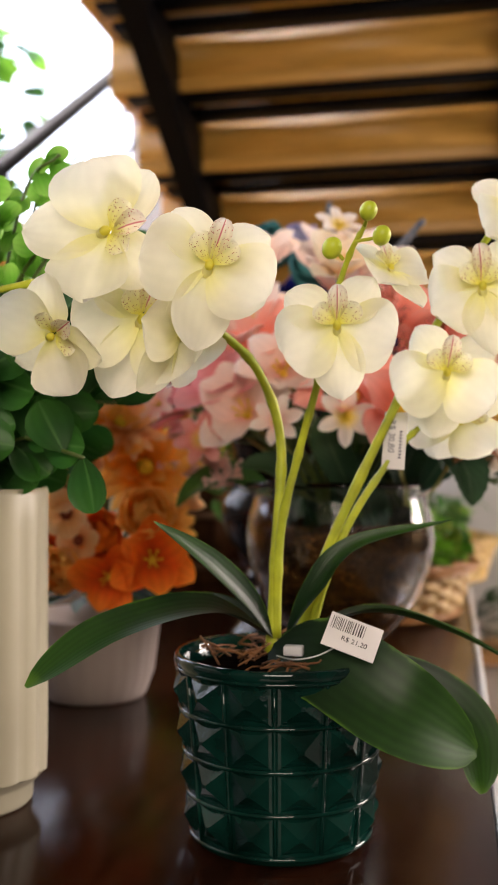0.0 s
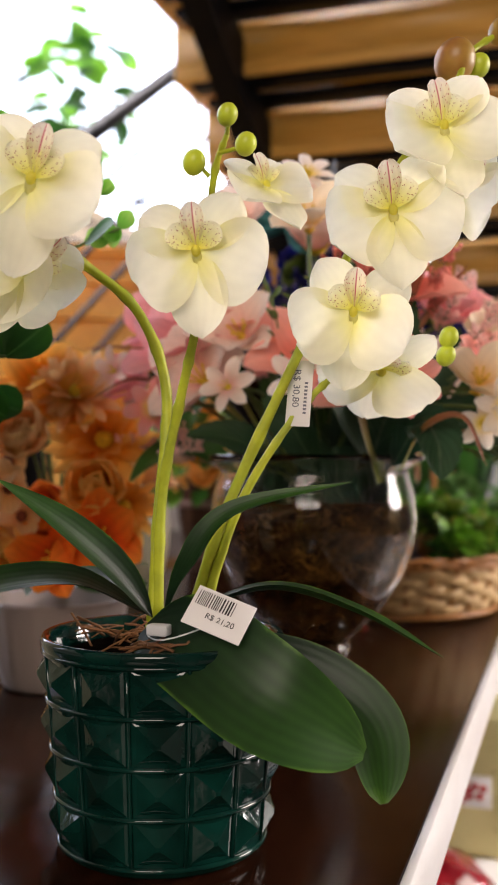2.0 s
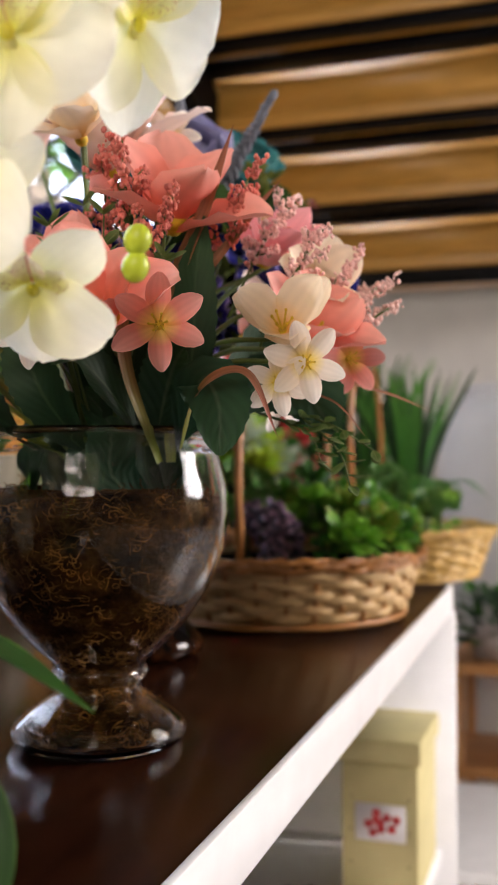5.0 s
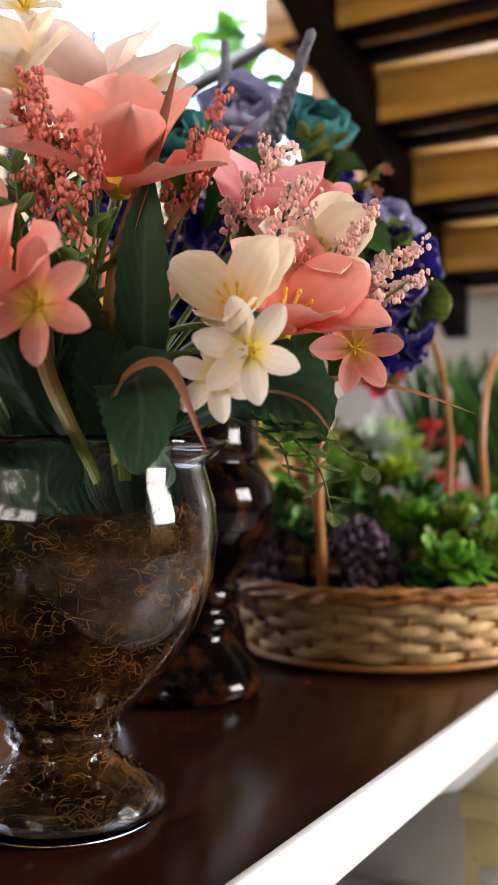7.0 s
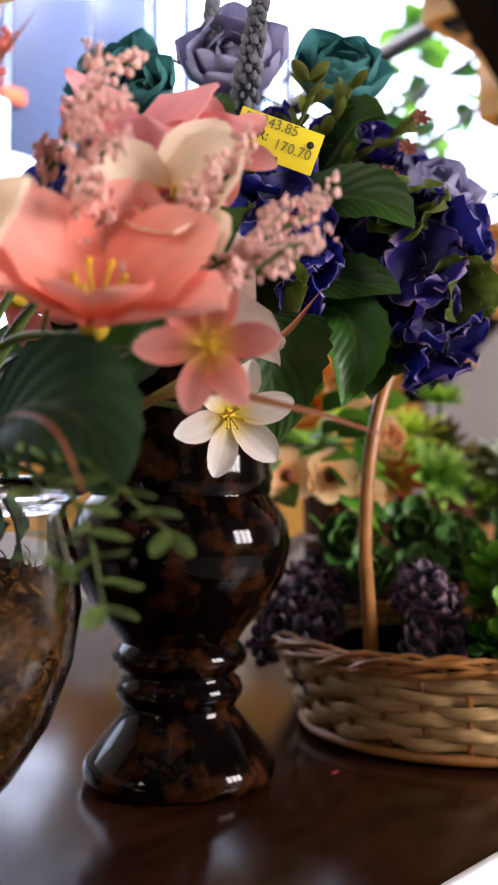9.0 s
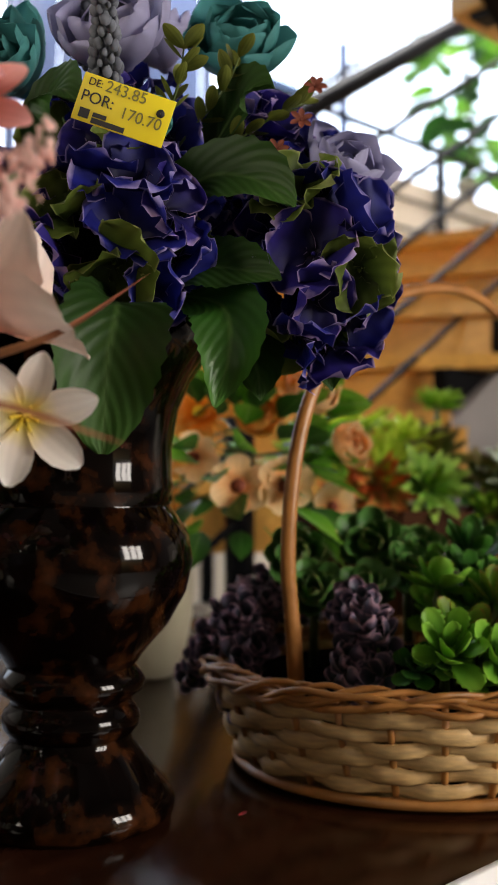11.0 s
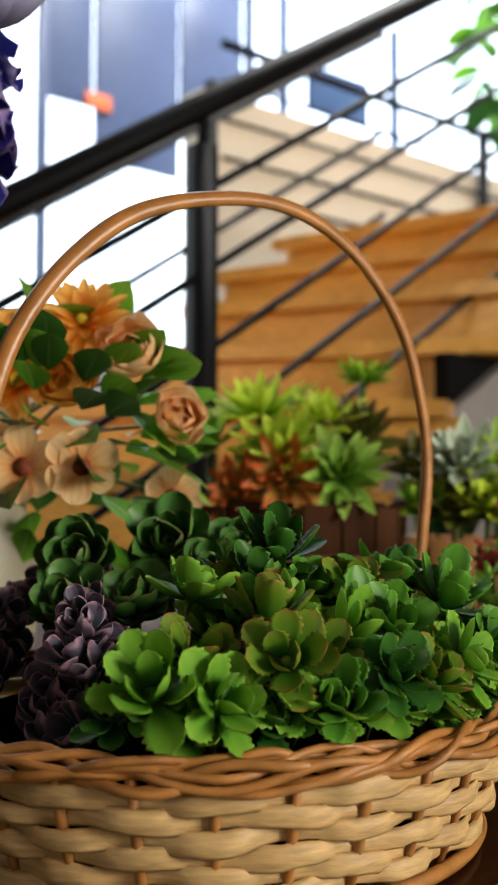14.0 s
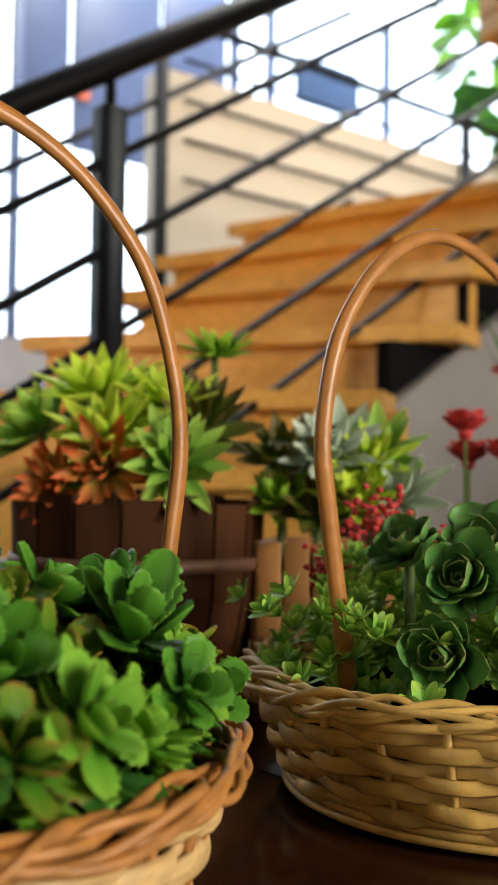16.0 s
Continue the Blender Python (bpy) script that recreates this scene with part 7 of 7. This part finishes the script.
for i in range(5):
    for s in (-1, 1):
        part("slat", box(-0.065 + 0.027 * i, s * 0.06 - 0.004, 0.0, -0.065 + 0.027 * i + 0.024, s * 0.06 + 0.004, 0.15, 0.0015), PINE, crate)
        part("slat", box(s * 0.068 - 0.004, -0.056 + 0.0235 * i, 0.0, s * 0.068 + 0.004, -0.056 + 0.0235 * i + 0.021, 0.15, 0.0015), PINE, crate)
part("soil", box(-0.062, -0.055, 0.1, 0.062, 0.055, 0.135), SOIL, crate)
for key, p, ln in (("pale", (-0.4, 2.17, 1.13), 0.05), ("lime", (-0.37, 2.2, 1.125), 0.042), ("pale", (-0.415, 2.2, 1.14), 0.055), ("olive", (-0.44, 2.15, 1.13), 0.05), ("green", (-0.39, 2.23, 1.135), 0.055), ("lime", (-0.36, 2.17, 1.085), 0.045), ("olive", (-0.39, 2.15, 1.08), 0.05), ("bright", (-0.42, 2.13, 1.085), 0.04), ("pale", (-0.345, 2.21, 1.09), 0.05)):
    e = plant("agave", p[0], p[1], p[2] - 0.1, "green succulent rosette in the slatted planter" if key != "pale" else "pale grey-green succulent rosette in the slatted planter", "succulent", "succulents in the slatted planter")
    ln *= 1.05
    rosette(e, aim((0, 0, 0.1), (0.4, -0.5, 0.75), 0), [(8, ln, ln * 0.4, 12), (7, ln * 0.9, ln * 0.38, 38), (5, ln * 0.7, ln * 0.32, 64)], AG[key], "point", round(ln * 1e4), 0.0015, 16, 0.3)
    part("stem", tube([(0, 0, 0.02), (0, 0, 0.1)], 0.004, 6), STEM, e)
for x, y, z in ((-0.36, 2.33, 1.16), (-0.33, 2.36, 1.13), (-0.38, 2.36, 1.13)):
    p = plant("red_flower", x, y, 0.9, "dark red artificial blossom on a green stalk", "flower", "red blossoms")
    stem([(x, y, 0.9), (x, y, z)], 0.003, 0.002, p, STEM)
    head = part("flower", ball(Matrix.Translation((0, 0, z - 0.9)), 0.008, 1, 8, 5), RED, p)
    for k in range(9):
        part("petal", petal_mesh(RED, "petal", length=0.03, width=0.026, kind="fan", bend=20, cup=0.3, wave=0.06, seed=float(k % 3)), RED, head, m=Matrix.Translation((0, 0, z - 0.9)) @ pose(0, 0, 0, 0, 0, 40 * k) @ pose(0, 0.002, 0, 25 + 20 * (k % 2), 0, 0))
blossom = plant("red_flower", -0.69, 2.93, 0.9, "large deep red artificial flower on a tall stalk", "flower", "red blossoms")
stem([(-0.69, 2.93, 0.9), (-0.695, 2.935, 1.1), (-0.7, 2.94, 1.28)], 0.004, 0.003, blossom, STEM)
head = part("flower", ball(aim(local(blossom, (-0.7, 2.94, 1.3)), (0.3, -0.6, 0.5)), 0.012, 1.4, 10, 6), RED, blossom)
for k in range(12):
    part("petal", petal_mesh(RED, "petal", length=0.075, width=0.05, kind="point", bend=20, cup=0.3, wave=0.06, seed=float(k % 3)), RED, head, m=aim(local(blossom, (-0.7, 2.94, 1.3)), (0.3, -0.6, 0.5)) @ pose(0, 0, 0, 0, 0, 51 * k) @ pose(0, 0.004, 0, 10 + 26 * (k % 3), 0, 0))
for x, y, n, ln, lab in ((-0.13, 2.46, 26, 0.42, "dark green spiky plant with long upright blades"), (-0.24, 2.52, 30, 0.46, "dark green spiky plant with long upright blades"), (-0.39, 2.8, 34, 0.5, "dark green spiky plant with long upright blades"), (-0.5, 2.78, 34, 0.5, "upright grassy green plant behind the baskets"), (-0.62, 2.4, 24, 0.27, "upright grassy green plant behind the baskets")):
    p = plant("spiky_plant", x, y, 0.9, lab, "plant", "spiky plants")
    for i in range(n):
        a = rnd.uniform(0, 6.283)
        d = Vector((math.cos(a), math.sin(a), 0)) * rnd.uniform(0.1, 0.6)
        part("blade", leaf_path([Vector((0, 0, 0)), d * ln * 0.25 + Vector((0, 0, ln * 0.5)), d * ln * 0.7 + Vector((0, 0, ln * 0.9))], 0.02, "blade", (d.x + 0.01, d.y - 0.3, 0.3), 0.3, nu=4, steps=5), LEAF_DARK if i % 2 else FERN, p)

# ---- under the shelf and beyond ----
BOX_YELLOW = material("yellow_box_wood", (0.62, 0.55, 0.26), 0.6, vary=0.08, scale=20, bump=0.1)
RED_FOIL = material("red_plastic_wrap", (0.34, 0.012, 0.02), 0.22, vary=0.3, scale=40, second=(0.72, 0.55, 0.53), second_scale=26, mix=0.95, patch=(0.5, 0.6), coat=0.6, bump=0.8, bump_scale=60)
crate = thing("yellow_box", -0.055, 1.83, 0.5, "pale yellow wooden box with lid and berry picture", "box")
part("body", box(-0.055, -0.085, 0.0, 0.05, 0.085, 0.18, 0.002), BOX_YELLOW, crate)
part("lid", box(-0.06, -0.09, 0.183, 0.055, 0.09, 0.215, 0.003), BOX_YELLOW, crate)
part("label_card", box(-0.036, -0.0875, 0.077, 0.034, -0.0855, 0.127), PAPER, crate, "white card with dark red berries")
for i in range(9):
    part("berry", ball(Matrix.Translation((-0.001 + 0.025 * math.cos(2.4 * i) * (i / 9) ** 0.5, -0.0885, 0.102 + 0.017 * math.sin(2.4 * i) * (i / 9) ** 0.5)) @ Matrix.Diagonal((1, 0.12, 1, 1)), 0.0062, 1, 10, 6), RED, crate)
for z in (0.045, 0.09, 0.135):
    for x in (-0.042, 0.038):
        part("nail", ball(Matrix.Translation((x, -0.0855, z)) @ Matrix.Diagonal((1, 0.3, 1, 1)), 0.0018, 1, 8, 4), HOOP, crate)
bag = thing("wrapped_bag", -0.1, 1.55, 0.502, "red and white plastic wrapped bag on the lower board", "bag")
part("wrap", lathe([(0.001, 0.0), (0.075, 0.004), (0.095, 0.025), (0.08, 0.05), (0.04, 0.068), (0.001, 0.072)], 40, wobble=lambda a, z: 1 + 0.09 * math.sin(5 * a + 60 * z) + 0.06 * math.sin(11 * a - 90 * z) + 0.03 * math.sin(23 * a + 40 * z)), RED_FOIL, bag)
# made-up white bench, added to give the bright sunlit patch beyond the shelf
bench = thing("low_white_stand_in", 0.2, 2.36, 0.0, "low white stand-in for a sunlit patch beyond the shelf", "bench")
part("seat", box(-0.26, -0.24, 0.375, 0.3, 0.24, 0.4, 0.004), WHITE_BOARD, bench)
for x in (-0.24, 0.26):
    part("side_panel", box(x, -0.22, 0.0, x + 0.02, 0.22, 0.375, 0.002), WHITE_BOARD, bench)
rack = thing("pine_rack", 0.35, 2.95, 0.0, "low open pine rack with plain boards", "rack")
for z in (0.1, 0.36, 0.6):
    part("board", box(-0.45, -0.16, z - 0.012, 0.45, 0.16, z + 0.012, 0.003), PINE, rack)
for x in (-0.44, 0.42):
    for y in (-0.15, 0.13):
        part("upright", box(x, y, 0.0, x + 0.025, y + 0.025, 0.586, 0.002), PINE, rack)
for x, y in ((0.0, 2.9), (0.2, 2.92), (0.42, 2.95)):
    p = plant("leafy_plant", x, y, 0.612, "dense dark green leafy plant on the pine rack", "plant", "plants on the pine rack")
    for i in range(60):
        d = Vector((rnd.uniform(-1, 1), rnd.uniform(-1, 1), rnd.uniform(0.0, 1.2)))
        part("leaf", petal_mesh(LEAF_DARK if i % 3 else LEAF, "leaf", length=0.05, width=0.03, kind="point", bend=-30, cup=0.2, seed=float(i % 3)), LEAF, p, m=along(Vector((d.x * 0.07, d.y * 0.07, 0.03 + d.z * 0.1)), d, rnd.uniform(-40, 40)))
    part("pot", lathe([(0.001, 0.0), (0.045, 0.0), (0.06, 0.07), (0.055, 0.07), (0.001, 0.05)], 24), CERAMIC_PINK, p)
globe = thing("white_planter", 0.12, 2.99 + 0.4, 0.0, "tall rounded white floor planter under the stairs", "planter")
part("body", lathe([(0.001, 0.0), (0.2, 0.0), (0.26, 0.2), (0.33, 0.7), (0.34, 0.95), (0.3, 1.18), (0.24, 1.27), (0.001, 1.2)], 48), WALL, globe)
part("rim", lathe([(0.24, 1.268), (0.246, 1.276), (0.24, 1.29), (0.22, 1.3), (0.2, 1.298), (0.196, 1.25), (0.21, 1.25)], 48), WALL, globe, "smooth rolled lip")

# leafy plant beyond the railing, against the light
tree = thing("indoor_tree", -2.72, 5.5, 2.6, "slender leafy plant standing on the parapet against daylight", "plant")
part("trunk", tube(smooth_line([(0, 0, 0), (0.02, 0.02, 0.3), (-0.02, 0.05, 0.7), (0.0, 0.04, 1.1)], 6), lambda t: 0.016 - 0.01 * t, 8), material("thin_trunk", (0.1, 0.06, 0.03), 0.8, vary=0.3), tree)
part("pot", lathe([(0.001, 0.0), (0.045, 0.0), (0.055, 0.12), (0.05, 0.12), (0.001, 0.1)], 24), CERAMIC, tree)
for i in range(84):
    a = rnd.uniform(0, 6.283)
    z = rnd.uniform(0.2, 1.15)
    q = Vector((0.05 * math.cos(a), 0.26 * math.sin(a) * rnd.random(), z)) + Vector((rnd.uniform(-0.2, 0.2), 0, 0))
    part("leaf", petal_mesh(MID_LEAF if i % 2 else ROUND_LEAF, "leaf", length=0.2, width=0.12, kind="oval", bend=-30, cup=0.2, seed=float(i % 3)), MID_LEAF, tree, m=along(q, (math.cos(a), math.sin(a), rnd.uniform(-0.5, 0.4)), rnd.uniform(-40, 40)))
# blue-grey panels that stand for the building outside, and bars of the glazing
win = tagged(new("window_1"), "tall glazing with thin bars and panels for a blue-grey facade", "window", kind="structure")
win.matrix_world = pose(-4.72, 4.6, 1.9)
for y0, y1, z0, z1 in ((-0.66, -0.36, 1.4, 2.6), (-0.33, 0.25, 1.1, 2.6), (0.28, 0.75, 1.45, 2.6)):
    part("shutter", box(-0.02, y0, z0, 0.02, y1, z1, 0.004), BLUE_PANEL, win)
for y0 in (-2.4, -0.7, 0.8, 1.1, 2.2):
    part("glazing_bar", box(-0.03, y0, 0.0, 0.03, y0 + 0.05, 2.6, 0.004), BLUE_PANEL, win)
part("awning", box(-0.02, 1.35, 1.8, 0.05, 1.9, 2.1, 0.01), material("navy_awning", (0.03, 0.07, 0.16), 0.6), win)
part("sign", box(0.03, -0.42, 1.38, 0.05, -0.25, 1.47, 0.004), material("orange_sign", (0.8, 0.15, 0.05), 0.5), win)
petal_bit = thing("fallen_petal", -0.151, 1.408, 0.9005, "tiny red fallen petal on the brown shelf", "petal")
part("petal", petal(pose(0, 0, 0.0006), 0.008, 0.004, "oval", 20, 0.3), RED, petal_bit)
